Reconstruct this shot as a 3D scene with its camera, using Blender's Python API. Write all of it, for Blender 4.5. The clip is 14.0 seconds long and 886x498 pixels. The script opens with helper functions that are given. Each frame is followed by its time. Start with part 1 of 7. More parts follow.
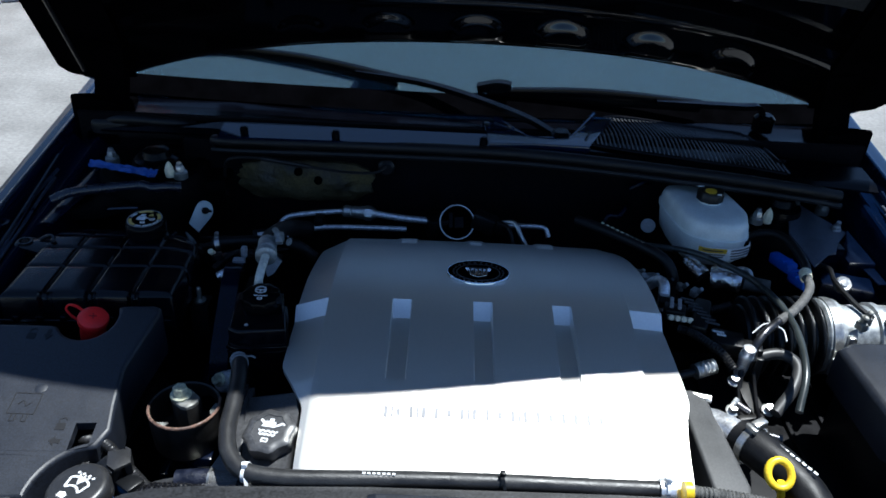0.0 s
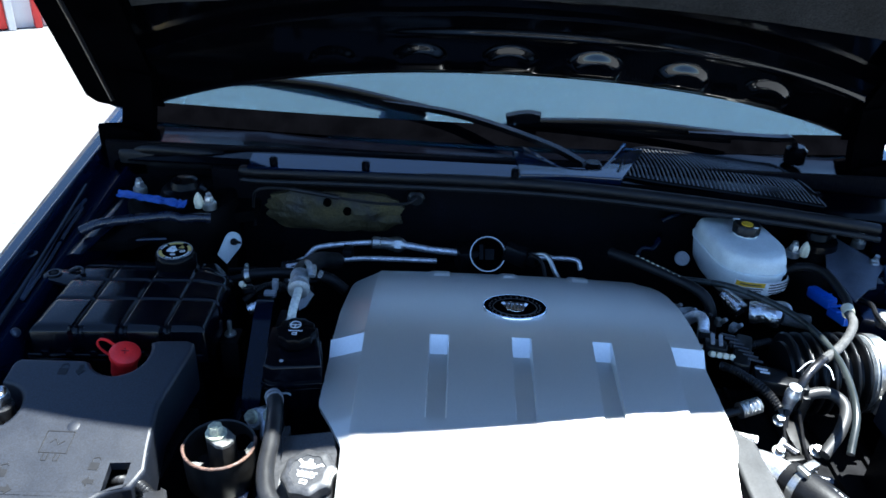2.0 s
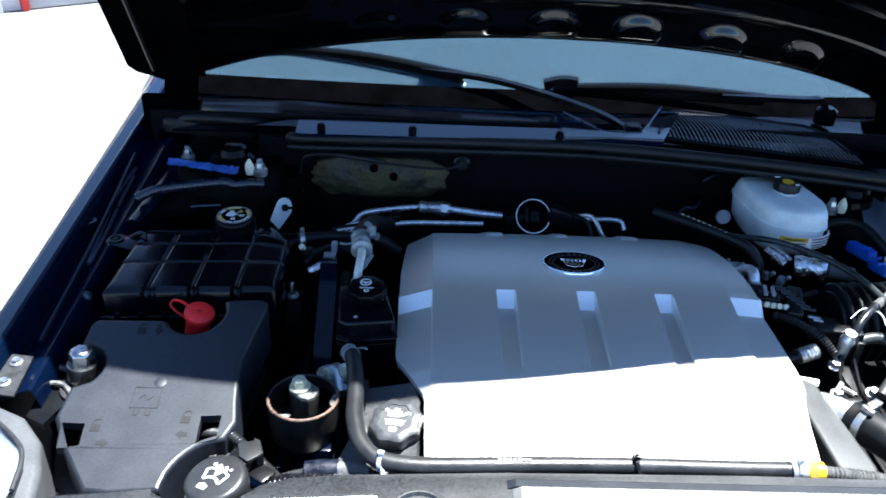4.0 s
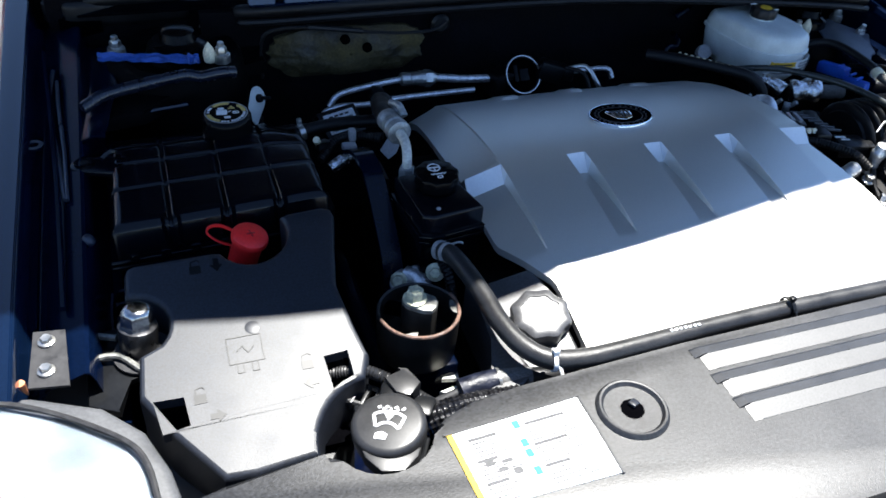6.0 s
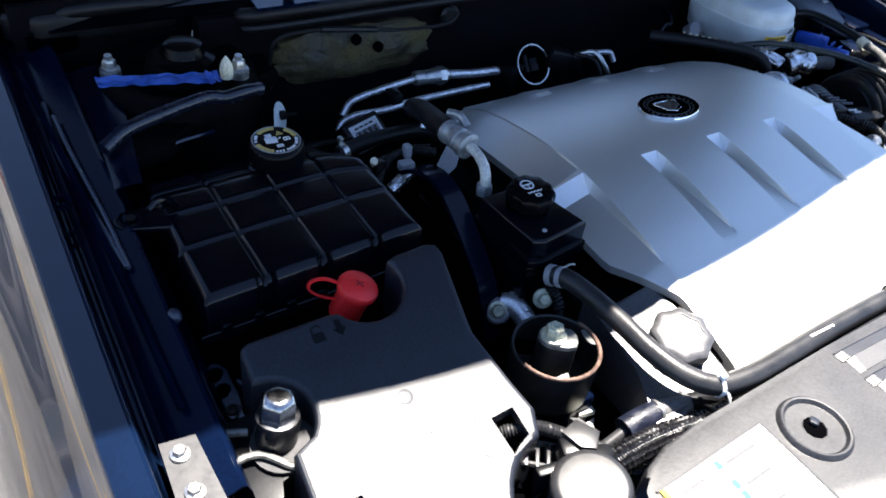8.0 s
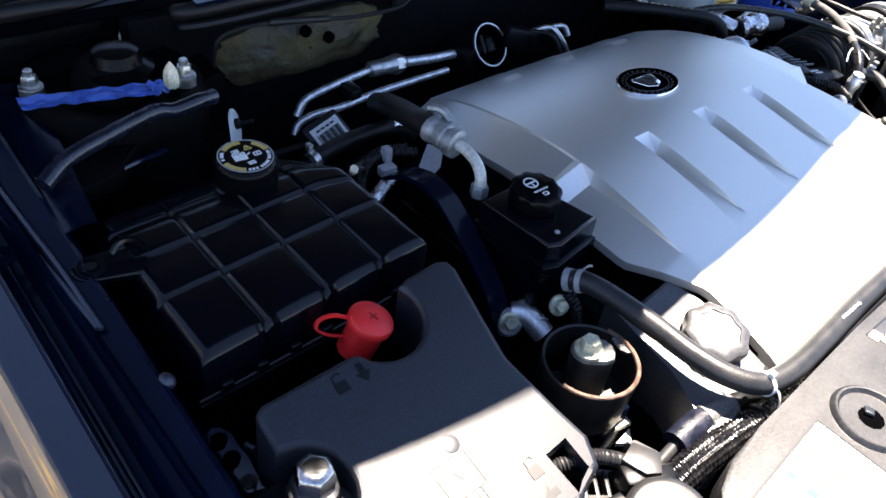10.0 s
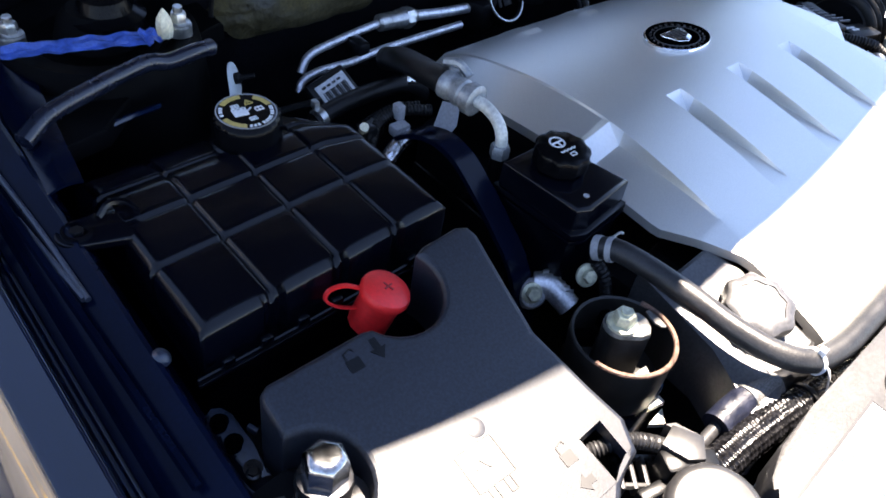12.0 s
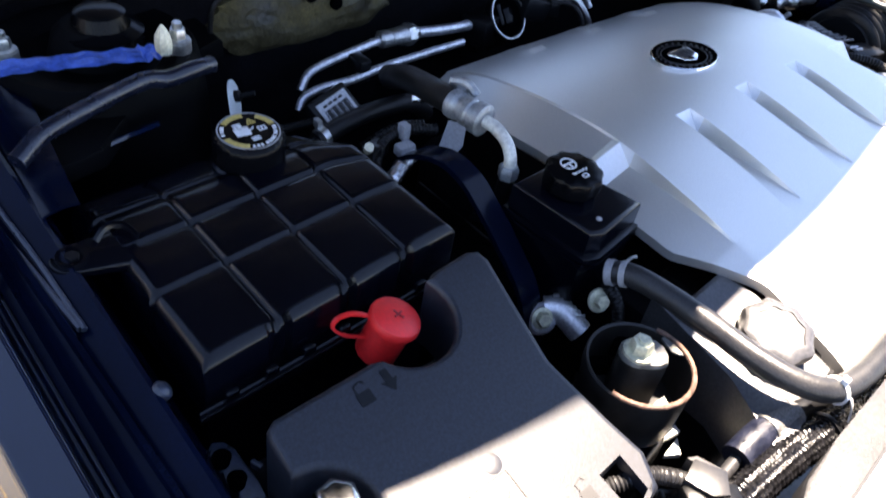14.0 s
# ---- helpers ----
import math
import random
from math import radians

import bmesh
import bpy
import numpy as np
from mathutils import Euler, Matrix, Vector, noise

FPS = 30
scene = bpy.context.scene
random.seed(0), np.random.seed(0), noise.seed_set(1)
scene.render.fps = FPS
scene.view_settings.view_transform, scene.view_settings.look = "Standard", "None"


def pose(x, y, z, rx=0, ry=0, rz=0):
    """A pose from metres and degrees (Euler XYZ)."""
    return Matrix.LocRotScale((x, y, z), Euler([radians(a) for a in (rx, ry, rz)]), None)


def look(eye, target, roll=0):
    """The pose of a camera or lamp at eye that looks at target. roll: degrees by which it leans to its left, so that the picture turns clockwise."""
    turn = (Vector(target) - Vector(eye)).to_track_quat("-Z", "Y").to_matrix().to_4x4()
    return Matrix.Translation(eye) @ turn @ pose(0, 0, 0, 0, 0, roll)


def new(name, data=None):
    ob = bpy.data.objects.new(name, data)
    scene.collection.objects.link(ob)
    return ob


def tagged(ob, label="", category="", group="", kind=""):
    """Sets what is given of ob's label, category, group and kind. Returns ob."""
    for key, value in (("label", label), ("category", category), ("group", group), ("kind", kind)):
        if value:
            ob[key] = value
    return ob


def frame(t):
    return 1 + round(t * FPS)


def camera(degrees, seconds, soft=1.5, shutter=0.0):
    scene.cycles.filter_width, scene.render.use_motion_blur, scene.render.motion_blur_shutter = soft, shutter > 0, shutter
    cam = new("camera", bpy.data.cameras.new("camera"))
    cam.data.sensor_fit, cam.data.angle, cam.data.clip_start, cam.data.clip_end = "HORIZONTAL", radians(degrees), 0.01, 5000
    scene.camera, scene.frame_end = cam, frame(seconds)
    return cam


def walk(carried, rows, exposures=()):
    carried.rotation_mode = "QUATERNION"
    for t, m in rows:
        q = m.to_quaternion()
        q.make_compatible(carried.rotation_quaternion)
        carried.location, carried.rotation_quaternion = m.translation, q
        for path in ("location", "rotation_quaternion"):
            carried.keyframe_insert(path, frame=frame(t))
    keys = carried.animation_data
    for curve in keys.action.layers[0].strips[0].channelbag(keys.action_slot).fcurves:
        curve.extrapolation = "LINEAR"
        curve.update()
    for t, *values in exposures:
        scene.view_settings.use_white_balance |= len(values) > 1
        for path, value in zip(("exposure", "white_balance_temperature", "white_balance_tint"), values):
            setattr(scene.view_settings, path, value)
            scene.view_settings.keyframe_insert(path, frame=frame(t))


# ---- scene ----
cam = camera(58.6, 14.0, soft=1.6, shutter=0.4)
PATH = [
    (0, (-0.058, -0.079, 1.641), (-0.045, 1.626, 0.596), 2.8),
    (0.5, (-0.071, -0.083, 1.641), (-0.05, 1.641, 0.627), 3.0),
    (1, (-0.085, -0.071, 1.649), (-0.077, 1.65, 0.629), 2.8),
    (1.5, (-0.102, -0.056, 1.644), (-0.106, 1.673, 0.64), 2.7),
    (2, (-0.109, -0.054, 1.641), (-0.109, 1.682, 0.648), 2.8),
    (4.5, (-0.332, -0.103, 1.589), (-0.232, 1.594, 0.535), 2.5),
    (5, (-0.453, -0.006, 1.551), (-0.159, 1.615, 0.417), 2.2),
    (5.5, (-0.549, 0.054, 1.51), (-0.087, 1.58, 0.302), 4.5),
    (6, (-0.625, 0.091, 1.508), (-0.027, 1.541, 0.266), 5.2),
    (6.5, (-0.731, 0.14, 1.504), (0.026, 1.513, 0.263), 7.7),
    (7, (-0.835, 0.178, 1.505), (0.025, 1.507, 0.283), 8.6),
    (7.5, (-0.892, 0.236, 1.502), (0.035, 1.519, 0.28), 9.6),
    (8, (-0.851, 0.327, 1.485), (0.076, 1.555, 0.207), 8.6),
    (8.5, (-0.861, 0.422, 1.468), (0.169, 1.522, 0.154), 9.1),
    (11, (-0.883, 0.486, 1.428), (0.228, 1.52, 0.126), 9.6),
    (11.5, (-0.878, 0.504, 1.412), (0.225, 1.523, 0.091), 10.3),
    (12, (-0.861, 0.512, 1.396), (0.219, 1.514, 0.044), 9.9),
    (12.5, (-0.847, 0.527, 1.378), (0.213, 1.481, -0.025), 10.4),
    (13, (-0.841, 0.54, 1.369), (0.218, 1.484, -0.041), 10.5),
    (13.5, (-0.855, 0.541, 1.374), (0.221, 1.476, -0.028), 11.3),
    (14, (-0.859, 0.542, 1.384), (0.258, 1.545, 0.062), 10.6),
]
EXPOSURE = [(0.0, 0.95, 5900, 5), (0.5, 1.45, 5900, 5), (1.0, 1.75, 5900, 4), (1.5, 2.0, 5900, 4), (2.2, 2.3, 5900, 4), (4.4, 2.25, 6100, 6), (5.0, 2.05, 6250, 7), (6.0, 1.85, 6450, 8), (7.0, 2.05, 6600, 10), (8.5, 2.4, 7000, 13), (11.0, 2.85, 7800, 16), (12.5, 3.05, 7800, 16), (14.0, 3.05, 8100, 18)]
walk(cam, [(t, look(eye, target, roll)) for t, eye, target, roll in PATH], EXPOSURE)

# ---- world and sun ----
SUN = Vector((0.27, 0.125, 1.0)).normalized()
world = bpy.data.worlds.new("sky")
scene.world = world
world.use_nodes = True
sky = world.node_tree.nodes.new("ShaderNodeTexSky")
sky.sky_type = 'NISHITA'
sky.sun_disc = False
sky.sun_elevation = math.asin(SUN.z)
sky.sun_rotation = math.atan2(SUN.x, SUN.y)
sky.altitude, sky.air_density, sky.dust_density, sky.ozone_density = 100, 0.6, 0.0, 3.0
background = world.node_tree.nodes["Background"]
background.inputs["Strength"].default_value = 0.082
world.node_tree.links.new(sky.outputs["Color"], background.inputs["Color"])
sun = new("sun", bpy.data.lights.new("sun", 'SUN'))
sun.data.energy, sun.data.angle, sun.data.color = 5.0, radians(0.53), (1.0, 0.97, 0.93)
sun.rotation_mode = "QUATERNION"
sun.rotation_quaternion = SUN.to_track_quat("Z", "Y")
sun.location = (1, 1, 6)

# ---- materials ----


def mat(name, color, rough=0.5, metal=0.0, stain=0.25, stain_size=0.06, grain=0.15, grain_size=0.003, bump=0.0, bump_size=0.002,
        coat=0.0, coat_rough=0.05, spec=0.5):
    """A surface with stains, grain and fine relief at real size. Sizes in metres."""
    m = bpy.data.materials.new(name)
    m.use_nodes = True
    n, link = m.node_tree.nodes, m.node_tree.links.new
    p = n["Principled BSDF"]
    coord = n.new("ShaderNodeTexCoord")

    def cloud(size, detail=4.0):
        t = n.new("ShaderNodeTexNoise")
        t.inputs["Scale"].default_value, t.inputs["Detail"].default_value = 1 / size, detail
        link(coord.outputs["Object"], t.inputs["Vector"])
        return t

    def span(src, a, b, lo=0.3, hi=0.7):
        r = n.new("ShaderNodeMapRange")
        r.inputs["From Min"].default_value, r.inputs["From Max"].default_value = lo, hi
        r.inputs["To Min"].default_value, r.inputs["To Max"].default_value = a, b
        link(src, r.inputs["Value"])
        return r.outputs["Result"]

    def times(a, b):
        k = n.new("ShaderNodeMath")
        k.operation = 'MULTIPLY'
        link(a, k.inputs[0]), link(b, k.inputs[1])
        return k.outputs[0]

    big, fine = cloud(stain_size), cloud(grain_size, 2.0)
    value = times(span(big.outputs["Fac"], 1 - stain, 1 + stain), span(fine.outputs["Fac"], 1 - grain, 1 + grain))
    mix = n.new("ShaderNodeMix")
    mix.data_type, mix.blend_type = 'RGBA', 'MULTIPLY'
    mix.inputs["Factor"].default_value = 1.0
    mix.inputs["A"].default_value = (*color, 1)
    link(value, mix.inputs["B"])
    link(mix.outputs["Result"], p.inputs["Base Color"])
    link(span(big.outputs["Fac"], rough * (1 - 0.7 * stain), min(1.0, rough * (1 + 0.8 * stain))), p.inputs["Roughness"])
    p.inputs["Metallic"].default_value = metal
    p.inputs["Specular IOR Level"].default_value = spec
    p.inputs["Coat Weight"].default_value, p.inputs["Coat Roughness"].default_value = coat, coat_rough
    if bump:
        b = n.new("ShaderNodeBump")
        b.inputs["Strength"].default_value, b.inputs["Distance"].default_value = bump, bump_size * 0.4
        rel = cloud(bump_size, 3.0)
        link(rel.outputs["Fac"], b.inputs["Height"])
        link(b.outputs["Normal"], p.inputs["Normal"])
    return m


PAINT = mat("dark_blue_paint", (0.0018, 0.0062, 0.020), 0.06, stain=0.15, coat=0.35, coat_rough=0.03)
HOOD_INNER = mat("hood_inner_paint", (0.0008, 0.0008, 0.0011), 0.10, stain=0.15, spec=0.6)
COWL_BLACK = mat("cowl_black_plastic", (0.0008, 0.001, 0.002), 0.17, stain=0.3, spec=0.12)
# Grey, not cowl black: the sky's reflection on the slats put into colour.
SLAT = mat("pale_sheen_plastic", (0.07, 0.074, 0.082), 0.3, stain=0.2)
SATIN_BLACK = mat("satin_black_coating", (0.002, 0.0022, 0.003), 0.2, stain=0.3, spec=0.1)
BRACKET_GREY = mat("dull_grey_metal", (0.024, 0.024, 0.026), 0.5, 0.0, stain=0.3, stain_size=0.01, spec=0.35)
DARK_STEEL = mat("dark_steel", (0.075, 0.075, 0.08), 0.3, 0.9, stain=0.25, stain_size=0.01, grain=0.15)
STEEL_CAP = mat("worn_grey_steel", (0.20, 0.20, 0.185), 0.5, 0.6, stain=0.4, stain_size=0.008)
PALE_METAL = mat("pale_dull_metal", (0.60, 0.60, 0.55), 0.5, 0.3, stain=0.2, stain_size=0.01)
BLUE_SHEET = mat("blue_black_sheet_metal", (0.001, 0.0038, 0.015), 0.2, stain=0.2, spec=0.08)
CAP_PLASTIC = mat("worn_cap_plastic", (0.018, 0.018, 0.019), 0.38, stain=0.12, stain_size=0.02, grain=0.2, spec=0.6)
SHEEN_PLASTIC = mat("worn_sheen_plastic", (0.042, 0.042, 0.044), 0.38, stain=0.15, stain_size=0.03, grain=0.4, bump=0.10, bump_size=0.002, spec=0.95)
LINER = mat("grey_felt_liner", (0.02, 0.0198, 0.0195), 0.95, stain=0.25, stain_size=0.05, grain=0.4, bump=0.5, bump_size=0.01, spec=0.1)
LABEL_INK = mat("grey_label_ink", (0.055, 0.056, 0.06), 0.6, stain=0.1)
INNER_PAINT = mat("inner_body_paint", (0.001, 0.003, 0.011), 0.18, stain=0.3, spec=0.2)
SILVER = mat("silver_plastic", (0.73, 0.715, 0.67), 0.40, 0.74, stain=0.03, stain_size=0.2, grain=0.05, grain_size=0.0012, bump=0.06, bump_size=0.0012)
# Step faces whiter than the shell: ground and sky reflection put in the colour.
NOTCH = mat("reflection_white_notch", (0.8, 0.82, 0.84), 0.45, 0.2, stain=0.04, grain=0.03)
BLACK_PLASTIC = mat("black_moulded_plastic", (0.005, 0.0055, 0.0065), 0.33, stain=0.3, grain=0.25, bump=0.1, bump_size=0.0015, spec=0.3)
GRAIN_PLASTIC = mat("grained_black_plastic", (0.0078, 0.0102, 0.0165), 0.46, stain=0.10, stain_size=0.035, grain=0.6, grain_size=0.0022, bump=0.14, bump_size=0.0016, spec=0.62)
SHROUD_PLASTIC = mat("coarse_grained_plastic", (0.014, 0.0145, 0.0165), 0.44, stain=0.12, stain_size=0.05, grain=0.75, grain_size=0.003, bump=0.26, bump_size=0.0017, spec=0.65)
# Paler than the grained panel: sun glare on the louvre slopes, as colour.
GLARE_STRIP = mat("louvre_glare_plastic", (0.06, 0.06, 0.061), 0.5, stain=0.06, stain_size=0.03, grain=0.2, grain_size=0.002, spec=0.8)
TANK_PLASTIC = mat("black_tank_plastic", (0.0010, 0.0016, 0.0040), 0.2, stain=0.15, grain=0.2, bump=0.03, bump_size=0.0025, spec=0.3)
DARK = mat("dark_engine_metal", (0.004, 0.004, 0.005), 0.5, 0.0, stain=0.5, grain=0.3, spec=0.16)
# Near-zero black; also stands in for deep shade in holes, cabin and bay.
VOID = mat("void_black", (0.0009, 0.0009, 0.0012), 0.8, stain=0.4, spec=0.0)
RUBBER = mat("black_rubber", (0.006, 0.006, 0.0068), 0.45, stain=0.35, stain_size=0.03, grain=0.4, grain_size=0.002, bump=0.25, bump_size=0.002, spec=0.28)
BRAID = mat("worn_rubber_hose", (0.016, 0.016, 0.017), 0.42, stain=0.3, stain_size=0.03, grain=0.35, grain_size=0.002, bump=0.35, bump_size=0.0025)
STEEL = mat("zinc_steel", (0.55, 0.55, 0.53), 0.32, 0.9, stain=0.2, stain_size=0.01, grain=0.15)
ALU = mat("cast_aluminium", (0.75, 0.76, 0.78), 0.4, 0.85, stain=0.2, stain_size=0.01, grain=0.2, bump=0.2)
YELLOW_ZINC = mat("yellow_zinc", (0.58, 0.57, 0.42), 0.4, 0.4, stain=0.3, stain_size=0.008)
CHROME = mat("chrome", (0.75, 0.76, 0.78), 0.12, 1.0, stain=0.05)
RUST = mat("rusty_rim", (0.13, 0.075, 0.055), 0.7, 0.1, stain=0.5, stain_size=0.008, grain=0.4, bump=0.5)
RED = mat("red_plastic", (0.84, 0.022, 0.022), 0.42, stain=0.12, stain_size=0.02, grain=0.06)
WHITE_TANK = mat("milky_plastic", (0.64, 0.68, 0.67), 0.4, stain=0.12, stain_size=0.04, grain=0.05)
CREAM = mat("cream_plastic", (0.72, 0.66, 0.48), 0.5, stain=0.15)
WHITE_PRINT = mat("white_print", (0.72, 0.73, 0.74), 0.6, stain=0.08, grain=0.1)
YELLOW_PRINT = mat("yellow_print", (0.62, 0.38, 0.02), 0.6, stain=0.1)
GOLD_PRINT = mat("gold_print", (0.5, 0.36, 0.1), 0.6, stain=0.1)
GREY_PRINT = mat("grey_print", (0.3, 0.3, 0.31), 0.6, stain=0.1)
CYAN_PRINT = mat("cyan_print", (0.012, 0.17, 0.30), 0.6, stain=0.1)
LETTER = mat("grey_letter_foil", (0.20, 0.20, 0.21), 0.5, stain=0.2)
DARK_PRINT = mat("dark_print", (0.02, 0.021, 0.024), 0.45, stain=0.1)
BLUE_PLASTIC = mat("blue_plastic", (0.012, 0.09, 0.5), 0.4, stain=0.15)
BLUE_TANK = mat("blue_washer_neck", (0.01, 0.07, 0.28), 0.35, stain=0.15)
TAPE = mat("blue_tape", (0.02, 0.07, 0.30), 0.4, stain=0.3, stain_size=0.012, bump=0.5, bump_size=0.008)
YELLOW = mat("yellow_plastic", (0.8, 0.55, 0.02), 0.4, stain=0.12)
FIBRE = mat("yellowed_fibre", (0.048, 0.037, 0.013), 0.95, stain=0.85, stain_size=0.05, grain=0.3, grain_size=0.004, bump=0.9, bump_size=0.02)
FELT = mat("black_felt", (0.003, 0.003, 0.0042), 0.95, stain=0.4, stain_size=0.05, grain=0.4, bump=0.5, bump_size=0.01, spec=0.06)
FOIL = mat("crinkled_foil", (0.75, 0.76, 0.78), 0.25, 1.0, stain=0.15, stain_size=0.01, bump=1.0, bump_size=0.008)
SLEEVE = mat("grey_woven_sleeve", (0.075, 0.075, 0.073), 0.7, stain=0.3, stain_size=0.01, grain=0.5, grain_size=0.002, bump=0.6)
CONCRETE = mat("sunlit_concrete", (0.170, 0.170, 0.169), 0.9, stain=0.25, stain_size=0.35, grain=0.15, grain_size=0.02, bump=0.3, bump_size=0.02)
WALL_WHITE = mat("white_wall", (0.75, 0.74, 0.73), 0.8, stain=0.06, stain_size=0.5)
WALL_RED = mat("red_door_paint", (0.62, 0.035, 0.03), 0.5, stain=0.1, stain_size=0.4)
WALL_GREY = mat("grey_door_panel", (0.42, 0.42, 0.44), 0.6, stain=0.1, stain_size=0.4)
STRIPE = mat("yellow_road_paint", (0.55, 0.38, 0.14), 0.8, stain=0.3, stain_size=0.1)
GRASS = mat("grass_green", (0.07, 0.14, 0.025), 0.9, stain=0.5, stain_size=0.05, grain=0.4, grain_size=0.01)
COPPER = mat("copper_tip", (0.75, 0.3, 0.15), 0.4, 0.6, stain=0.2, stain_size=0.01)
WIPER_BLACK = mat("wiper_black", (0.0012, 0.0013, 0.002), 0.2, stain=0.2, spec=0.16)
BRACE_PAINT = mat("weathered_brace_paint", (0.006, 0.009, 0.020), 0.28, stain=0.3, stain_size=0.03, spec=0.7)
DULL_ALU = mat("dull_crimped_metal", (0.32, 0.34, 0.35), 0.5, 0.7, stain=0.3, stain_size=0.01)
MESH_SLEEVE = mat("mesh_sleeve", (0.005, 0.005, 0.006), 0.24, stain=0.5, stain_size=0.006, grain=0.5, spec=0.35)
BLUE_WRAP = mat("blue_black_wrap", (0.004, 0.006, 0.016), 0.45, stain=0.4, stain_size=0.01, bump=0.5, bump_size=0.004)
GREY_MESH = mat("grey_mesh_hose", (0.11, 0.11, 0.11), 0.5, stain=0.2, grain=0.5, grain_size=0.0015, bump=0.6, bump_size=0.002)
MILD_STEEL = mat("sooty_steel", (0.022, 0.021, 0.020), 0.4, 0.3, stain=0.4, stain_size=0.02, spec=0.4)
# Dull near-black for the strut towers and their shelves.
TOWER_BLACK = mat("dull_tower_black", (0.0012, 0.0013, 0.0018), 0.6, stain=0.4, spec=0.06)
BLUE_GREY = mat("worn_blue_grey_paint", (0.022, 0.030, 0.050), 0.34, stain=0.35, stain_size=0.012, spec=0.7)
BRIGHT_HEX = mat("burnished_steel", (0.42, 0.43, 0.44), 0.22, 1.0, stain=0.3, stain_size=0.012, grain=0.2)
LABEL_PAPER = mat("white_label", (0.74, 0.75, 0.76), 0.5, stain=0.05)


def glass(name, color, rough, ior):
    m = bpy.data.materials.new(name)
    m.use_nodes = True
    p = m.node_tree.nodes["Principled BSDF"]
    p.inputs["Base Color"].default_value = (*color, 1)
    p.inputs["Transmission Weight"].default_value = 1.0
    p.inputs["Roughness"].default_value = rough
    p.inputs["IOR"].default_value = ior
    return m


GLASS = glass("windshield_glass", (0.20, 0.34, 0.44), 0.02, 1.5)
GLASS.node_tree.nodes["Principled BSDF"].inputs["Transmission Weight"].default_value = 0.90  # a film of dust
LENS = glass("headlamp_lens", (0.9, 0.93, 0.95), 0.03, 1.45)


# ---- builders ----
from mathutils.geometry import tessellate_polygon

ORIGIN = {}


def thing(name, at, label, category, group="", kind=""):
    """A top-level thing: an empty at its base."""
    ob = new(name)
    ob.location = at
    ob.empty_display_size = 0.02
    ORIGIN[ob] = Vector(at)
    return tagged(ob, label, category, group, kind)


def part(name, bm, material, parent, label="", kind="", sharp=38, smooth=True, second=None, flat_top=False):
    """Links a bmesh, given in world metres, as one mesh under a thing or a part."""
    o = ORIGIN[parent]
    bmesh.ops.translate(bm, verts=bm.verts, vec=-o)
    bmesh.ops.recalc_face_normals(bm, faces=bm.faces)
    if smooth:
        for f in bm.faces:
            f.smooth = not (flat_top and f.normal.z > 0.93)
        for e in bm.edges:
            if len(e.link_faces) == 2 and e.calc_face_angle(0) > radians(sharp):
                e.smooth = False
    me = bpy.data.meshes.new(name)
    bm.to_mesh(me)
    bm.free()
    me.materials.append(material)
    if second:
        me.materials.append(second)
    ob = new(name, me)
    ob.parent = parent
    ORIGIN[ob] = o
    return tagged(ob, label, "", "", kind)


def setting(name, bm, material, label, category, kind="structure"):
    for f in bm.faces:
        f.smooth = False
    me = bpy.data.meshes.new(name)
    bmesh.ops.recalc_face_normals(bm, faces=bm.faces)
    bm.to_mesh(me)
    bm.free()
    me.materials.append(material)
    ob = new(name, me)
    ORIGIN[ob] = Vector((0, 0, 0))
    return tagged(ob, label, category, "", kind)


def join(*bms):
    out = bmesh.new()
    for b in bms:
        me = bpy.data.meshes.new("join")
        b.to_mesh(me)
        b.free()
        out.from_mesh(me)
        bpy.data.meshes.remove(me)
    return out


def moved(bm, m):
    bmesh.ops.transform(bm, matrix=m, verts=bm.verts)
    return bm


def box(cx, cy, cz, sx, sy, sz, bev=0.0, seg=2, rz=0.0, rx=0.0, ry=0.0):
    bm = bmesh.new()
    bmesh.ops.create_cube(bm, size=1.0)
    bmesh.ops.scale(bm, vec=(sx, sy, sz), verts=bm.verts)
    if bev:
        bmesh.ops.bevel(bm, geom=list(bm.edges), offset=bev, segments=seg, profile=0.5, affect='EDGES')
    return moved(bm, pose(cx, cy, cz, rx, ry, rz))


def prism(poly, top, bottom, bev=0.0, seg=2):
    """A polygon in plan raised from bottom to top; both are numbers or functions of x and y."""
    up = top if callable(top) else lambda x, y: top
    lo = bottom if callable(bottom) else lambda x, y: bottom
    bm = bmesh.new()
    a = [bm.verts.new((x, y, up(x, y))) for x, y in poly]
    b = [bm.verts.new((x, y, lo(x, y))) for x, y in poly]
    n = len(poly)
    face = bm.faces.new(a)
    bm.faces.new(b[::-1])
    for i in range(n):
        bm.faces.new((a[i], b[i], b[(i + 1) % n], a[(i + 1) % n]))
    if bev:
        bmesh.ops.bevel(bm, geom=list(face.edges), offset=bev, segments=seg, profile=0.5, affect='EDGES')
    return bm


def arc(cx, cy, r, a0, a1, n=8, ry=None):
    ry = ry or r
    return [(cx + r * math.cos(radians(a0 + (a1 - a0) * i / n)), cy + ry * math.sin(radians(a0 + (a1 - a0) * i / n))) for i in range(n + 1)]


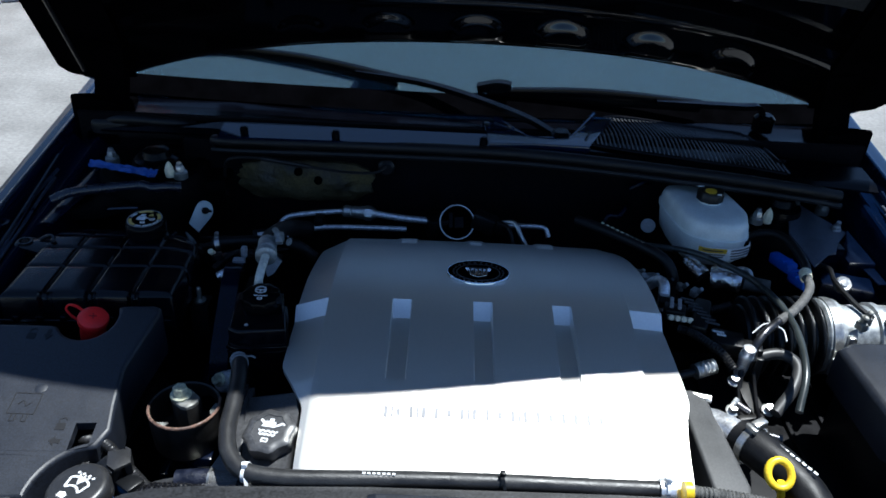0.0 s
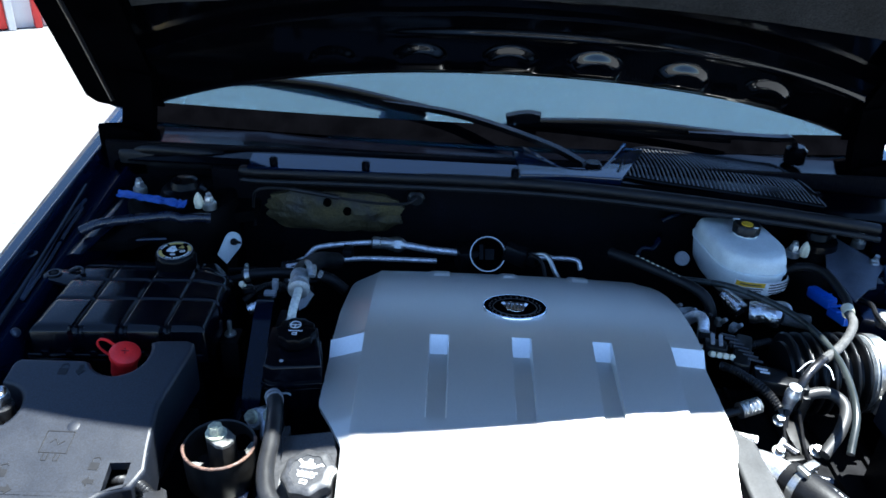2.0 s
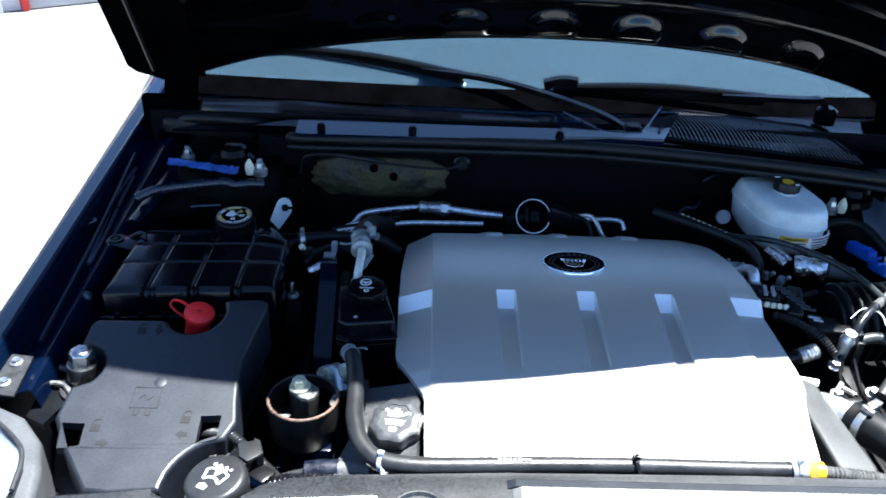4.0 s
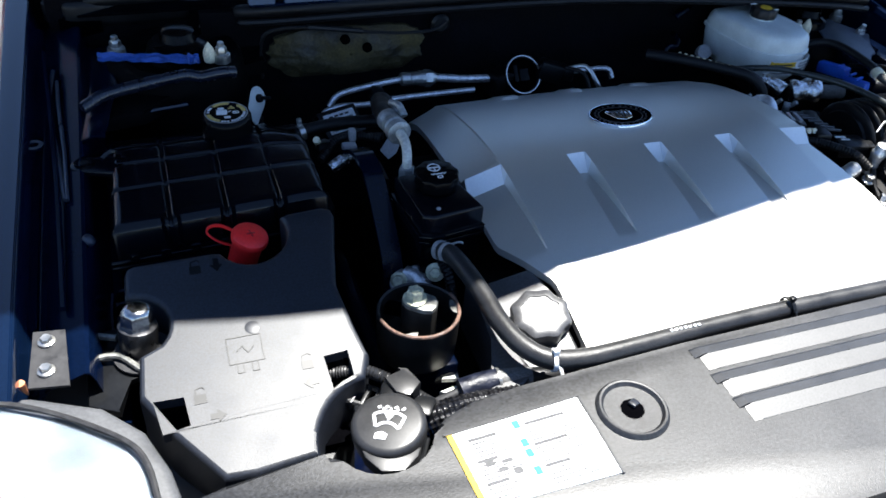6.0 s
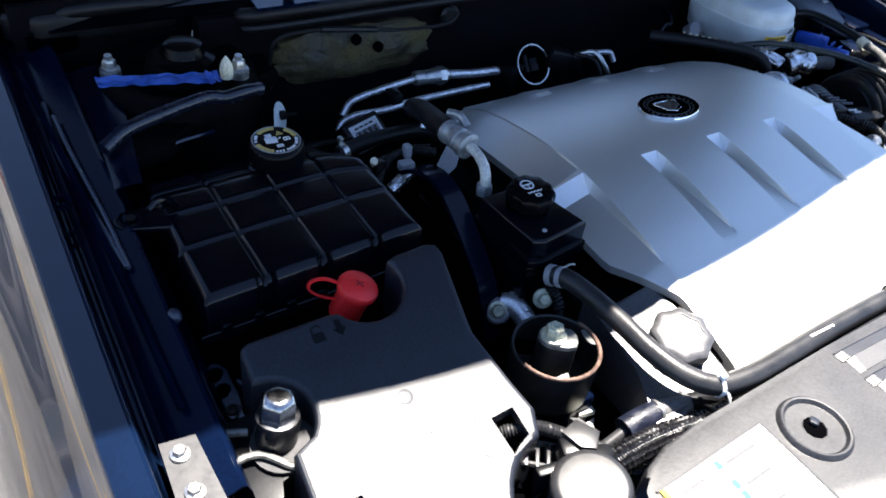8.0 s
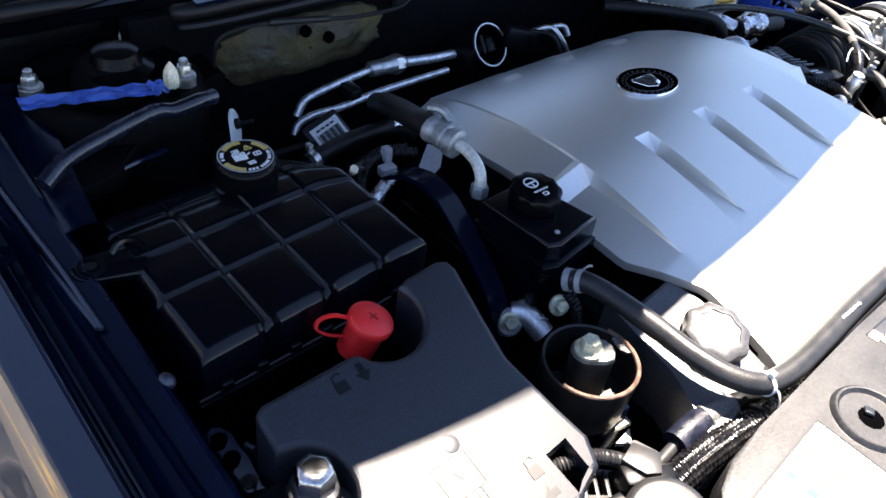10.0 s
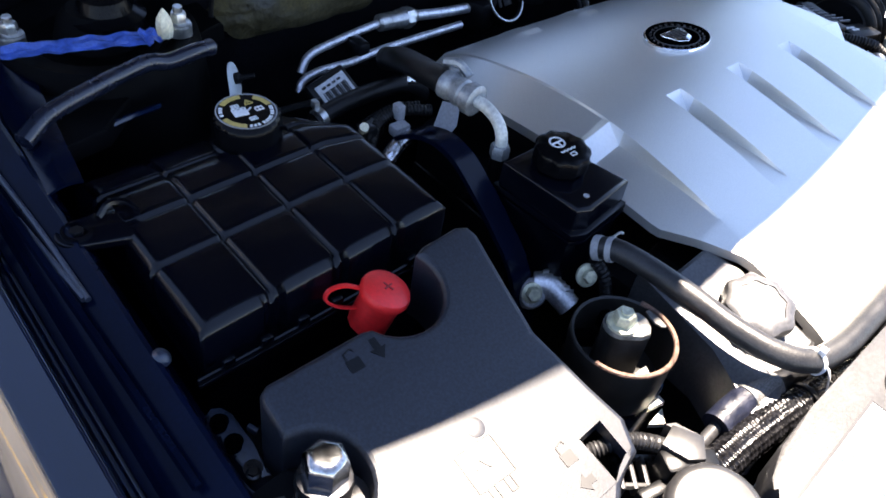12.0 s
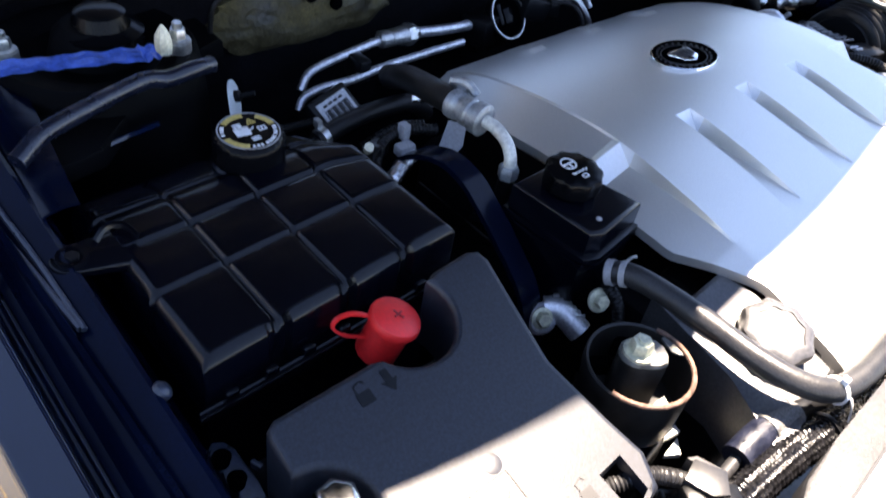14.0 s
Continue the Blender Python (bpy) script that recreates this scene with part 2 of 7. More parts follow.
def lathe(prof, at=(0, 0, 0), axis=(0, 0, 1), seg=28, lobes=0, depth=0.0, sharp_lobe=1.0):
    """A profile of (radius, height) turned about an axis; lobes scallop the rim."""
    bm = bmesh.new()
    rings = []
    for r, h in prof:
        ring = []
        for i in range(seg):
            a = 2 * math.pi * i / seg
            k = 1.0
            if lobes and r > 0:
                k = 1 - depth * (0.5 - 0.5 * math.cos(lobes * a)) ** sharp_lobe
            ring.append(bm.verts.new((r * k * math.cos(a), r * k * math.sin(a), h)))
        rings.append(ring)
    for p, q in zip(rings, rings[1:]):
        for i in range(seg):
            j = (i + 1) % seg
            bm.faces.new((p[i], p[j], q[j], q[i]))
    if prof[0] == prof[-1]:
        bmesh.ops.remove_doubles(bm, verts=bm.verts, dist=1e-6)
    else:
        bm.faces.new(rings[0][::-1])
        bm.faces.new(rings[-1])
    turn = Vector(axis).to_track_quat("Z", "Y").to_matrix().to_4x4()
    return moved(bm, Matrix.Translation(at) @ turn)


def glide(pts, n=6):
    """A smooth line through the points."""
    p = [Vector(q) for q in pts]
    if len(p) < 3:
        return [p[0].lerp(p[1], i / n) for i in range(n + 1)]
    p = [2 * p[0] - p[1]] + p + [2 * p[-1] - p[-2]]
    out = []
    for i in range(1, len(p) - 2):
        for k in range(n):
            t = k / n
            out.append(0.5 * ((2 * p[i]) + (p[i + 1] - p[i - 1]) * t + (2 * p[i - 1] - 5 * p[i] + 4 * p[i + 1] - p[i + 2]) * t * t
                              + (3 * p[i] - p[i - 1] - 3 * p[i + 1] + p[i + 2]) * t ** 3))
    out.append(p[-2])
    return out


def tube(pts, r, seg=12, n=6, ribs=None, flat=None, even=None):
    """A round bar or hose along a smooth line. ribs: (pitch, depth) corrugates it; flat: (width, height) makes a strap."""
    line = glide(pts, n)
    if ribs:
        pitch, dep = ribs
        fine = [line[0]]
        for a, b in zip(line, line[1:]):
            k = max(1, int((b - a).length / (pitch / 4)))
            fine += [a.lerp(b, (i + 1) / k) for i in range(k)]
        line = fine
    bm = bmesh.new()
    rings, side, run = [], None, 0.0
    for i, c in enumerate(line):
        d = (line[min(i + 1, len(line) - 1)] - line[max(i - 1, 0)]).normalized()
        if side is None:
            side = d.cross(Vector((0, 0, 1)))
            side = side.normalized() if side.length > 1e-4 else Vector((1, 0, 0))
        side = (side - d * side.dot(d)).normalized()
        up = side.cross(d)
        if i:
            run += (c - line[i - 1]).length
        k = r(i / (len(line) - 1)) if callable(r) else r
        if ribs:
            k -= dep * (0.5 - 0.5 * math.cos(2 * math.pi * run / pitch))
        ring = []
        for j in range(seg):
            a = 2 * math.pi * j / seg
            if flat:
                ring.append(bm.verts.new(c + side * (flat[0] / 2 * max(-1, min(1, 1.5 * math.cos(a)))) + up * (flat[1] / 2 * max(-1, min(1, 1.5 * math.sin(a))))))
            else:
                ring.append(bm.verts.new(c + (side * math.cos(a) + up * math.sin(a)) * k))
        rings.append(ring)
    for p, q in zip(rings, rings[1:]):
        for j in range(seg):
            m = (j + 1) % seg
            bm.faces.new((p[j], p[m], q[m], q[j]))
    bm.faces.new(rings[0][::-1])
    bm.faces.new(rings[-1])
    return bm


def sheet(f, us, vs, thick=0.002, down=(0, 0, -1)):
    """A surface f(u, v) with thickness."""
    bm = bmesh.new()
    d = Vector(down) * thick
    top = [[bm.verts.new(Vector(f(u, v))) for u in us] for v in vs]
    low = [[bm.verts.new(w.co + d) for w in row] for row in top]
    for i in range(len(vs) - 1):
        for j in range(len(us) - 1):
            bm.faces.new((top[i][j], top[i][j + 1], top[i + 1][j + 1], top[i + 1][j]))
            bm.faces.new((low[i][j], low[i + 1][j], low[i + 1][j + 1], low[i][j + 1]))
    for i in range(len(vs) - 1):
        bm.faces.new((top[i][0], top[i + 1][0], low[i + 1][0], low[i][0]))
        bm.faces.new((top[i][-1], low[i][-1], low[i + 1][-1], top[i + 1][-1]))
    for j in range(len(us) - 1):
        bm.faces.new((top[0][j], low[0][j], low[0][j + 1], top[0][j + 1]))
        bm.faces.new((top[-1][j], top[-1][j + 1], low[-1][j + 1], low[-1][j]))
    return bm


def steps(a, b, n):
    return [a + (b - a) * i / n for i in range(n + 1)]


def ramp(t, knots):
    """Straight pieces between knots (t, value)."""
    if t <= knots[0][0]:
        return knots[0][1]
    for (a, p), (b, q) in zip(knots, knots[1:]):
        if t <= b:
            return p + (q - p) * (t - a) / (b - a)
    return knots[-1][1]


def soft_ramp(t, knots):
    """A smooth curve through knots (t, value)."""
    ks = [(2 * knots[0][0] - knots[1][0], 2 * knots[0][1] - knots[1][1])] + list(knots) + [(2 * knots[-1][0] - knots[-2][0], 2 * knots[-1][1] - knots[-2][1])]
    t = max(knots[0][0], min(knots[-1][0], t))
    for i in range(1, len(ks) - 2):
        if t <= ks[i + 1][0]:
            a, b = ks[i], ks[i + 1]
            h = b[0] - a[0]
            ma = (b[1] - ks[i - 1][1]) / (b[0] - ks[i - 1][0]) * h
            mb = (ks[i + 2][1] - a[1]) / (ks[i + 2][0] - a[0]) * h
            s = (t - a[0]) / h
            return (2 * s ** 3 - 3 * s * s + 1) * a[1] + (s ** 3 - 2 * s * s + s) * ma + (3 * s * s - 2 * s ** 3) * b[1] + (s ** 3 - s * s) * mb
    return knots[-1][1]


def hexhead(at, axis=(0, 0, 1), across=0.013, high=0.008, flange=0.0):
    r = across / 2 / math.cos(math.pi / 6)
    bits = [lathe([(r, 0), (r, high * 0.82), (r * 0.86, high)], at, axis, seg=6)]
    if flange:
        bits.append(lathe([(flange, -0.002), (flange, 0.0008), (r * 0.95, 0.002)], at, axis, seg=20))
    return join(*bits)

# ---- surroundings ----
setting("ground", sheet(lambda u, v: (u, v, 0.0), steps(-400, 400, 40), steps(-400, 400, 40), 0.2), CONCRETE, "pale sunlit concrete yard", "ground")
setting("road_line", join(box(-2.62, 2.2, 0.006, 0.035, 5.4, 0.006, rz=30), box(-2.71, 2.2, 0.006, 0.02, 5.4, 0.006, rz=30)), STRIPE, "faded yellow painted parking line on the concrete", "road marking")
FACADE = Matrix.Translation((-3.5, 5.75, 0)) @ pose(0, 0, 0, 0, 0, 35) @ Matrix.Translation((3.5, -5.75, 0))
building = setting("building", moved(box(-3.5, 8.75, 1.5, 20.0, 6.0, 3.0), FACADE), WALL_WHITE, "white workshop wall with red and grey doors", "building")
for x0, x1, material, text in ((-4.35, -3.42, WALL_RED, "roll-up door with red lower panels"), (-5.9, -4.5, WALL_GREY, "grey roll-up door"), (-3.18, -2.57, WALL_GREY, "grey panel door"), (-2.48, -0.6, WALL_GREY, "grey roll-up door"), (-8.4, -6.4, WALL_GREY, "grey roll-up door")):
    x, w = (x0 + x1) / 2, x1 - x0
    low = 3 if x0 == -4.35 else 9
    door = part("door", moved(join(*[box(x, 5.74, 0.15 + 0.3 * i, w, 0.05, 0.285, 0.01) for i in range(low)]), FACADE), material, building, text)
    # Unseen upper rows made white so the fender mirrors no red.
    if low < 9:
        part("upper_panel", moved(join(*[box(x, 5.74, 0.15 + 0.3 * i, w, 0.05, 0.285, 0.01) for i in range(low, 9)]), FACADE), WALL_WHITE, door, "unseen white upper panels, added against a red reflection")
    part("frame", moved(join(box(x0 - 0.03, 5.73, 1.4, 0.05, 0.09, 2.8, 0.01), box(x1 + 0.03, 5.73, 1.4, 0.05, 0.09, 2.8, 0.01), box(x, 5.73, 2.85, w + 0.1, 0.09, 0.1, 0.01)), FACADE), WALL_RED if x0 == -3.18 else WALL_WHITE, door)


def lawn():
    bm = bmesh.new()
    rnd = random.Random(3)
    for _ in range(5200):
        x, y, h, a = rnd.uniform(-7.2, -4.9), rnd.uniform(-5, 2.6), rnd.uniform(0.06, 0.2), rnd.uniform(0, 6.28)
        w, lean = rnd.uniform(0.01, 0.025), rnd.uniform(-0.06, 0.06)
        c, s = math.cos(a) * w, math.sin(a) * w
        bm.faces.new([bm.verts.new(p) for p in ((x - c, y - s, 0.03), (x + c, y + s, 0.03), (x + lean, y + lean, 0.03 + h))])
    return join(bm, box(-6.05, -1.2, 0.02, 2.4, 7.8, 0.06))


setting("grass", lawn(), GRASS, "green grass verge beside the concrete", "grass", "stuff")

# ---- the car's body ----
car = thing("car", (0, 1.2, 0.0), "glossy dark blue car with raised hood, its engine bay open", "car")
HOOD_TILT = radians(59)
HOOD_X = 0.84


def edge_z(y):
    """Height of the fender's edge along the car."""
    return 0.932 + 0.105 * (y - 0.74)


def fender(side):
    rows = [(0.786, -0.040), (0.792, -0.042), (0.799, -0.030), (0.804, -0.006), (0.8065, 0.0005), (0.812, 0.000), (0.831, -0.0040), (0.836, -0.0075), (0.840, -0.015), (0.849, -0.031),
            (0.873, -0.062), (0.898, -0.101), (0.918, -0.144), (0.933, -0.190), (0.945, -0.241), (0.955, -0.31), (0.962, -0.42), (0.956, -0.56)]

    def f(u, v):
        x, d = soft_ramp(u, [(i, r[0]) for i, r in enumerate(rows)]), soft_ramp(u, [(i, r[1]) for i, r in enumerate(rows)])
        tuck = 0.025 * max(0.0, (0.80 - v) / 0.35) ** 2 * max(0.15, min(1.0, (x - 0.8) / 0.1)) + 0.01 * max(0, 0.8 - v)
        s = max(0.0, min(1.0, (x - 0.81) / 0.14))
        swell = 0.05 * (0.0 if v < 0.8 else (v - 0.8) ** 2 / 0.6 if v < 1.1 else v - 0.95) * s * (2 - s)
        return (side * (x - tuck + swell), v, edge_z(v) + d)
    return sheet(f, steps(0, len(rows) - 1, 80), steps(0.658, 2.2, 42), 0.0015, (-side, 0, -0.3))


def apron(side):
    """Inner fender rail: a folded flange and the sheet below it."""
    rows = [(0.788, -0.046), (0.782, -0.044), (0.777, -0.038), (0.742, -0.024), (0.738, -0.026), (0.734, -0.036), (0.730, -0.060), (0.722, -0.105), (0.712, -0.11), (0.700, -0.2), (0.69, -0.40)]

    def f(u, v):
        i = int(min(u, len(rows) - 1.001))
        k = u - i
        x = rows[i][0] * (1 - k) + rows[i + 1][0] * k
        d = rows[i][1] * (1 - k) + rows[i + 1][1] * k
        return (side * x, v, edge_z(v) + d + 0.008)
    return sheet(f, steps(0, len(rows) - 1, 30), steps(0.69, 1.45, 24), 0.002, (side * 0.3, 0, -1))


for side in (-1, 1):
    fen = part("fender", fender(side), PAINT, car, "glossy dark blue front fender", sharp=50)
    rail = part("inner_fender", apron(side), BLUE_SHEET, car, "dark blue-black inner fender rail", sharp=30)
    for y in (0.739, 0.702):
        part("bolt", hexhead((side * 0.777, y, edge_z(y) - 0.016), (0, 0, 1), 0.010, 0.006, 0.0085), STEEL, rail)
    part("bracket", prism([(side * 0.793, 0.685), (side * 0.756, 0.680), (side * 0.760, 0.752), (side * 0.790, 0.755)], lambda x, y: edge_z(y) - 0.017, lambda x, y: edge_z(y) - 0.020), BRACKET_GREY, rail, "dull grey metal bracket")
    # folded gutter strips along the rail
    part("gutter", tube([(side * 0.762, 0.78, edge_z(0.78) - 0.017), (side * 0.770, 1.02, edge_z(1.02) - 0.015), (side * 0.785, 1.28, edge_z(1.28) - 0.010)], 0.004, seg=6), INNER_PAINT, rail)
    part("fold", tube([(side * 0.774, 1.244, 0.967), (side * 0.779, 1.155, 0.958), (side * 0.770, 1.058, 0.948), (side * 0.759, 0.957, 0.937)], 0.0030, seg=8), BLUE_GREY, rail, "folded sheet edge catching the sky")
    part("fold", tube([(side * 0.769, 1.217, 0.964), (side * 0.767, 1.152, 0.957), (side * 0.760, 1.048, 0.946), (side * 0.757, 0.955, 0.937)], 0.0026, seg=8), BLUE_GREY, rail)
    part("eyelet", lathe([(0.006, -0.003), (0.012, -0.003), (0.012, 0.001), (0.006, 0.001), (0.006, -0.003)], (side * 0.795, 1.066, edge_z(1.066) - 0.014), seg=20), INNER_PAINT, rail)


def drum(side):
    c = (side * 0.605, 1.28)
    prof = [(0.108, -0.35), (0.106, -0.06), (0.103, -0.03), (0.099, -0.006), (0.094, 0.0), (0.075, -0.002), (0.065, -0.010), (0.045, -0.010), (0.038, 0.012), (0.028, 0.022), (0.0005, 0.024)]
    return lathe(prof, (c[0], c[1], 0.968 if side < 0 else 0.92), seg=40)


for side in (-1, 1):
    tower = part("strut_tower", drum(side), TOWER_BLACK, car, "dark painted strut tower with three mounting nuts")
    low = 0.0 if side < 0 else -0.04
    for x, y, z in ((0.54, 1.231, 0.980), (0.687, 1.286, 0.977), (0.537, 1.345, 0.962)):
        part("nut", join(hexhead((side * x, y, z + low), (0, 0, 1), 0.0148, 0.012, 0.012), lathe([(0.005, 0), (0.005, 0.018), (0.004, 0.019)], (side * x, y, z + low), seg=10),
                         lathe([(0.0128, -0.012), (0.0128, -0.001)], (side * x, y, z + low), seg=20)), STEEL, tower, "bright steel flange nut")
    for x, y, z in ((0.558, 1.226, 0.978), (0.552, 1.361, 0.960)):
        part("cap", lathe([(0.008, -0.006), (0.0092, 0.004), (0.0082, 0.011), (0.005, 0.018), (0.001, 0.024)], (side * x, y, z + low), seg=16, lobes=8, depth=0.1), CREAM, tower, "cream ribbed plastic plug")
    part("bearing_cap", lathe([(0.042, 0), (0.040, 0.012), (0.028, 0.018), (0.024, 0.03), (0.015, 0.034), (0.0005, 0.034)], (side * 0.597, 1.276, 0.972 + low), seg=24), SATIN_BLACK, tower)
# sheet metal shelf between tower and fender
for side in (-1, 1):
    part("shelf", prism([(side * 0.765, 1.12), (side * 0.66, 1.14), (side * 0.56, 1.24), (side * 0.47, 1.27), (side * 0.47, 1.42), (side * 0.765, 1.42)], 0.945 if side < 0 else 0.875, 0.925 if side < 0 else 0.855, 0.004), TOWER_BLACK, car)

for side in (-1, 1):
    low = 0.0 if side < 0 else -0.05
    part("apron_panel", sheet(lambda u, v, side=side, low=low: (side * (0.765 - 0.055 * v - 0.035 * u * v), 1.07 + 0.26 * u, 0.925 + low + 0.028 * v * (1 - 0.3 * u) + 0.012 * math.sin(3.1 * v) + 0.012 * u), steps(0, 1, 24), steps(0, 1, 12), 0.003), INNER_PAINT, car, "glossy painted inner apron beside the strut tower", sharp=60)
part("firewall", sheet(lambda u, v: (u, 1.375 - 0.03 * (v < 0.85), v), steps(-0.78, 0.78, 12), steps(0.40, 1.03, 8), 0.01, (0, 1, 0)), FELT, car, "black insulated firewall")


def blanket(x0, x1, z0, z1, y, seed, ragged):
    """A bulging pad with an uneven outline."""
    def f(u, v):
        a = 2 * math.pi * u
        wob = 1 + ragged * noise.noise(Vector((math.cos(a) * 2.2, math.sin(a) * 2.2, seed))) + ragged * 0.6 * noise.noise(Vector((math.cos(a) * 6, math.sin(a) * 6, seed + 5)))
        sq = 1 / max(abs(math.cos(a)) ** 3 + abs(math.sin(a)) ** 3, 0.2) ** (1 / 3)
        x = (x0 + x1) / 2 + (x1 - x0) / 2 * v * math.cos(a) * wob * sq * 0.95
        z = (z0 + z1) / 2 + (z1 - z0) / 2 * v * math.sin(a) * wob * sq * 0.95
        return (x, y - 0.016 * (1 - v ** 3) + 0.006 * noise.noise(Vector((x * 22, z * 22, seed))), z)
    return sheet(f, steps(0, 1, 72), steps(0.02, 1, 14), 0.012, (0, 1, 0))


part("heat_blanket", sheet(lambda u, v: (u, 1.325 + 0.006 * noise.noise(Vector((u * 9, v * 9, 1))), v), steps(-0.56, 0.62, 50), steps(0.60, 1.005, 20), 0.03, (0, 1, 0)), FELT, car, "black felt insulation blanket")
part("insulation", blanket(-0.462, -0.185, 0.882, 0.974, 1.319, 4, 0.11), FIBRE, car, "torn yellowed fibre insulation showing through the felt")
part("plug", lathe([(0.008, 0), (0.008, 0.006)], (-0.297, 1.302, 0.940), (0, -1, 0), 14), VOID, car)
part("plug", lathe([(0.008, 0), (0.008, 0.006)], (-0.335, 1.302, 0.957), (0, -1, 0), 14), VOID, car)
part("plug", lathe([(0.017, 0), (0.017, 0.008), (0.012, 0.012)], (-0.165, 1.318, 0.968), (0, -1, 0), 20), BLACK_PLASTIC, car)


# ---- cowl, glass and wipers ----
def glass_base(x):
    """How far back the foot of the windshield lies."""
    return 1.468 + 0.075 * (x / 0.69) ** 2


def cowl_surface(u, v):
    x = -0.76 + 1.52 * u
    y0, y1 = 1.322 + 0.05 * max(0, -x - 0.45) / 0.3 - 0.075 * max(0, min(1, (x - 0.1) / 0.5)), glass_base(x) + 0.02
    y = y0 + (y1 - y0) * v
    z = 1.022 - 0.02 * max(0, abs(x) - 0.5) / 0.26 + ramp(v, [(0, -0.008), (0.05, 0.0), (0.25, 0.004), (0.30, -0.012), (0.8, -0.012), (1, -0.004)])
    return (x, y, z)


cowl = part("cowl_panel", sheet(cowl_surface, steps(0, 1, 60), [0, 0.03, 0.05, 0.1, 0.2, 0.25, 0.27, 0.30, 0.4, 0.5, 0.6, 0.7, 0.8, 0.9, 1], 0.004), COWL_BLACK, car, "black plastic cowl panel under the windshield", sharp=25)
part("cowl_strip", sheet(lambda u, v: (-0.485 + 0.68 * u, 1.302 + 0.012 * u + 0.052 * v - 0.008 * u * v, 1.023 + 0.006 * v), steps(0, 1, 20), steps(0, 1, 4), 0.004), PAINT, cowl, "glossy strip along the cowl's front")
for x in (-0.436, -0.262, 0.02):
    part("clip", lathe([(0.008, 0), (0.008, 0.012), (0.004, 0.016)], (x, 1.312, 1.026), seg=12), SATIN_BLACK, cowl)
seal_line = [(-0.77, 1.40, 1.0), (-0.68, 1.375, 1.018), (-0.56, 1.372, 1.012), (-0.50, 1.345, 1.000), (-0.47, 1.315, 1.008), (-0.2, 1.312, 1.012), (0.1, 1.303, 1.014), (0.4, 1.262, 1.010), (0.60, 1.232, 1.002), (0.68, 1.228, 0.992)]
part("weatherstrip", tube(seal_line, 0.011, seg=12, n=10), RUBBER, car, "black rubber hood seal")
part("seal_lip", tube([(x, y - 0.012, z - 0.014) for x, y, z in seal_line[3:]], 0.006, seg=8, n=10), RUBBER, car)
part("cowl_end", box(-0.665, 1.395, 0.995, 0.19, 0.05, 0.045, 0.012, 3), RUBBER, car, "rubber end piece of the cowl seal")
# vent grille: frame and louvres
VENT_FRONT = [(0.219, 1.336), (0.30, 1.312), (0.42, 1.289), (0.52, 1.276), (0.588, 1.266)]
VENT_BACK = [(0.219, 1.340), (0.277, 1.470), (0.411, 1.456), (0.50, 1.440), (0.560, 1.424), (0.588, 1.300)]


def vent_z(x):
    return 1.027 - 0.012 * max(0, (x - 0.25) / 0.34) ** 2


grille = part("vent_grille", join(tube([(x, y, vent_z(x) + 0.002) for x, y in VENT_BACK], 0.005, seg=8, n=4), tube([(x, y, vent_z(x)) for x, y in VENT_FRONT], 0.004, seg=8, n=4),
                                  prism(VENT_FRONT + VENT_BACK[:0:-1], lambda x, y: vent_z(x) - 0.008, lambda x, y: vent_z(x) - 0.012)), COWL_BLACK, cowl, "black louvred air intake grille")
for i in range(46):
    k = i / 45
    x = 0.226 + 0.356 * k
    front = ramp(x, VENT_FRONT)
    back = ramp(x - 0.02 * k, VENT_BACK)
    if back - front > 0.006:
        part("slat", tube([(x + 0.012 * k, front, vent_z(x)), (x + 0.010 * math.sin(2.6 * k), (front + back) / 2, vent_z(x) + 0.004), (x - 0.012 * k, back, vent_z(x) + 0.003)], 0.0017, seg=4, n=3), SLAT, grille)
part("pivot_well", join(prism([(0.030, 1.308), (0.120, 1.316), (0.222, 1.310), (0.290, 1.455), (0.252, 1.462), (0.196, 1.352), (0.180, 1.336), (0.110, 1.338), (0.052, 1.425), (0.020, 1.418)], lambda x, y: 1.032 + 0.03 * max(0, y - 1.36), 1.018, 0.003), tube([(0.045, 1.43, 1.036), (0.11, 1.352, 1.030), (0.178, 1.345, 1.030), (0.196, 1.365, 1.030), (0.252, 1.466, 1.038)], 0.004, seg=8)), PAINT, cowl, "glossy raised rim round the wiper pivot")


def shield(u, v):
    x = -0.78 + 1.56 * u
    return (x * (1 - 0.18 * v), glass_base(x) + 0.85 * v + 0.0, 1.018 + 0.50 * v - 0.02 * (x / 0.75) ** 2)


part("windshield", sheet(shield, steps(0, 1, 30), steps(0, 1, 16), 0.005), GLASS, car, "tinted curved windshield glass")
# Black band added over the lowest strip of the glass.
part("foot_band", sheet(lambda u, v: tuple(Vector(shield(u, 0.055 * v)) + Vector((0, -0.003, 0.006))), steps(0, 1, 30), steps(0, 1, 2), 0.001), VOID, car, "black band laid along the windshield's foot")
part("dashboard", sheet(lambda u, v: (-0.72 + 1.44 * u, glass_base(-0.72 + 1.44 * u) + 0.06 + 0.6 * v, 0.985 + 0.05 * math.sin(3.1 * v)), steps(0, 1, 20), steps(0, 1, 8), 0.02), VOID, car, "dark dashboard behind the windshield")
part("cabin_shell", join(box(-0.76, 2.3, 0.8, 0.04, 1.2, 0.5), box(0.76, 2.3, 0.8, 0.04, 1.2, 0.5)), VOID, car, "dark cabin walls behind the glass")


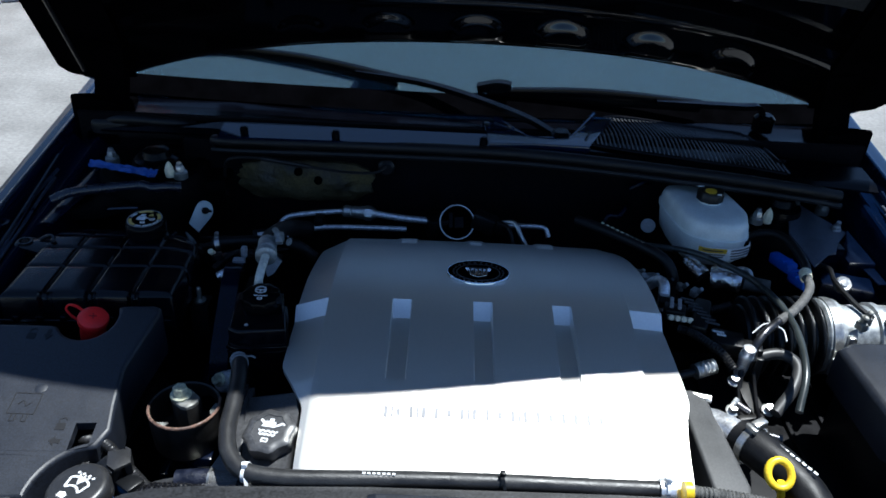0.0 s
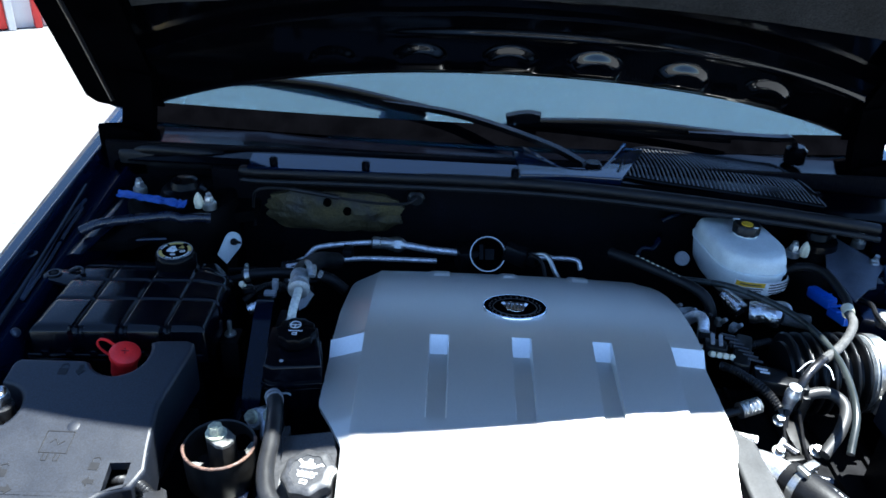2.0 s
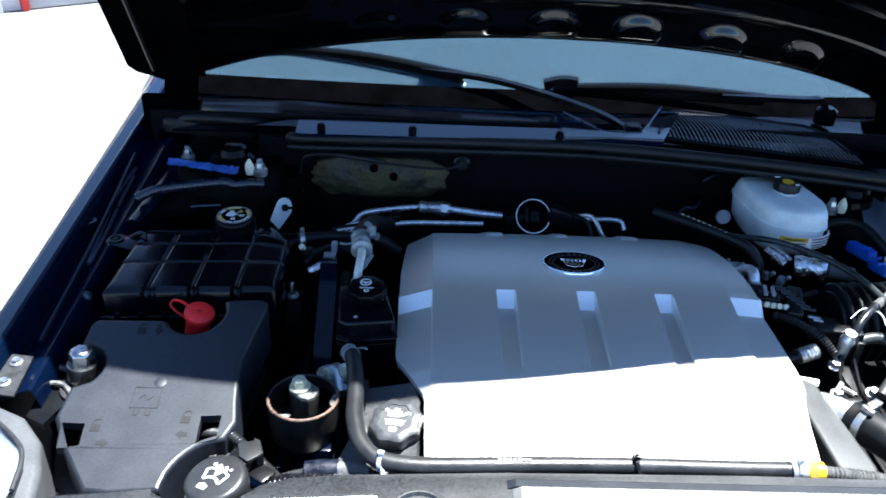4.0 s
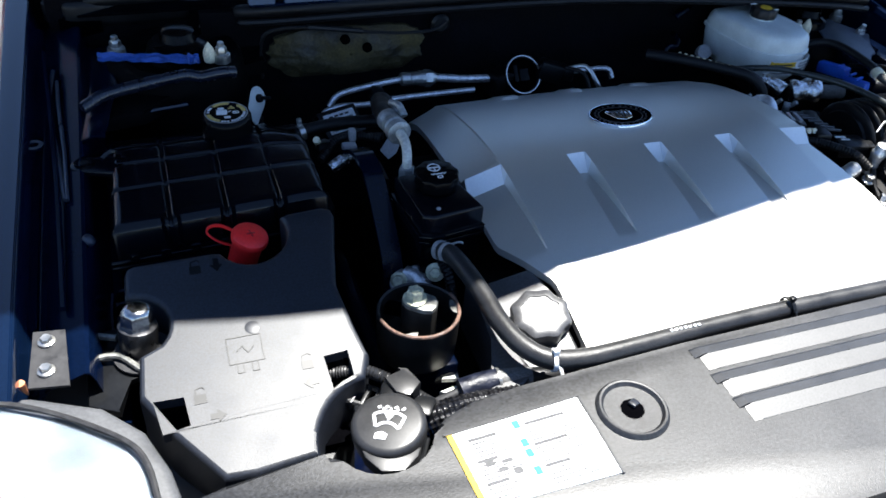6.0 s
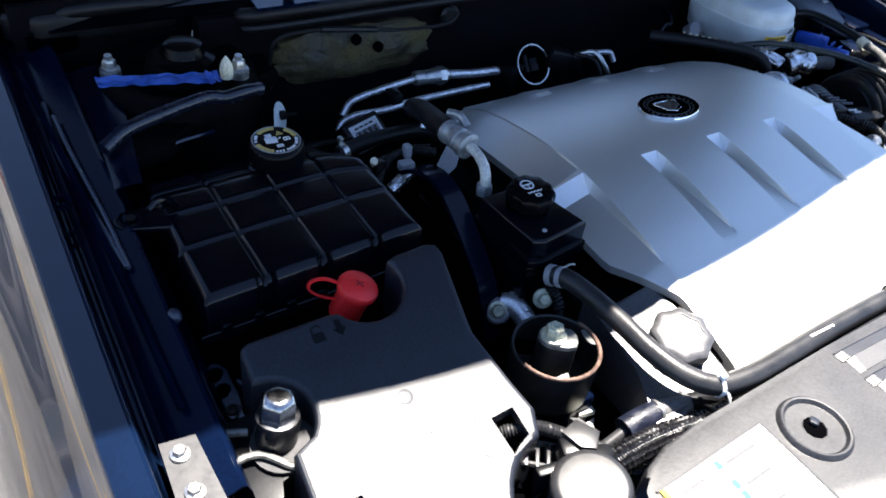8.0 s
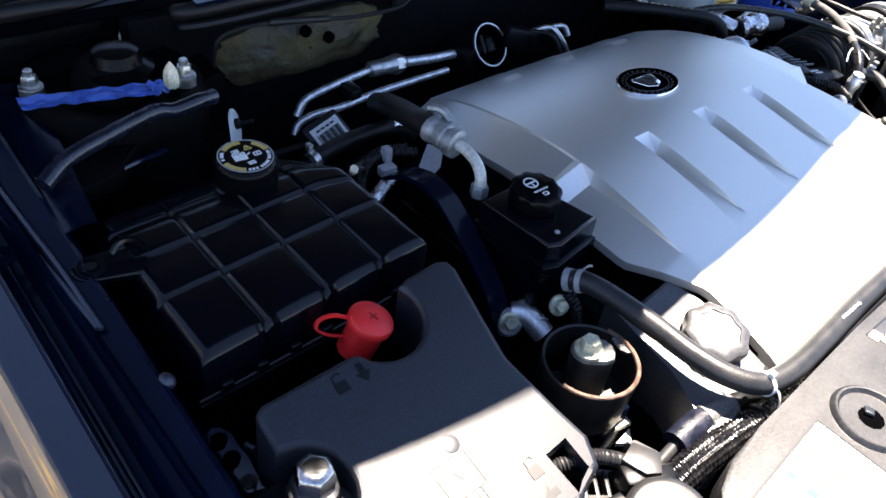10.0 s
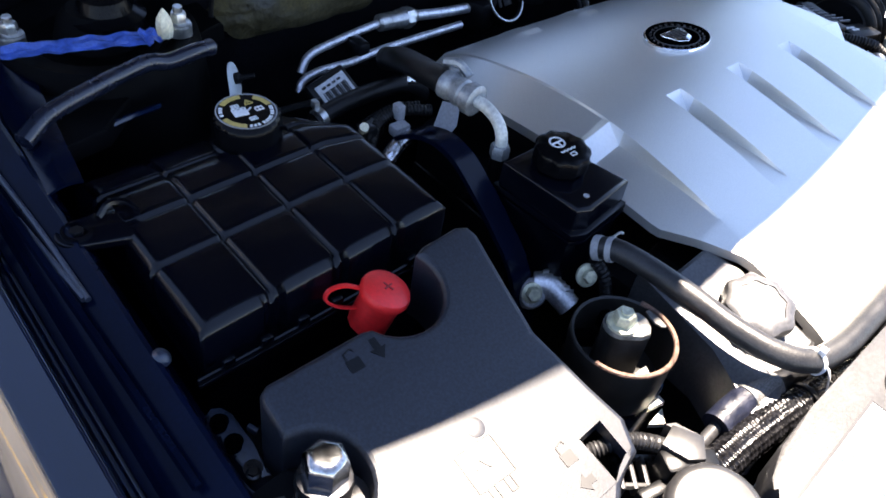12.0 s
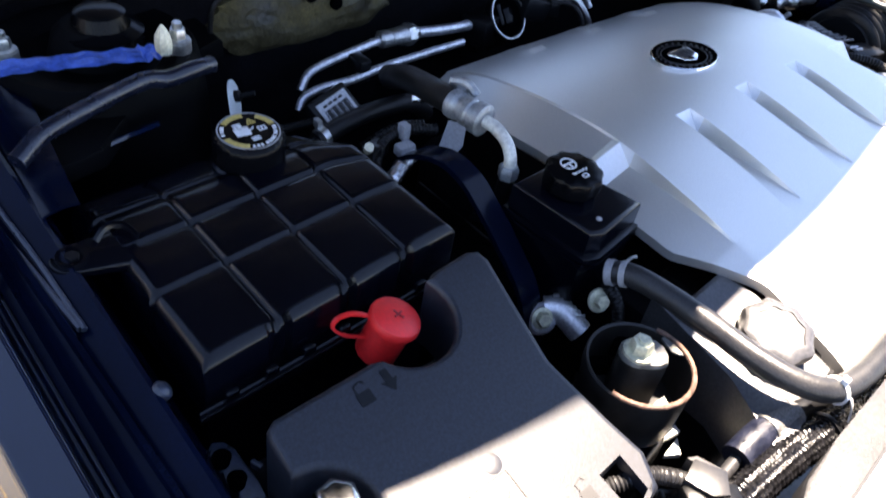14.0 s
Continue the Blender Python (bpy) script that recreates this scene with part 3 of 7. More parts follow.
def rear_body(u, v):
    """Sides, roof and tail of the car behind the windshield: u round the section, v along the car."""
    y = 2.2 + 2.7 * v
    roof = ramp(v, [(0, 1.44), (0.12, 1.50), (0.45, 1.50), (0.7, 1.22), (0.78, 1.05), (0.97, 1.0), (1, 0.62)])
    a = math.pi * u
    half = ramp(v, [(0, 0.955), (0.6, 0.96), (1, 0.86)])
    x, s = -math.cos(a), math.sin(a)
    waist = 0.92
    z = 0.28 + (waist - 0.28) * min(1, s / 0.35) if s < 0.35 else waist + (roof - waist) * ((s - 0.35) / 0.65) ** 0.8
    wide = half * (1 if s < 0.35 else 1 - 0.32 * ((s - 0.35) / 0.65) ** 1.2)
    return (wide * math.copysign(abs(x) ** 0.4, x) if abs(x) > 1e-6 else 0.0, y, z)


part("rear_body", sheet(rear_body, steps(0, 1, 60), steps(0, 1, 30), 0.01), PAINT, car, "glossy dark blue roof, sides and tail of the car", sharp=40)
part("tail_panel", box(0, 4.88, 0.52, 1.66, 0.04, 0.42, 0.02), PAINT, car)
for side in (-1, 1):
    wheel = part("rear_tyre", lathe([(0.20, -0.11), (0.30, -0.115), (0.335, -0.09), (0.34, 0.0), (0.335, 0.09), (0.30, 0.115), (0.20, 0.11)], (side * 0.82, 4.1, 0.34), (1, 0, 0), 30), RUBBER, car, "black rubber tyre")
for side in (-1, 1):
    part("hinge_cover", prism([(side * 0.715, 1.41), (side * 0.805, 1.41), (side * 0.82, 1.70), (side * 0.76, 1.70), (side * 0.72, 1.56)], lambda x, y: 1.055 - 0.45 * max(0, y - 1.46) - 0.5 * max(0, 0.75 - abs(x)), 0.90, 0.01), VOID, car, "black plastic hinge cover")
for side in (-1, 1):
    part("pillar", tube([(side * 0.80, 1.62, 0.96), (side * 0.785, 1.80, 1.06), (side * 0.75, 2.05, 1.22), (side * 0.66, 2.5, 1.50)], 0.035, seg=10), VOID, car, "glossy black windshield pillar")


def wiper(pivot, knee, tip, hinge_up):
    """One wiper: boss, arm and blade."""
    w = part("wiper_arm", join(tube([pivot, ((pivot[0] * 2 + knee[0]) / 3, (pivot[1] * 2 + knee[1]) / 3, (pivot[2] * 2 + knee[2]) / 3 + hinge_up), knee, ((knee[0] * 2 + tip[0]) / 3, (knee[1] * 2 + tip[1]) / 3, (knee[2] * 2 + tip[2]) / 3)], 0.01, seg=8, flat=(0.017, 0.010)),
                               lathe([(0.022, -0.02), (0.022, 0.008), (0.014, 0.015)], pivot, seg=20)), WIPER_BLACK, car, "black wiper arm")
    d = Vector(tip) - Vector(knee)
    a, b = Vector(knee) + d * 0.15, Vector(tip)
    part("wiper_blade", join(tube([a + Vector((0, 0.012, -0.004)), (a + b) / 2 + Vector((0, 0.014, 0.006)), b + Vector((0, 0.012, -0.004))], 0.005, seg=6, flat=(0.016, 0.017)),
                             tube([a + Vector((0, 0.014, -0.014)), (a + b) / 2 + Vector((0, 0.016, -0.012)), b + Vector((0, 0.014, -0.014))], 0.003, seg=6, flat=(0.004, 0.016))), WIPER_BLACK, w, "black rubber wiper blade")
    part("end_cap", tube([b + Vector((0.05, 0.008, 0.010)), b + Vector((0.02, 0.012, 0.012)), b + Vector((-0.02, 0.014, 0.002))], 0.006, seg=8, flat=(0.024, 0.018)), WIPER_BLACK, w)


wiper((0.175, 1.372, 1.022), (-0.085, 1.500, 1.072), (-0.575, 1.632, 1.087), 0.012)
wiper((0.615, 1.490, 1.030), (0.56, 1.488, 1.060), (0.03, 1.500, 1.062), 0.02)


# ---- raised hood ----
def hood_point(x, s, lift=0.0):
    """A point of the hood: x across, s from the hinge line towards its front edge, lift above its underside."""
    c, k = math.cos(HOOD_TILT), math.sin(HOOD_TILT)
    return Vector((x, 1.472 - c * s + k * lift, 1.064 + k * s + c * lift))


def hood_rear(x):
    k = abs(x)
    return max(0.135 - 0.2 * k ** 2 - 0.15 * k ** 4, -0.03) + 0.055 * max(0.0, (k - 0.75) / 0.09) ** 3


def hood_front(x):
    return 1.25 - 0.38 * (0.74 * x + 0.06) ** 2 + 0.068 * max(0.0, x - 0.03)


def hood_taper(s):
    """The hood narrows towards its front."""
    return 1 - 0.30 * max(0.0, (s - 0.5) / 0.6)


def hood_outer(u, v):
    x = -HOOD_X + 2 * HOOD_X * u
    a, b = hood_rear(x), hood_front(x)
    s = a + (b - a) * v
    return hood_point(x * hood_taper(s), s, 0.045 + 0.05 * (1 - (x / HOOD_X) ** 2) * math.sin(math.pi * (0.15 + 0.7 * v)))


def hood_inner(u, v):
    x = -HOOD_X + 2 * HOOD_X * u
    a, b = hood_rear(x), hood_front(x)
    s = a + v if v < 0.2 else a + 0.2 + (b - a - 0.2) * (v - 0.2)
    lift = 0.012
    # folded front edge, a bead, then the pan under the liner
    lift += 0.03 * max(0.0, 1 - (b - s) / 0.06) ** 2
    side = min(1.0, max(0.0, (HOOD_X - abs(x) - 0.10) / 0.05))
    lift -= 0.0035 * max(0.0, 1 - ((s - a - 0.106) / 0.009) ** 2) * side * min(1.0, max(0.0, (x + 0.25) / 0.2))
    if s - a > 0.15:
        lift += 0.03 * min(1, (s - a - 0.15) / 0.012) * min(1, max(0, (b - s) / 0.06)) * side
    # arched bosses behind the rear edge
    for cx, deep in ((-0.335, 0.005), (-0.17, 0.008), (-0.003, 0.010), (0.157, 0.015), (0.325, 0.015), (0.493, 0.011)):
        dx, ds = (x - cx) / 0.058, (s - a - 0.036) / 0.049
        q = math.hypot(dx, max(0.0, ds))
        if q < 1 and s - a > 0.008:
            k = min(1.0, (1 - q) / 0.42)
            k = k * k * (3 - 2 * k)
            if ds < 0:
                k *= max(0.0, 1 + ds * 49 / 28) ** 0.7
            lift -= deep * k
    lift += 0.004 * max(0.0, 1 - (s - a) / 0.012)
    return hood_point(x * hood_taper(s), s, lift)


vs = steps(0, 0.008, 4)[:-1] + steps(0.008, 0.096, 32)[:-1] + steps(0.096, 0.116, 10)[:-1] + steps(0.116, 0.15, 4)[:-1] + steps(0.15, 0.164, 7)[:-1] + [0.17, 0.18, 0.19, 0.2] + steps(0.23, 1.14, 24) + [1.155, 1.165, 1.175, 1.185, 1.2]
hood = part("hood", join(sheet(hood_outer, steps(0, 1, 40), steps(0, 1, 30), 0.003, (0, -math.sin(HOOD_TILT), -math.cos(HOOD_TILT)))), PAINT, car, "glossy dark blue hood raised on its hinges")
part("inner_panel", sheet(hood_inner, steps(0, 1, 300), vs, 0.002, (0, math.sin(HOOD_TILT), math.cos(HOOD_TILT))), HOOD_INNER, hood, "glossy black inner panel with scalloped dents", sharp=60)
part("liner", sheet(lambda u, v: hood_point(-0.68 + 1.36 * u, 0.26 + 0.06 * (1 - (2 * u - 1) ** 2) + 0.60 * v, 0.020 + 0.004 * noise.noise(Vector((u * 12, v * 9, 0)))), steps(0, 1, 30), steps(0, 1, 20), 0.01, (0, math.sin(HOOD_TILT), math.cos(HOOD_TILT))), LINER, hood, "dark grey felt hood liner")
for side in (-1, 1):
    part("side_seal", sheet(lambda u, v, side=side: hood_point(side * (HOOD_X - 0.15 + 0.152 * u) * hood_taper(hood_rear(HOOD_X) + 0.002 + 0.95 * v), max(hood_rear(HOOD_X - 0.15 + 0.152 * u) - 0.002, 0.0) + 0.95 * v, 0.004 + 0.004 * math.sin(9 * u)), steps(0, 1, 12), steps(0, 1, 30), 0.004, (0, math.sin(HOOD_TILT), math.cos(HOOD_TILT))), VOID, hood, "dull black edge seal")
part("edge_seal", tube([hood_point(-0.79 * hood_taper(s), s, 0.004) for s in (0.02, 0.2, 0.4, 0.6, 0.8)], 0.006, seg=8), RUBBER, hood)
for side in (-1, 1):
    part("hinge", join(tube([(side * 0.735, 1.37, 0.97), (side * 0.74, 1.43, 1.0), (side * 0.735, 1.455, 1.06), (side * 0.715, 1.43, 1.16)], 0.01, seg=8, flat=(0.06, 0.03)),
                       lathe([(0.014, -0.012), (0.014, 0.012)], (side * 0.735, 1.44, 1.03), (1, 0, 0), 14)), VOID, hood, "dark painted hood hinge")
    part("bumper_stop", lathe([(0.013, -0.02), (0.013, 0.008), (0.008, 0.014)], (side * 0.775, 1.40, 1.0), seg=14), RUBBER, car)

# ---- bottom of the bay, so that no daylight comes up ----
part("bay_floor", join(box(0, 1.0, 0.42, 1.44, 0.80, 0.03), box(0, 0.50, 0.60, 1.40, 0.03, 0.38), box(-0.70, 0.9, 0.6, 0.02, 0.6, 0.4), box(0.70, 0.9, 0.6, 0.02, 0.6, 0.4)), VOID, car, "unseen black tray closing the engine bay from below")
# Unseen front end, added to keep bright ground out of the hood's reflection.
part("front_filler", sheet(lambda u, v: (-0.80 + 1.60 * u, 0.46 - 0.36 * v + 0.16 * (2 * u - 1) ** 2, 0.835 - 0.30 * v ** 2.5), steps(0, 1, 24), steps(0, 1, 10), 0.01, (0, 0, -1)), VOID, car, "unseen black front end, added to block ground glare")
part("nose", join(sheet(lambda u, v: (-0.72 + 1.44 * u, 0.52 - 0.09 * v - 0.05 * math.sin(math.pi * u), 0.84 - 0.5 * v), steps(0, 1, 20), steps(0, 1, 6), 0.02, (0, 1, 0))), PAINT, car, "glossy black front fascia")


# ---- headlamps ----
def headlamp(side):
    outline = [(0.822, 0.640), (0.813, 0.659), (0.764, 0.634), (0.709, 0.591), (0.691, 0.561), (0.684, 0.52), (0.69, 0.45), (0.77, 0.44), (0.828, 0.54)]
    bezel = [(0.812, 0.680), (0.789, 0.675), (0.728, 0.647), (0.692, 0.609), (0.673, 0.563), (0.664, 0.52), (0.67, 0.43), (0.79, 0.42), (0.826, 0.53), (0.822, 0.645)]
    lamp = part("headlamp", prism([(side * x, y) for x, y in bezel], lambda x, y: 0.906 + 0.05 * (y - 0.6), 0.72, 0.010, 4), mat("grey_lamp_housing", (0.075, 0.077, 0.082), 0.4, stain=0.15), car, "headlamp with clear lens and grey housing")
    part("reflector", prism([(side * x, y) for x, y in outline], lambda x, y: 0.910 + 0.05 * (y - 0.6), 0.86), mat("lamp_bowl", (0.075, 0.088, 0.105), 0.4, 0.2, stain=0.35, stain_size=0.06, grain=0.05), lamp, "pale reflector under the lens")
    part("lens", prism([(side * x, y) for x, y in outline], lambda x, y: 0.920 + 0.05 * (y - 0.6), lambda x, y: 0.9115 + 0.05 * (y - 0.6), 0.003, 3), LENS, lamp, "clear plastic lens").visible_shadow = False
    part("side_marker", prism([(side * 0.808, 0.620), (side * 0.800, 0.622), (side * 0.790, 0.560), (side * 0.806, 0.560)][::-side], lambda x, y: 0.9108 + 0.05 * (y - 0.6), 0.90), COPPER, lamp, "orange side reflector")
    part("rim", tube([(side * x, y, 0.919 + 0.05 * (y - 0.6)) for x, y in outline[:6]], 0.003, seg=8, n=4), BRACKET_GREY, lamp, "worn silver lens edge")
    part("adjuster", tube([(side * 0.800, 0.692, 0.885), (side * 0.799, 0.689, 0.914)], 0.0045, seg=8), COPPER, lamp, "copper-coloured adjuster tip")


headlamp(-1)
headlamp(1)

# ---- wheels under the fenders, which carry the car ----
for side in (-1, 1):
    wheel = part("tyre", lathe([(0.20, -0.11), (0.30, -0.115), (0.335, -0.09), (0.34, 0.0), (0.335, 0.09), (0.30, 0.115), (0.20, 0.11)], (side * 0.80, 1.22, 0.34), (1, 0, 0), 36), RUBBER, car, "black rubber tyre")
    part("rim", lathe([(0.20, -0.09), (0.205, 0.09), (0.06, 0.06), (0.02, 0.07)], (side * 0.80, 1.22, 0.34), (side, 0, 0), 30), ALU, wheel)

# ---- engine and its cover ----
engine = thing("engine", (0.01, 0.9, 0.45), "dark transverse engine block under its cover", "engine")
part("block", box(0.01, 0.90, 0.63, 0.56, 0.50, 0.38, 0.02), DARK, engine)
for y, z, w in ((0.72, 0.80, 0.16), (1.03, 0.82, 0.2)):
    part("cylinder_head", box(0.01, y, z, 0.50, w, 0.12, 0.02), DARK, engine)
part("front_pipe", tube([(0.24, 0.80, 0.85), (0.30, 0.795, 0.875), (0.345, 0.785, 0.878)], 0.006, seg=8), STEEL, engine)
mount_arm = part("alternator_bracket", join(lathe([(0.016, 0.0), (0.017, 0.006), (0.013, 0.012)], (-0.372, 0.836, 0.826), (-0.4, -0.7, 0.5), 18), tube([(-0.366, 0.838, 0.834), (-0.355, 0.826, 0.835), (-0.348, 0.800, 0.822)], 0.013, seg=12)), ALU, engine, "cast aluminium bracket")
part("bolt", hexhead((-0.379, 0.828, 0.836), (-0.4, -0.7, 0.5), 0.014, 0.010, 0.011), YELLOW_ZINC, mount_arm)
part("bolt", hexhead((-0.342, 0.796, 0.868), (-0.3, -0.8, 0.5), 0.013, 0.008, 0.012), YELLOW_ZINC, mount_arm)
part("bracket_ribs", join(*[box(-0.3535 + 0.0012 * i, 0.834 - 0.0055 * i, 0.8475 - 0.002 * i, 0.010, 0.002, 0.006, rz=-25) for i in range(6)]), STEEL, mount_arm)

COVER_MID = 0.0085
COVER_BACK = [(0.592, 0.874), (0.60, 0.884), (0.612, 0.891), (0.66, 0.906), (0.72, 0.921), (0.80, 0.938), (0.90, 0.9505), (0.98, 0.947), (1.06, 0.934), (1.12, 0.918), (1.165, 0.896)]
SLOTS = (-0.1225, -0.001, 0.1185)


def cover_left(y):
    return ramp(y, [(0.59, -0.226), (0.70, -0.228), (0.779, -0.270), (1.0, -0.270), (1.165, -0.262)])


def cover_right(y):
    return soft_ramp(y, [(0.59, 0.275), (0.66, 0.279), (0.70, 0.284), (0.73, 0.292), (0.80, 0.290), (0.90, 0.286), (0.97, 0.285), (1.05, 0.280), (1.10, 0.270), (1.135, 0.252), (1.165, 0.232)])


def cover_depth(y):
    """Depth of the recesses in front of the bright steps."""
    return ramp(y, [(0.742, 0.0), (0.78, 0.006), (0.87, 0.019), (0.879, 0.0195), (0.899, 0.0), (1.2, 0.0)])


def cover_height(x, y):
    dx = (x - COVER_MID) / 0.27
    z = soft_ramp(y, COVER_BACK) - 0.005 * dx * dx - (0.022 if dx < 0 else 0.003) * max(0, abs(dx) - 0.843) / 0.157 * (1 if y > 0.90 else 0.6)
    return z


def engine_cover():
    xs, kinds = [], []
    inner_l, inner_r = COVER_MID - 0.2275, COVER_MID + 0.2275
    marks = [inner_l, inner_r] + [s + d for s in SLOTS for d in (0, 0.0016, 0.0274, 0.029)]
    xs = sorted(set([round(v, 5) for v in marks + steps(inner_l, inner_r, 44)]))
    xs = [v for v in xs if v in [round(m, 5) for m in marks] or all(abs(v - m) > 0.004 for m in marks)]
    ys = sorted(set(round(v, 5) for v in steps(0.592, 1.165, 56) + [0.599, 0.742, 0.866, 0.879, 0.899, 0.9]))

    def point(i, y):
        """Column i: -4..-1 left band, 0..n-1 middle, n..n+3 right band."""
        n = len(xs)
        if i < 0:
            x = xs[0] + (cover_left(y) - xs[0]) * (-i / 4) if i < -1 else xs[0] - 0.0014
            band = True
        elif i >= n:
            k = i - n + 1
            x = xs[-1] + (cover_right(y) - xs[-1]) * (k / 4) if k > 1 else xs[-1] + 0.0014
            band = True
        else:
            x, band = xs[i], any(s + 0.001 < xs[i] < s + 0.028 for s in SLOTS)
        z = cover_height(x, y) - (cover_depth(y) * (0.85 if (i < 0 or i >= n) else 1.0) if band else 0)
        if (i < 0 or i >= n) and y > 0.9:
            z -= 0.0018
        # raised ribs at the back edge
        for cx in (-0.11, 0.01, 0.13):
            if 1.12 < y < 1.16 and abs(x - cx) < 0.016:
                z += 0.004
        return Vector((x, y, z))
    cols = list(range(-4, 0)) + list(range(len(xs) + 4))
    bm = bmesh.new()
    top = [[bm.verts.new(point(c, y)) for c in cols] for y in ys]
    for i in range(len(ys) - 1):
        for j in range(len(cols) - 1):
            f = bm.faces.new((top[i][j], top[i][j + 1], top[i + 1][j + 1], top[i + 1][j]))
            yc, xc = (ys[i] + ys[i + 1]) / 2, f.calc_center_median().x
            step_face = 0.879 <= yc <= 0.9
            # Steps take the whiter material that carries their reflection.
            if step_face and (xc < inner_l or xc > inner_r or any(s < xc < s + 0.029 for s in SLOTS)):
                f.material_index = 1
    rim = [r[0] for r in top][::-1] + top[0][1:] + [r[-1] for r in top][1:] + top[-1][::-1][1:-1]
    low = []
    for v in rim:
        d = Vector((v.co.x - COVER_MID, v.co.y - 0.88, 0))
        low.append(bm.verts.new((v.co.x - d.x * 0.004, v.co.y - d.y * 0.006, v.co.z - 0.011 if v.co.y > 0.62 else v.co.z - 0.045)))
    for i in range(len(rim)):
        j = (i + 1) % len(rim)
        bm.faces.new((rim[i], rim[j], low[j], low[i]))
    bm.faces.new(low)
    return bm


cover = thing("engine_cover", (0.01, 0.88, 0.86), "silver-grey plastic engine cover with grooves and an oval badge", "engine cover")
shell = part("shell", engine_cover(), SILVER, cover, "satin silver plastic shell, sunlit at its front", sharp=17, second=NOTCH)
badge_at = Matrix.Translation((0.0085, 0.981, 0.9485)) @ pose(0, 0, 0, -4, 0, 0)


def oval(rx, ry, z0, z1, bev=0.0, inner=None):
    ring = arc(0, 0, rx, 0, 352, 44, ry)
    if not inner:
        return prism(ring, z1, z0, bev)
    bm = bmesh.new()
    n = len(ring)
    hole = arc(0, 0, inner[0], 0, 352, 44, inner[1])
    rows = [[bm.verts.new((x, y, z)) for x, y in pts] for pts, z in ((ring, z0), (ring, z1 - 0.001), ([(x * 0.98, y * 0.98) for x, y in ring], z1), (hole, z1), (hole, z0))]
    for a, b in zip(rows, rows[1:] + rows[:1]):
        for i in range(n):
            j = (i + 1) % n
            bm.faces.new((a[i], a[j], b[j], b[i]))
    return bm


part("badge", moved(oval(0.0500, 0.0370, -0.004, 0.0015, 0.001), badge_at), VOID, cover, "black oval badge")
part("badge_ring", moved(oval(0.0508, 0.0378, -0.003, 0.0035, 0, (0.0488, 0.0359)), badge_at), CHROME, cover, "thin chrome ring")
part("wreath", moved(oval(0.0355, 0.0270, 0.001, 0.0028, 0, (0.0340, 0.0256)), badge_at), DARK_PRINT, cover, "engraved dark ring of leaves")
for i in range(26):
    a = 2 * math.pi * i / 26
    part("leaf", moved(box(0.0400 * math.cos(a), 0.0305 * math.sin(a), 0.0022, 0.0036, 0.0022, 0.0016, rz=math.degrees(a) + 50), badge_at), DARK_PRINT, cover)
crest = [(-0.019, 0.0135), (0.019, 0.0135), (0.0215, 0.009), (0.0135, -0.012), (0.0, -0.0185), (-0.0135, -0.012), (-0.0215, 0.009)]
part("crest", moved(prism(crest, 0.0042, 0.001, 0.0008), badge_at), CHROME, cover, "bright plain shield shape")
for k in range(5):
    part("crest_bar", moved(box(-0.0130 + 0.0065 * k, -0.0015 + 0.0008 * abs(k - 2), 0.0045, 0.0020, 0.020 - 0.0035 * abs(k - 2), 0.0012), badge_at), DARK_PRINT, cover)
part("crest_bar", moved(box(0, 0.0085, 0.0046, 0.031, 0.0014, 0.0012), badge_at), DARK_PRINT, cover)
# lettering on the front of the cover, kept as plain upright bars
for k in range(9):
    x = -0.117 + 0.0335 * k
    for d, w, h in ((0, 0.0045, 0.0165), (0.0085, 0.0026, 0.0165), (0.0165, 0.0048, 0.0165 if k % 2 else 0.010)):
        y = 0.693
        rise = math.degrees(math.atan((cover_height(x, y + 0.008) - cover_height(x, y - 0.008)) / 0.016))
        part("letter_bar", moved(box(0, 0, 0, w, h, 0.0008), Matrix.Translation((x + d, y, cover_height(x + d, y) + 0.0003)) @ pose(0, 0, 0, rise, 0, 0)), LETTER, cover)

# ---- oil filler ----
oil_base = thing("oil_filler_housing", (-0.262, 0.665, 0.84), "grained black plastic oil filler housing beside the cover", "filler housing")
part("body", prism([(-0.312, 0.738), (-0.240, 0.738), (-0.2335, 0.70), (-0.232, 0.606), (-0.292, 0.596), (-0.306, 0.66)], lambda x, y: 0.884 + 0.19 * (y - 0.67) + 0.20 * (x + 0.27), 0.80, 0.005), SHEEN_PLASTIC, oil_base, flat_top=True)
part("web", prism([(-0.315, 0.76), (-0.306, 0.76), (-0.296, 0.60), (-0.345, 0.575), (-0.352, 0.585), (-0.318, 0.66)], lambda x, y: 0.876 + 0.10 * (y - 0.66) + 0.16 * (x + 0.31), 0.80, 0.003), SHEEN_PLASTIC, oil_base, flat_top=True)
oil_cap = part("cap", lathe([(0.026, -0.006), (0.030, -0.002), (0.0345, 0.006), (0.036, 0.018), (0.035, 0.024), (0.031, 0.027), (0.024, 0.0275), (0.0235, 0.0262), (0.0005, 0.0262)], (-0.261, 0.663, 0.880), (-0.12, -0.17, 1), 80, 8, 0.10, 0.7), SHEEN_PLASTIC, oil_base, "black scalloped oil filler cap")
sym = Matrix.Translation((-0.261, 0.663, 0.880)) @ Vector((-0.12, -0.17, 1)).to_track_quat("Z", "Y").to_matrix().to_4x4()
H0 = 0.0266


def flat(poly, h=H0, t=0.0006):
    return prism(poly, h, h - t)


def on(bm, m, rz=0.0, k=1.0):
    return moved(bm, m @ pose(0, 0, 0, 0, 0, rz) @ Matrix.Diagonal((k, k, 1, 1)))


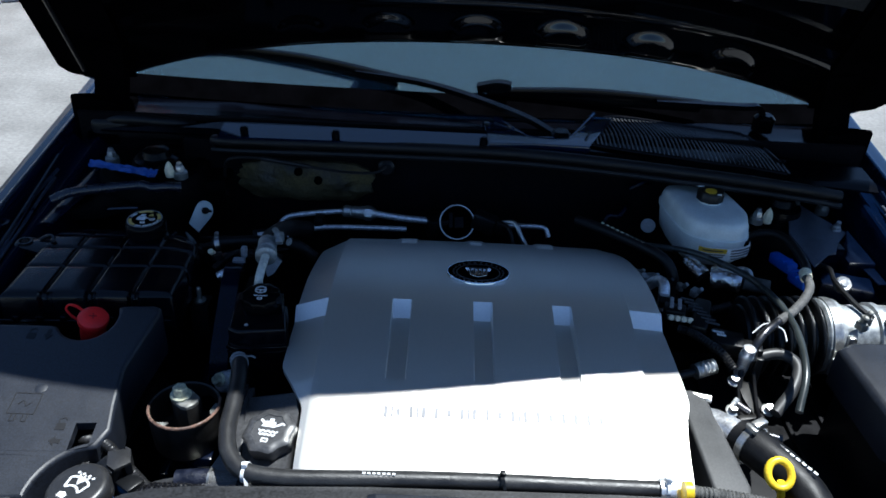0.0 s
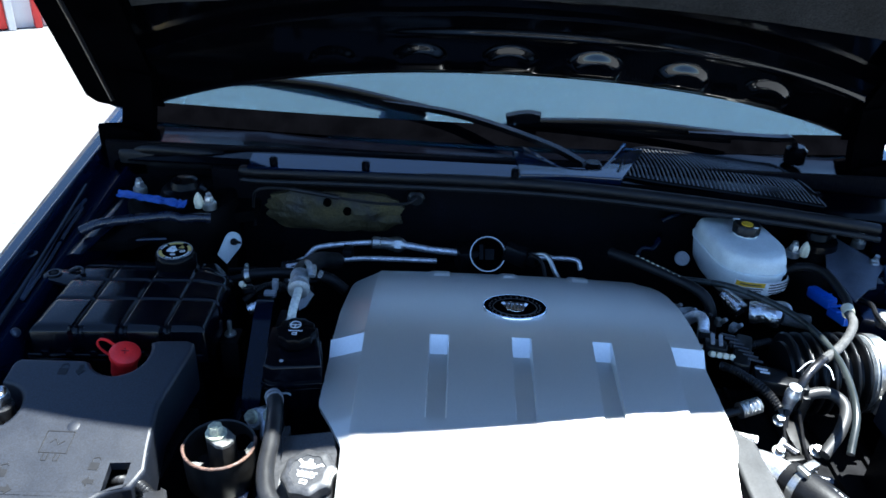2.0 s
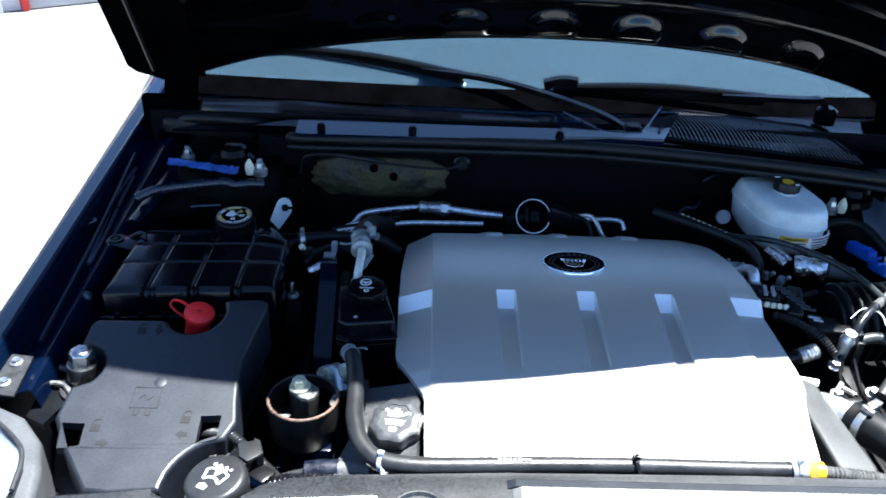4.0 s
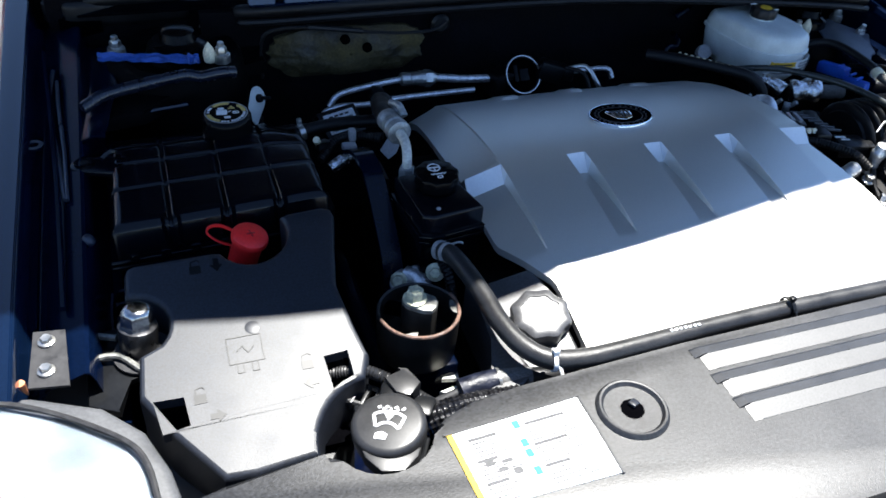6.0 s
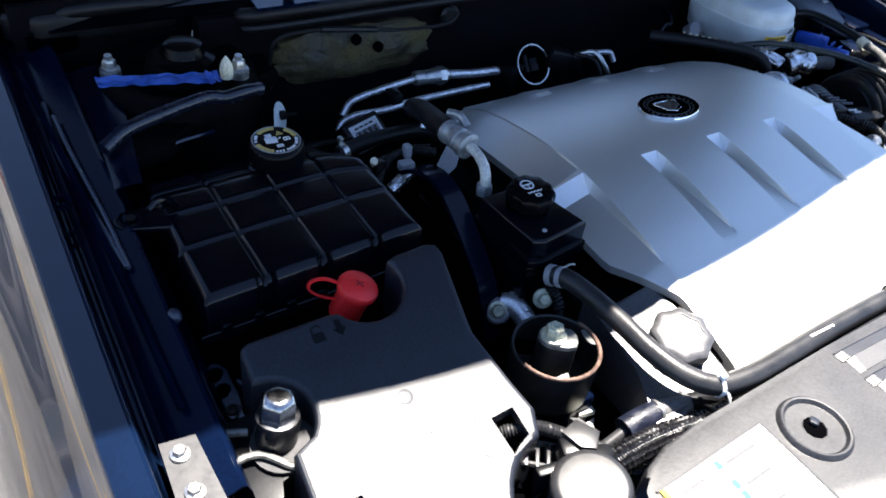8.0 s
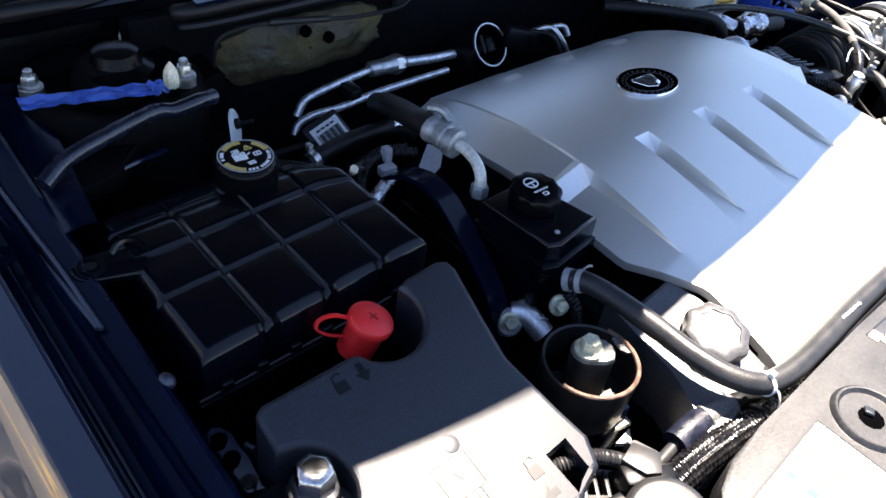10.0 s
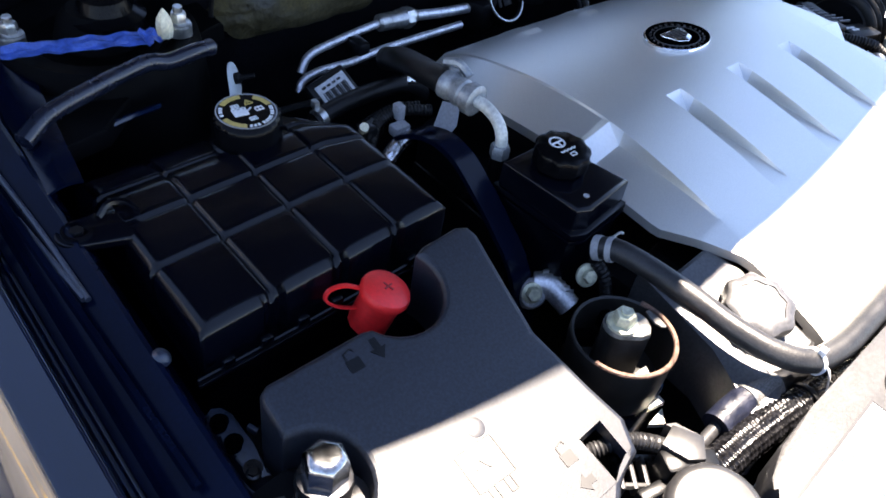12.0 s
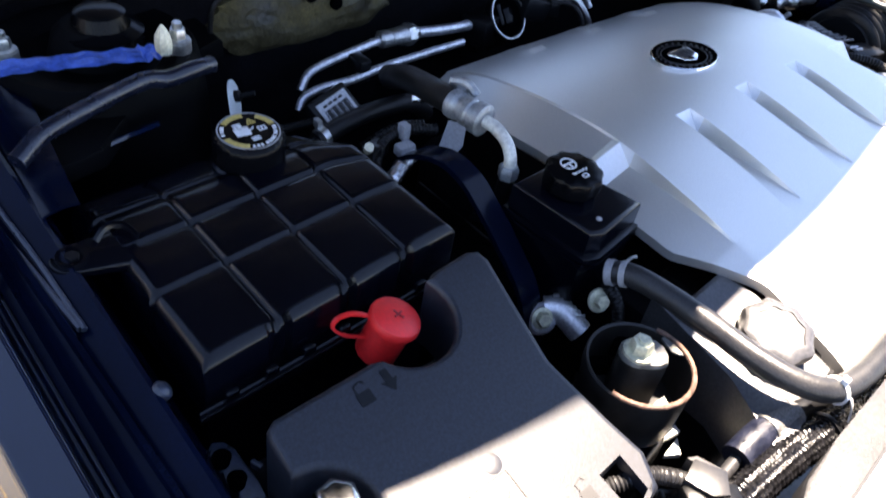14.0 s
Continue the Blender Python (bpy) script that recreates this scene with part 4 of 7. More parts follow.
def strip(x0, y0, x1, y1, w, h=H0):
    d = Vector((x1 - x0, y1 - y0))
    n = Vector((-d.y, d.x)).normalized() * w / 2
    return flat([(x0 + n.x, y0 + n.y), (x1 + n.x, y1 + n.y), (x1 - n.x, y1 - n.y), (x0 - n.x, y0 - n.y)], h)


def wave(x0, x1, y, amp, n, w, h=H0):
    pts = [(x0 + (x1 - x0) * i / n, y + amp * (i % 2)) for i in range(n + 1)]
    return join(*[strip(*a, *b, w, h) for a, b in zip(pts, pts[1:])])


def oil_sign():
    return join(flat([(-0.012, 0.004), (0.006, 0.004), (0.006, 0.012), (-0.008, 0.013)]), strip(0.006, 0.006, 0.016, 0.012, 0.0032), strip(0.016, 0.012, 0.018, 0.0095, 0.002), strip(-0.018, 0.016, -0.010, 0.010, 0.0035),
                flat([(-0.004, 0.013), (0.002, 0.013), (0.002, 0.017), (-0.004, 0.017)]), wave(-0.013, 0.013, -0.001, -0.003, 8, 0.0022), wave(-0.011, 0.011, -0.006, -0.003, 8, 0.0022),
                strip(-0.004, -0.0135, 0.004, -0.0135, 0.0018), strip(-0.004, -0.018, 0.004, -0.018, 0.0018), strip(-0.004, -0.018, -0.004, -0.013, 0.0018), strip(0.004, -0.018, 0.004, -0.013, 0.0018))


part("oil_symbol", on(oil_sign(), sym, 23), WHITE_PRINT, oil_cap, "white oil can symbol")

# ---- fuse and battery cover ----
fuse = thing("battery_cover", (-0.58, 0.70, 0.80), "grained black plastic battery and fuse box cover, half in sun", "battery cover")


def fuse_top(x, y):
    return 0.8945 + 0.226 * (y - 0.64)


outline = [(-0.697, 0.813), (-0.700, 0.806), (-0.701, 0.777)] + arc(-0.697, 0.738, 0.037, 84, -45, 9) + [(-0.6925, 0.702), (-0.696, 0.655), (-0.670, 0.611), (-0.629, 0.556), (-0.60, 0.554)] \
    + arc(-0.468, 0.560, 0.071, 181, 97, 9) + [(-0.466, 0.655), (-0.472, 0.690), (-0.479, 0.750), (-0.471, 0.790), (-0.4585, 0.848), (-0.461, 0.859), (-0.472, 0.8635), (-0.512, 0.8605)] + arc(-0.560, 0.838, 0.042, 26, -150, 12) + [(-0.606, 0.8190), (-0.690, 0.8170)]
HOLES = ([(-0.513, 0.662), (-0.487, 0.664), (-0.487, 0.630), (-0.511, 0.622)], [(-0.684, 0.648), (-0.655, 0.647), (-0.652, 0.616), (-0.678, 0.612)])


def pierced(poly, holes, top, deep, bev):
    """A lid with openings through it: a filled top, an outer wall and the walls of the openings."""
    bm = bmesh.new()
    loops = []
    for pts in (poly, *holes):
        vs = [bm.verts.new((x, y, top(x, y))) for x, y in pts]
        es = [bm.edges.new((vs[i], vs[(i + 1) % len(vs)])) for i in range(len(vs))]
        loops.append((vs, es))
    flat_verts = [v for vs, _ in loops for v in vs]
    for tri in tessellate_polygon([[Vector((v.co.x, v.co.y, 0)) for v in vs] for vs, _ in loops]):
        bm.faces.new([flat_verts[i] for i in tri])
    for k, (vs, es) in enumerate(loops):
        drop = deep if k == 0 else 0.012
        low = [bm.verts.new((v.co.x, v.co.y, v.co.z - drop)) for v in vs]
        for i in range(len(vs)):
            j = (i + 1) % len(vs)
            bm.faces.new((vs[i], vs[j], low[j], low[i]))
    bmesh.ops.recalc_face_normals(bm, faces=bm.faces)
    bmesh.ops.bevel(bm, geom=loops[0][1], offset=bev, segments=3, profile=0.5, affect='EDGES')
    return bm


part("lid", pierced(outline, HOLES, fuse_top, 0.075, 0.0055), GRAIN_PLASTIC, fuse, "grained black lid, its front half sunlit", flat_top=True)
part("tray", prism([(-0.70, 0.86), (-0.70, 0.60), (-0.62, 0.555), (-0.54, 0.56), (-0.48, 0.65), (-0.47, 0.86)], 0.82, 0.44, 0.004), BLACK_PLASTIC, fuse)
# Black plate under the openings, shade given as colour.
part("inside", prism([(-0.69, 0.66), (-0.64, 0.66), (-0.50, 0.67), (-0.482, 0.65), (-0.50, 0.60), (-0.64, 0.60)][::-1], 0.832, 0.825), VOID, fuse, "black plate for the shade under the lid")


def on_lid(bm, lift=0.0004):
    for v in bm.verts:
        v.co.z = fuse_top(v.co.x, v.co.y) + lift + (0.0002 if v.co.z > 0.5 else -0.001)
    return bm


def lid_mark(poly):
    return on_lid(prism(poly, 1.0, 0.0))


def lid_strip(x0, y0, x1, y1, w=0.0014):
    d = Vector((x1 - x0, y1 - y0))
    n = Vector((-d.y, d.x)).normalized() * w / 2
    return lid_mark([(x0 + n.x, y0 + n.y), (x1 + n.x, y1 + n.y), (x1 - n.x, y1 - n.y), (x0 - n.x, y0 - n.y)])


def chain(pts, w=0.0011):
    return join(*[lid_strip(*a, *b, w) for a, b in zip(pts, pts[1:])])


MOULDED = mat("smooth_moulded_mark", (0.007, 0.007, 0.008), 0.46, stain=0.2, spec=0.5)
part("fuse_symbol", join(chain([(-0.607, 0.703), (-0.572, 0.703), (-0.572, 0.672), (-0.607, 0.672), (-0.607, 0.703)]), chain([(-0.600, 0.672), (-0.600, 0.661), (-0.594, 0.661), (-0.594, 0.672)]), chain([(-0.585, 0.672), (-0.585, 0.661), (-0.579, 0.661), (-0.579, 0.672)]),
                         chain([(-0.598, 0.686), (-0.592, 0.692), (-0.587, 0.683), (-0.580, 0.690)])), MOULDED, fuse, "moulded fuse symbol")
# Marks on the shaded half get a darker plastic than the sunlit ones.
for x, y in ((-0.531, 0.655), (-0.640, 0.640), (-0.626, 0.796)):
    part("lock_symbol", join(lid_mark([(x - 0.006, y - 0.004), (x + 0.006, y - 0.004), (x + 0.006, y + 0.006), (x - 0.006, y + 0.006)]), chain([(x - 0.004, y + 0.006), (x - 0.004, y + 0.012), (x + 0.003, y + 0.014), (x + 0.005, y + 0.011)], 0.0012)), MOULDED if y < 0.7 else BLACK_PLASTIC, fuse, "moulded padlock symbol")
    ax, ay = x + (0.014 if x < -0.6 and y < 0.7 else 0.0), y - 0.02 if y < 0.7 else y + 0.004
    if y > 0.7:
        ax = x + 0.023
    s = -1 if x > -0.55 else 1
    if y > 0.7:
        part("arrow", lid_mark([(ax + 0.003, ay + 0.009), (ax - 0.003, ay + 0.009), (ax - 0.003, ay), (ax - 0.007, ay), (ax, ay - 0.009), (ax + 0.007, ay), (ax + 0.003, ay)]), BLACK_PLASTIC, fuse, "moulded arrow")
        continue
    part("arrow", lid_mark([(ax - 0.007 * s, ay + 0.003), (ax, ay + 0.003), (ax, ay + 0.007), (ax + 0.008 * s, ay), (ax, ay - 0.007), (ax, ay - 0.003), (ax - 0.007 * s, ay - 0.003)][::s]), MOULDED, fuse, "moulded arrow")
part("round_mark", lathe([(0.008, -0.002), (0.008, 0.0002), (0.0075, 0.0004)], (-0.578, 0.712, fuse_top(0, 0.712)), (0, -0.22, 1), 18), GRAIN_PLASTIC, fuse, "pale round mould mark")

# ---- red terminal cap ----
red_cap = thing("terminal_cap", (-0.552, 0.852, 0.885), "bright red plastic cap over the battery terminal", "terminal cap")
CAP_AT, CAP_AXIS = (-0.5665, 0.8525, 0.8990), (0.27, -0.19, 1)
part("stem", lathe([(0.0180, -0.012), (0.0186, 0.024), (0.018, 0.026)], CAP_AT, CAP_AXIS, 12), RED, red_cap)
part("dome", lathe([(0.0190, 0.0225), (0.0218, 0.0245), (0.0222, 0.0285), (0.0208, 0.0318), (0.0165, 0.0338), (0.009, 0.0347), (0.0005, 0.0350)], CAP_AT, CAP_AXIS, 32), RED, red_cap)
part("plus_mark", join(box(-0.5578, 0.8460, 0.9325, 0.010, 0.0014, 0.0012, rx=10.5, ry=15, rz=20), box(-0.5578, 0.8460, 0.9325, 0.0014, 0.010, 0.0012, rx=10.5, ry=15, rz=20)), mat("dark_red_mark", (0.30, 0.010, 0.015), 0.5), red_cap)
part("strap", tube([(-0.5735, 0.8578, 0.928), (-0.589, 0.8633, 0.936), (-0.602, 0.8663, 0.935), (-0.606, 0.8653, 0.927), (-0.596, 0.8613, 0.917), (-0.578, 0.8563, 0.909)], 0.003, seg=8, flat=(0.0034, 0.0022)), RED, red_cap)

# ---- coolant tank ----
tank = thing("coolant_tank", (-0.585, 1.0, 0.70), "black ribbed plastic coolant tank between fender and engine", "coolant tank")
TX, TY = (-0.709, -0.644, -0.579, -0.515, -0.456), (0.884, 0.962, 1.018, 1.066, 1.113)


def tank_top(u, v):
    x, y = TX[0] + (TX[-1] - TX[0]) * u, TY[0] + (TY[-1] - TY[0]) * v
    y += 0.075 * (x + 0.58) * (1 - 0.6 * v * v)
    cut = 0.055 * max(0, (x + 0.50) / 0.042) * v ** 3
    y -= cut
    z = 0.9440 - 0.02 * max(0, v - 0.72) / 0.28
    yy = TY[0] + (TY[-1] - TY[0]) * v
    dx = min(abs(x - k) for k in TX[1:-1])
    dy = min(abs(yy - k) for k in TY[1:-1])
    for d in (dx, dy):
        if d < 0.0040:
            z -= 0.0032 * math.cos(d / 0.0040 * math.pi / 2) ** 2
    pu, pv = min(dx, x - TX[0], TX[-1] - x) / 0.032, min(dy, yy - TY[0], TY[-1] - yy) / 0.028
    z += 0.0014 * min(1.0, pu) ** 0.6 * min(1.0, pv) ** 0.6
    e = min(u * 0.25, (1 - u) * 0.25, v * 0.225, (1 - v) * 0.225)
    if e < 0.010:
        z -= 0.008 * (1 - e / 0.010) ** 2
    if v < 0.03 and dx < 0.008:
        z -= 0.004
        y += 0.005
    return (x, y, z)


us = sorted(set(steps(0, 1, 56) + [(k + d - TX[0]) / (TX[-1] - TX[0]) for k in TX[1:-1] for d in (-0.0040, -0.0027, -0.0013, 0, 0.0013, 0.0027, 0.0040)] + [0.008, 0.02, 0.98, 0.992]))
vs = sorted(set(steps(0, 1, 40) + [(k + d - TY[0]) / (TY[-1] - TY[0]) for k in TY[1:-1] for d in (-0.0040, -0.0027, -0.0013, 0, 0.0013, 0.0027, 0.0040)] + [0.008, 0.02, 0.03, 0.98, 0.992]))
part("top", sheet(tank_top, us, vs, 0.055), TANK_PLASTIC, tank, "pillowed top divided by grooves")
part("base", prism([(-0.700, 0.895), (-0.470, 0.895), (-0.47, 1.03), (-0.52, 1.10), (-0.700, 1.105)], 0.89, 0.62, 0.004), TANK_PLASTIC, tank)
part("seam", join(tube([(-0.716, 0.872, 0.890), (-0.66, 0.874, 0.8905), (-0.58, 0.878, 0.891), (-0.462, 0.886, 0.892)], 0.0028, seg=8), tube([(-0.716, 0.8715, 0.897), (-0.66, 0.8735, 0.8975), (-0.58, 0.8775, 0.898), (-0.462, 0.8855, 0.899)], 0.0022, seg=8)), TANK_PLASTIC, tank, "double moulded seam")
for x in (-0.690, -0.655, -0.62, -0.585, -0.55, -0.50):
    part("tab", box(x, 0.8735 + 0.06 * (x + 0.66), 0.902, 0.012, 0.007, 0.010, 0.003), TANK_PLASTIC, tank)
part("ear", join(prism(arc(-0.738, 1.022, 0.016, 90, 270, 10) + [(-0.705, 0.995), (-0.690, 0.995), (-0.690, 1.035), (-0.705, 1.038)], 0.9435, 0.9365, 0.002), lathe([(0.009, 0), (0.012, 0.0), (0.012, 0.003), (0.009, 0.003), (0.009, 0)], (-0.737, 1.022, 0.9435), seg=22),
                 tube([(-0.716, 1.030, 0.944), (-0.704, 1.036, 0.949), (-0.692, 1.030, 0.950), (-0.688, 1.016, 0.948)], 0.003, seg=6)), TANK_PLASTIC, tank, "mounting ear")
part("ear_bolt", hexhead((-0.737, 1.022, 0.943), (0, 0, 1), 0.010, 0.004), DARK, tank)
part("neck", lathe([(0.036, -0.03), (0.0355, 0.004), (0.033, 0.006)], (-0.554, 1.074, 0.934), (0, 0, 1), 32), TANK_PLASTIC, tank)
cool_cap = part("cap", lathe([(0.033, -0.004), (0.0335, 0.016), (0.0325, 0.022), (0.029, 0.0252), (0.0005, 0.0252)], (-0.554, 1.074, 0.943), (0, -0.02, 1), 96, 24, 0.025), SATIN_BLACK, tank, "black screw cap with gold and white print")
csym = Matrix.Translation((-0.554, 1.074, 0.943)) @ Vector((0, -0.02, 1)).to_track_quat("Z", "Y").to_matrix().to_4x4()
HC = 0.0256


def ring_piece(r0, r1, a0, a1, h=HC):
    n = max(2, int(abs(a1 - a0) / 8))
    return prism(arc(0, 0, r1, a0, a1, n) + arc(0, 0, r0, a1, a0, n), h, h - 0.0006)


part("rim_print", on(join(ring_piece(0.0272, 0.0285, 0, 178), ring_piece(0.0272, 0.0285, 180, 358)), csym), GREY_PRINT, cool_cap, "fine pale print ring")
part("gold_print", on(join(ring_piece(0.021, 0.0265, 95, 150), ring_piece(0.021, 0.0265, 20, 66), ring_piece(0.021, 0.0265, 205, 262)), csym, -20), GOLD_PRINT, cool_cap, "gold warning band")
for marks in ((268, 277, 286, 300, 309, 318), (327, 340, 349, 0, 8), (160, 168, 176, 188)):
    part("print_bar", on(join(*[ring_piece(0.022, 0.0255, a, a + 6) for a in marks]), csym, -20), WHITE_PRINT, cool_cap)
part("tank_symbol", on(join(flat([(-0.013, -0.006), (0.001, -0.006), (0.001, 0.004), (-0.013, 0.004)], HC), wave(-0.013, 0.001, 0.005, 0.0015, 6, 0.0014, HC), strip(0.001, 0.0, 0.006, 0.004, 0.0012, HC)), csym, -8), WHITE_PRINT, cool_cap, "white tank symbol")
part("book_symbol", on(join(strip(0.009, -0.004, 0.016, -0.004, 0.0012, HC), strip(0.009, 0.001, 0.016, 0.001, 0.0012, HC), strip(0.009, -0.004, 0.009, 0.001, 0.0012, HC), strip(0.016, -0.004, 0.016, 0.001, 0.0012, HC), strip(0.0125, -0.004, 0.0125, 0.001, 0.0012, HC)), csym), WHITE_PRINT, cool_cap)
part("warning_triangle", on(join(strip(0.004, 0.009, 0.012, 0.009, 0.0014, HC), strip(0.004, 0.009, 0.008, 0.016, 0.0014, HC), strip(0.012, 0.009, 0.008, 0.016, 0.0014, HC), strip(0.008, 0.0105, 0.008, 0.0135, 0.0012, HC)), csym), GOLD_PRINT, cool_cap)
part("small_print", on(join(*[strip(x, y, x + 0.008, y, 0.0011, HC) for x, y in ((-0.010, 0.009), (-0.010, 0.011), (-0.010, 0.013), (-0.004, -0.011), (-0.004, -0.013), (-0.004, -0.015))]), csym), WHITE_PRINT, cool_cap)

# ---- hexagon bolt and brace in front of the tank ----
brace = thing("brace_bolt", (-0.695, 0.735, 0.86), "large bright hexagon bolt holding a black brace", "bolt")
HEX_AXIS = (0.10, 0.09, 1)
part("head", lathe([(0.0165, 0.0), (0.0165, 0.020), (0.0155, 0.0235), (0.0118, 0.0262), (0.0085, 0.0268), (0.0005, 0.0258)], (-0.691, 0.741, 0.912), HEX_AXIS, 6), BRIGHT_HEX, brace, "burnished steel hexagon head")
part("collar", lathe([(0.019, -0.03), (0.0205, -0.002), (0.0195, 0.003), (0.016, 0.004)], (-0.691, 0.741, 0.912), HEX_AXIS, 28), DARK_STEEL, brace)
part("plate", prism([(-0.748, 0.772), (-0.70, 0.778)] + arc(-0.693, 0.733, 0.033, 60, -60, 8) + [(-0.706, 0.70), (-0.716, 0.660), (-0.745, 0.675)], lambda x, y: 0.882 + 0.05 * (y - 0.73), lambda x, y: 0.874 + 0.05 * (y - 0.73), 0.002), BLACK_PLASTIC, brace, "black brace plate")
part("edge", tube([(-0.75, 0.728, 0.889), (-0.715, 0.726, 0.891), (-0.690, 0.702, 0.888), (-0.668, 0.712, 0.886)], 0.0034, seg=8), STEEL_CAP, brace, "shiny worn plate edge")
part("edge", tube([(-0.752, 0.770, 0.889), (-0.735, 0.760, 0.892), (-0.715, 0.752, 0.892)], 0.0038, seg=8), STEEL_CAP, brace)
part("washer", lathe([(0.030, -0.002), (0.030, 0.001)], (-0.690, 0.730, 0.886), (0, -0.05, 1), 28), BRACKET_GREY, brace)
fender_bracket = thing("side_bracket", (-0.710, 0.83, 0.80), "worn blue-grey bracket with three bolts by the inner fender", "bracket")
part("plate", prism([(-0.719, 0.856), (-0.717, 0.866), (-0.710, 0.869), (-0.703, 0.865), (-0.699, 0.855), (-0.700, 0.820), (-0.702, 0.790), (-0.709, 0.792), (-0.716, 0.797), (-0.718, 0.819), (-0.7155, 0.832), (-0.7185, 0.842)],
                    lambda x, y: 0.862 + 0.10 * (x + 0.71), lambda x, y: 0.842 + 0.10 * (x + 0.71), 0.003, 2), BLUE_GREY, fender_bracket)
part("foot", box(-0.712, 0.83, 0.815, 0.012, 0.05, 0.06, 0.003), VOID, fender_bracket)
part("lip", tube([(-0.722, 0.862, 0.861), (-0.7235, 0.83, 0.860), (-0.722, 0.795, 0.859), (-0.715, 0.775, 0.857)], 0.0013, seg=6), BLUE_GREY, fender_bracket, "thin folded edge")
for y in (0.849, 0.827, 0.799):
    part("bolt", join(hexhead((-0.713, y, 0.862), (0, 0, 1), 0.008, 0.004, 0.006), lathe([(0.0075, -0.001), (0.0075, 0.001)], (-0.711, y + 0.004, 0.862), seg=14)), VOID if y > 0.82 else DARK_STEEL, fender_bracket)
part("tab", box(-0.692, 0.8355, 0.856, 0.004, 0.010, 0.008, 0.001, rz=20), BLUE_GREY, fender_bracket)
rail_plug = thing("rail_plug", (-0.733, 0.884, 0.930), "small glossy oval plug in the inner fender rail", "plug")
part("dome", lathe([(0.0075, -0.004), (0.0072, 0.0), (0.005, 0.0022), (0.0005, 0.003)], (-0.7335, 0.884, 0.928), (0.75, -0.1, 0.65), 16), BLUE_GREY, rail_plug)

# ---- engine mount ----
mount = thing("engine_mount", (-0.391, 0.712, 0.72), "black engine mount cup with rusty rim and bright bolt", "engine mount")
CUP = Vector((-0.391, 0.715, 0.0))
part("cup", lathe([(0.042, 0.826), (0.0465, 0.832), (0.0478, 0.86), (0.0482, 0.888), (0.0470, 0.8895), (0.0448, 0.888), (0.0445, 0.87), (0.044, 0.842), (0.0005, 0.838)], CUP, seg=48), MILD_STEEL, mount, "dark sooty steel cup")
part("rim", tube([(CUP.x + 0.0468 * math.cos(radians(a)), CUP.y + 0.0468 * math.sin(radians(a)), 0.8898) for a in range(-172, 30, 12)], 0.0022, seg=8, n=3), RUST, mount, "rusty worn front rim")
part("rim_tab", prism([(CUP.x + r * math.cos(radians(a)), CUP.y + r * math.sin(radians(a))) for r, a in ((0.0462, -22), (0.0462, -8), (0.0462, 8), (0.041, 10), (0.038, 0), (0.037, -12), (0.041, -20))], 0.8885, 0.8865), STEEL_CAP, mount, "worn bright inner lip")
part("rim_tab", prism([(CUP.x + r * math.cos(radians(a)), CUP.y + r * math.sin(radians(a))) for r, a in ((0.0462, 228), (0.0462, 240), (0.0462, 250), (0.036, 252), (0.039, 240))], 0.8885, 0.8865), STEEL_CAP, mount)
BUSH = [(CUP.x + 0.002 + 0.8 * u + 0.6 * v, CUP.y + 0.002 - 0.6 * u + 0.8 * v) for u, v in arc(-0.006, 0, 0.0155, 90, 270, 8) + [(0.010, -0.0155), (0.0185, -0.012), (0.021, -0.004), (0.020, 0.006), (0.014, 0.0135)]]
part("bush", prism(BUSH, 0.897, 0.84, 0.002), MILD_STEEL, mount, "dark steel bush inside the cup")
part("bush_cap", prism(BUSH, 0.902, 0.8965, 0.0025), STEEL_CAP, mount, "pale worn metal bush top")
BOLT = (CUP.x - 0.004, CUP.y + 0.004, 0.904)
part("bolt", join(hexhead(BOLT, (0, 0, 1), 0.0175, 0.013, 0.0140), lathe([(0.005, 0.0), (0.0045, 0.003)], (BOLT[0], BOLT[1], 0.916), seg=10)), YELLOW_ZINC, mount, "greenish zinc bolt head")
part("stop", join(box(CUP.x - 0.018, CUP.y + 0.030, 0.868, 0.030, 0.012, 0.016, 0.003, rz=-30), box(CUP.x + 0.024, CUP.y + 0.030, 0.866, 0.02, 0.02, 0.014, 0.003, rz=20)), VOID, mount, "dark rubber stop inside the cup")
part("bracket", join(box(-0.376, 0.690, 0.775, 0.052, 0.030, 0.11, 0.004), box(-0.39, 0.72, 0.80, 0.05, 0.06, 0.06, 0.006)), INNER_PAINT, mount, "dark blue painted bracket below the cup")
part("gusset", join(prism([(-0.352, 0.668), (-0.348, 0.690), (-0.372, 0.672)], 0.812, 0.806), prism([(-0.362, 0.655), (-0.350, 0.668), (-0.376, 0.664)], 0.80, 0.794)), PALE_METAL, mount, "pale bent metal gusset")

# ---- power steering reservoir ----
ps = thing("power_steering_reservoir", (-0.318, 0.875, 0.84), "black plastic power steering reservoir with twist cap", "reservoir")
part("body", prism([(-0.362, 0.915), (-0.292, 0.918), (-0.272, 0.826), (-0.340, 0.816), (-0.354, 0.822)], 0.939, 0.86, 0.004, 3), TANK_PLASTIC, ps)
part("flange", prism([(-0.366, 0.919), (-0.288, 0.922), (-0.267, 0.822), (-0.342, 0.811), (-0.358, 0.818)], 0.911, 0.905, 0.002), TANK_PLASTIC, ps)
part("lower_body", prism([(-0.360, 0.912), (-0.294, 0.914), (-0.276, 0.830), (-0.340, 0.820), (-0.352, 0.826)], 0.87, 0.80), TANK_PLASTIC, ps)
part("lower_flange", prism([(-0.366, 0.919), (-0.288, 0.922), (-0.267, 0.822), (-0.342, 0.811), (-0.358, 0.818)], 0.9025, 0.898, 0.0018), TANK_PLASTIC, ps)
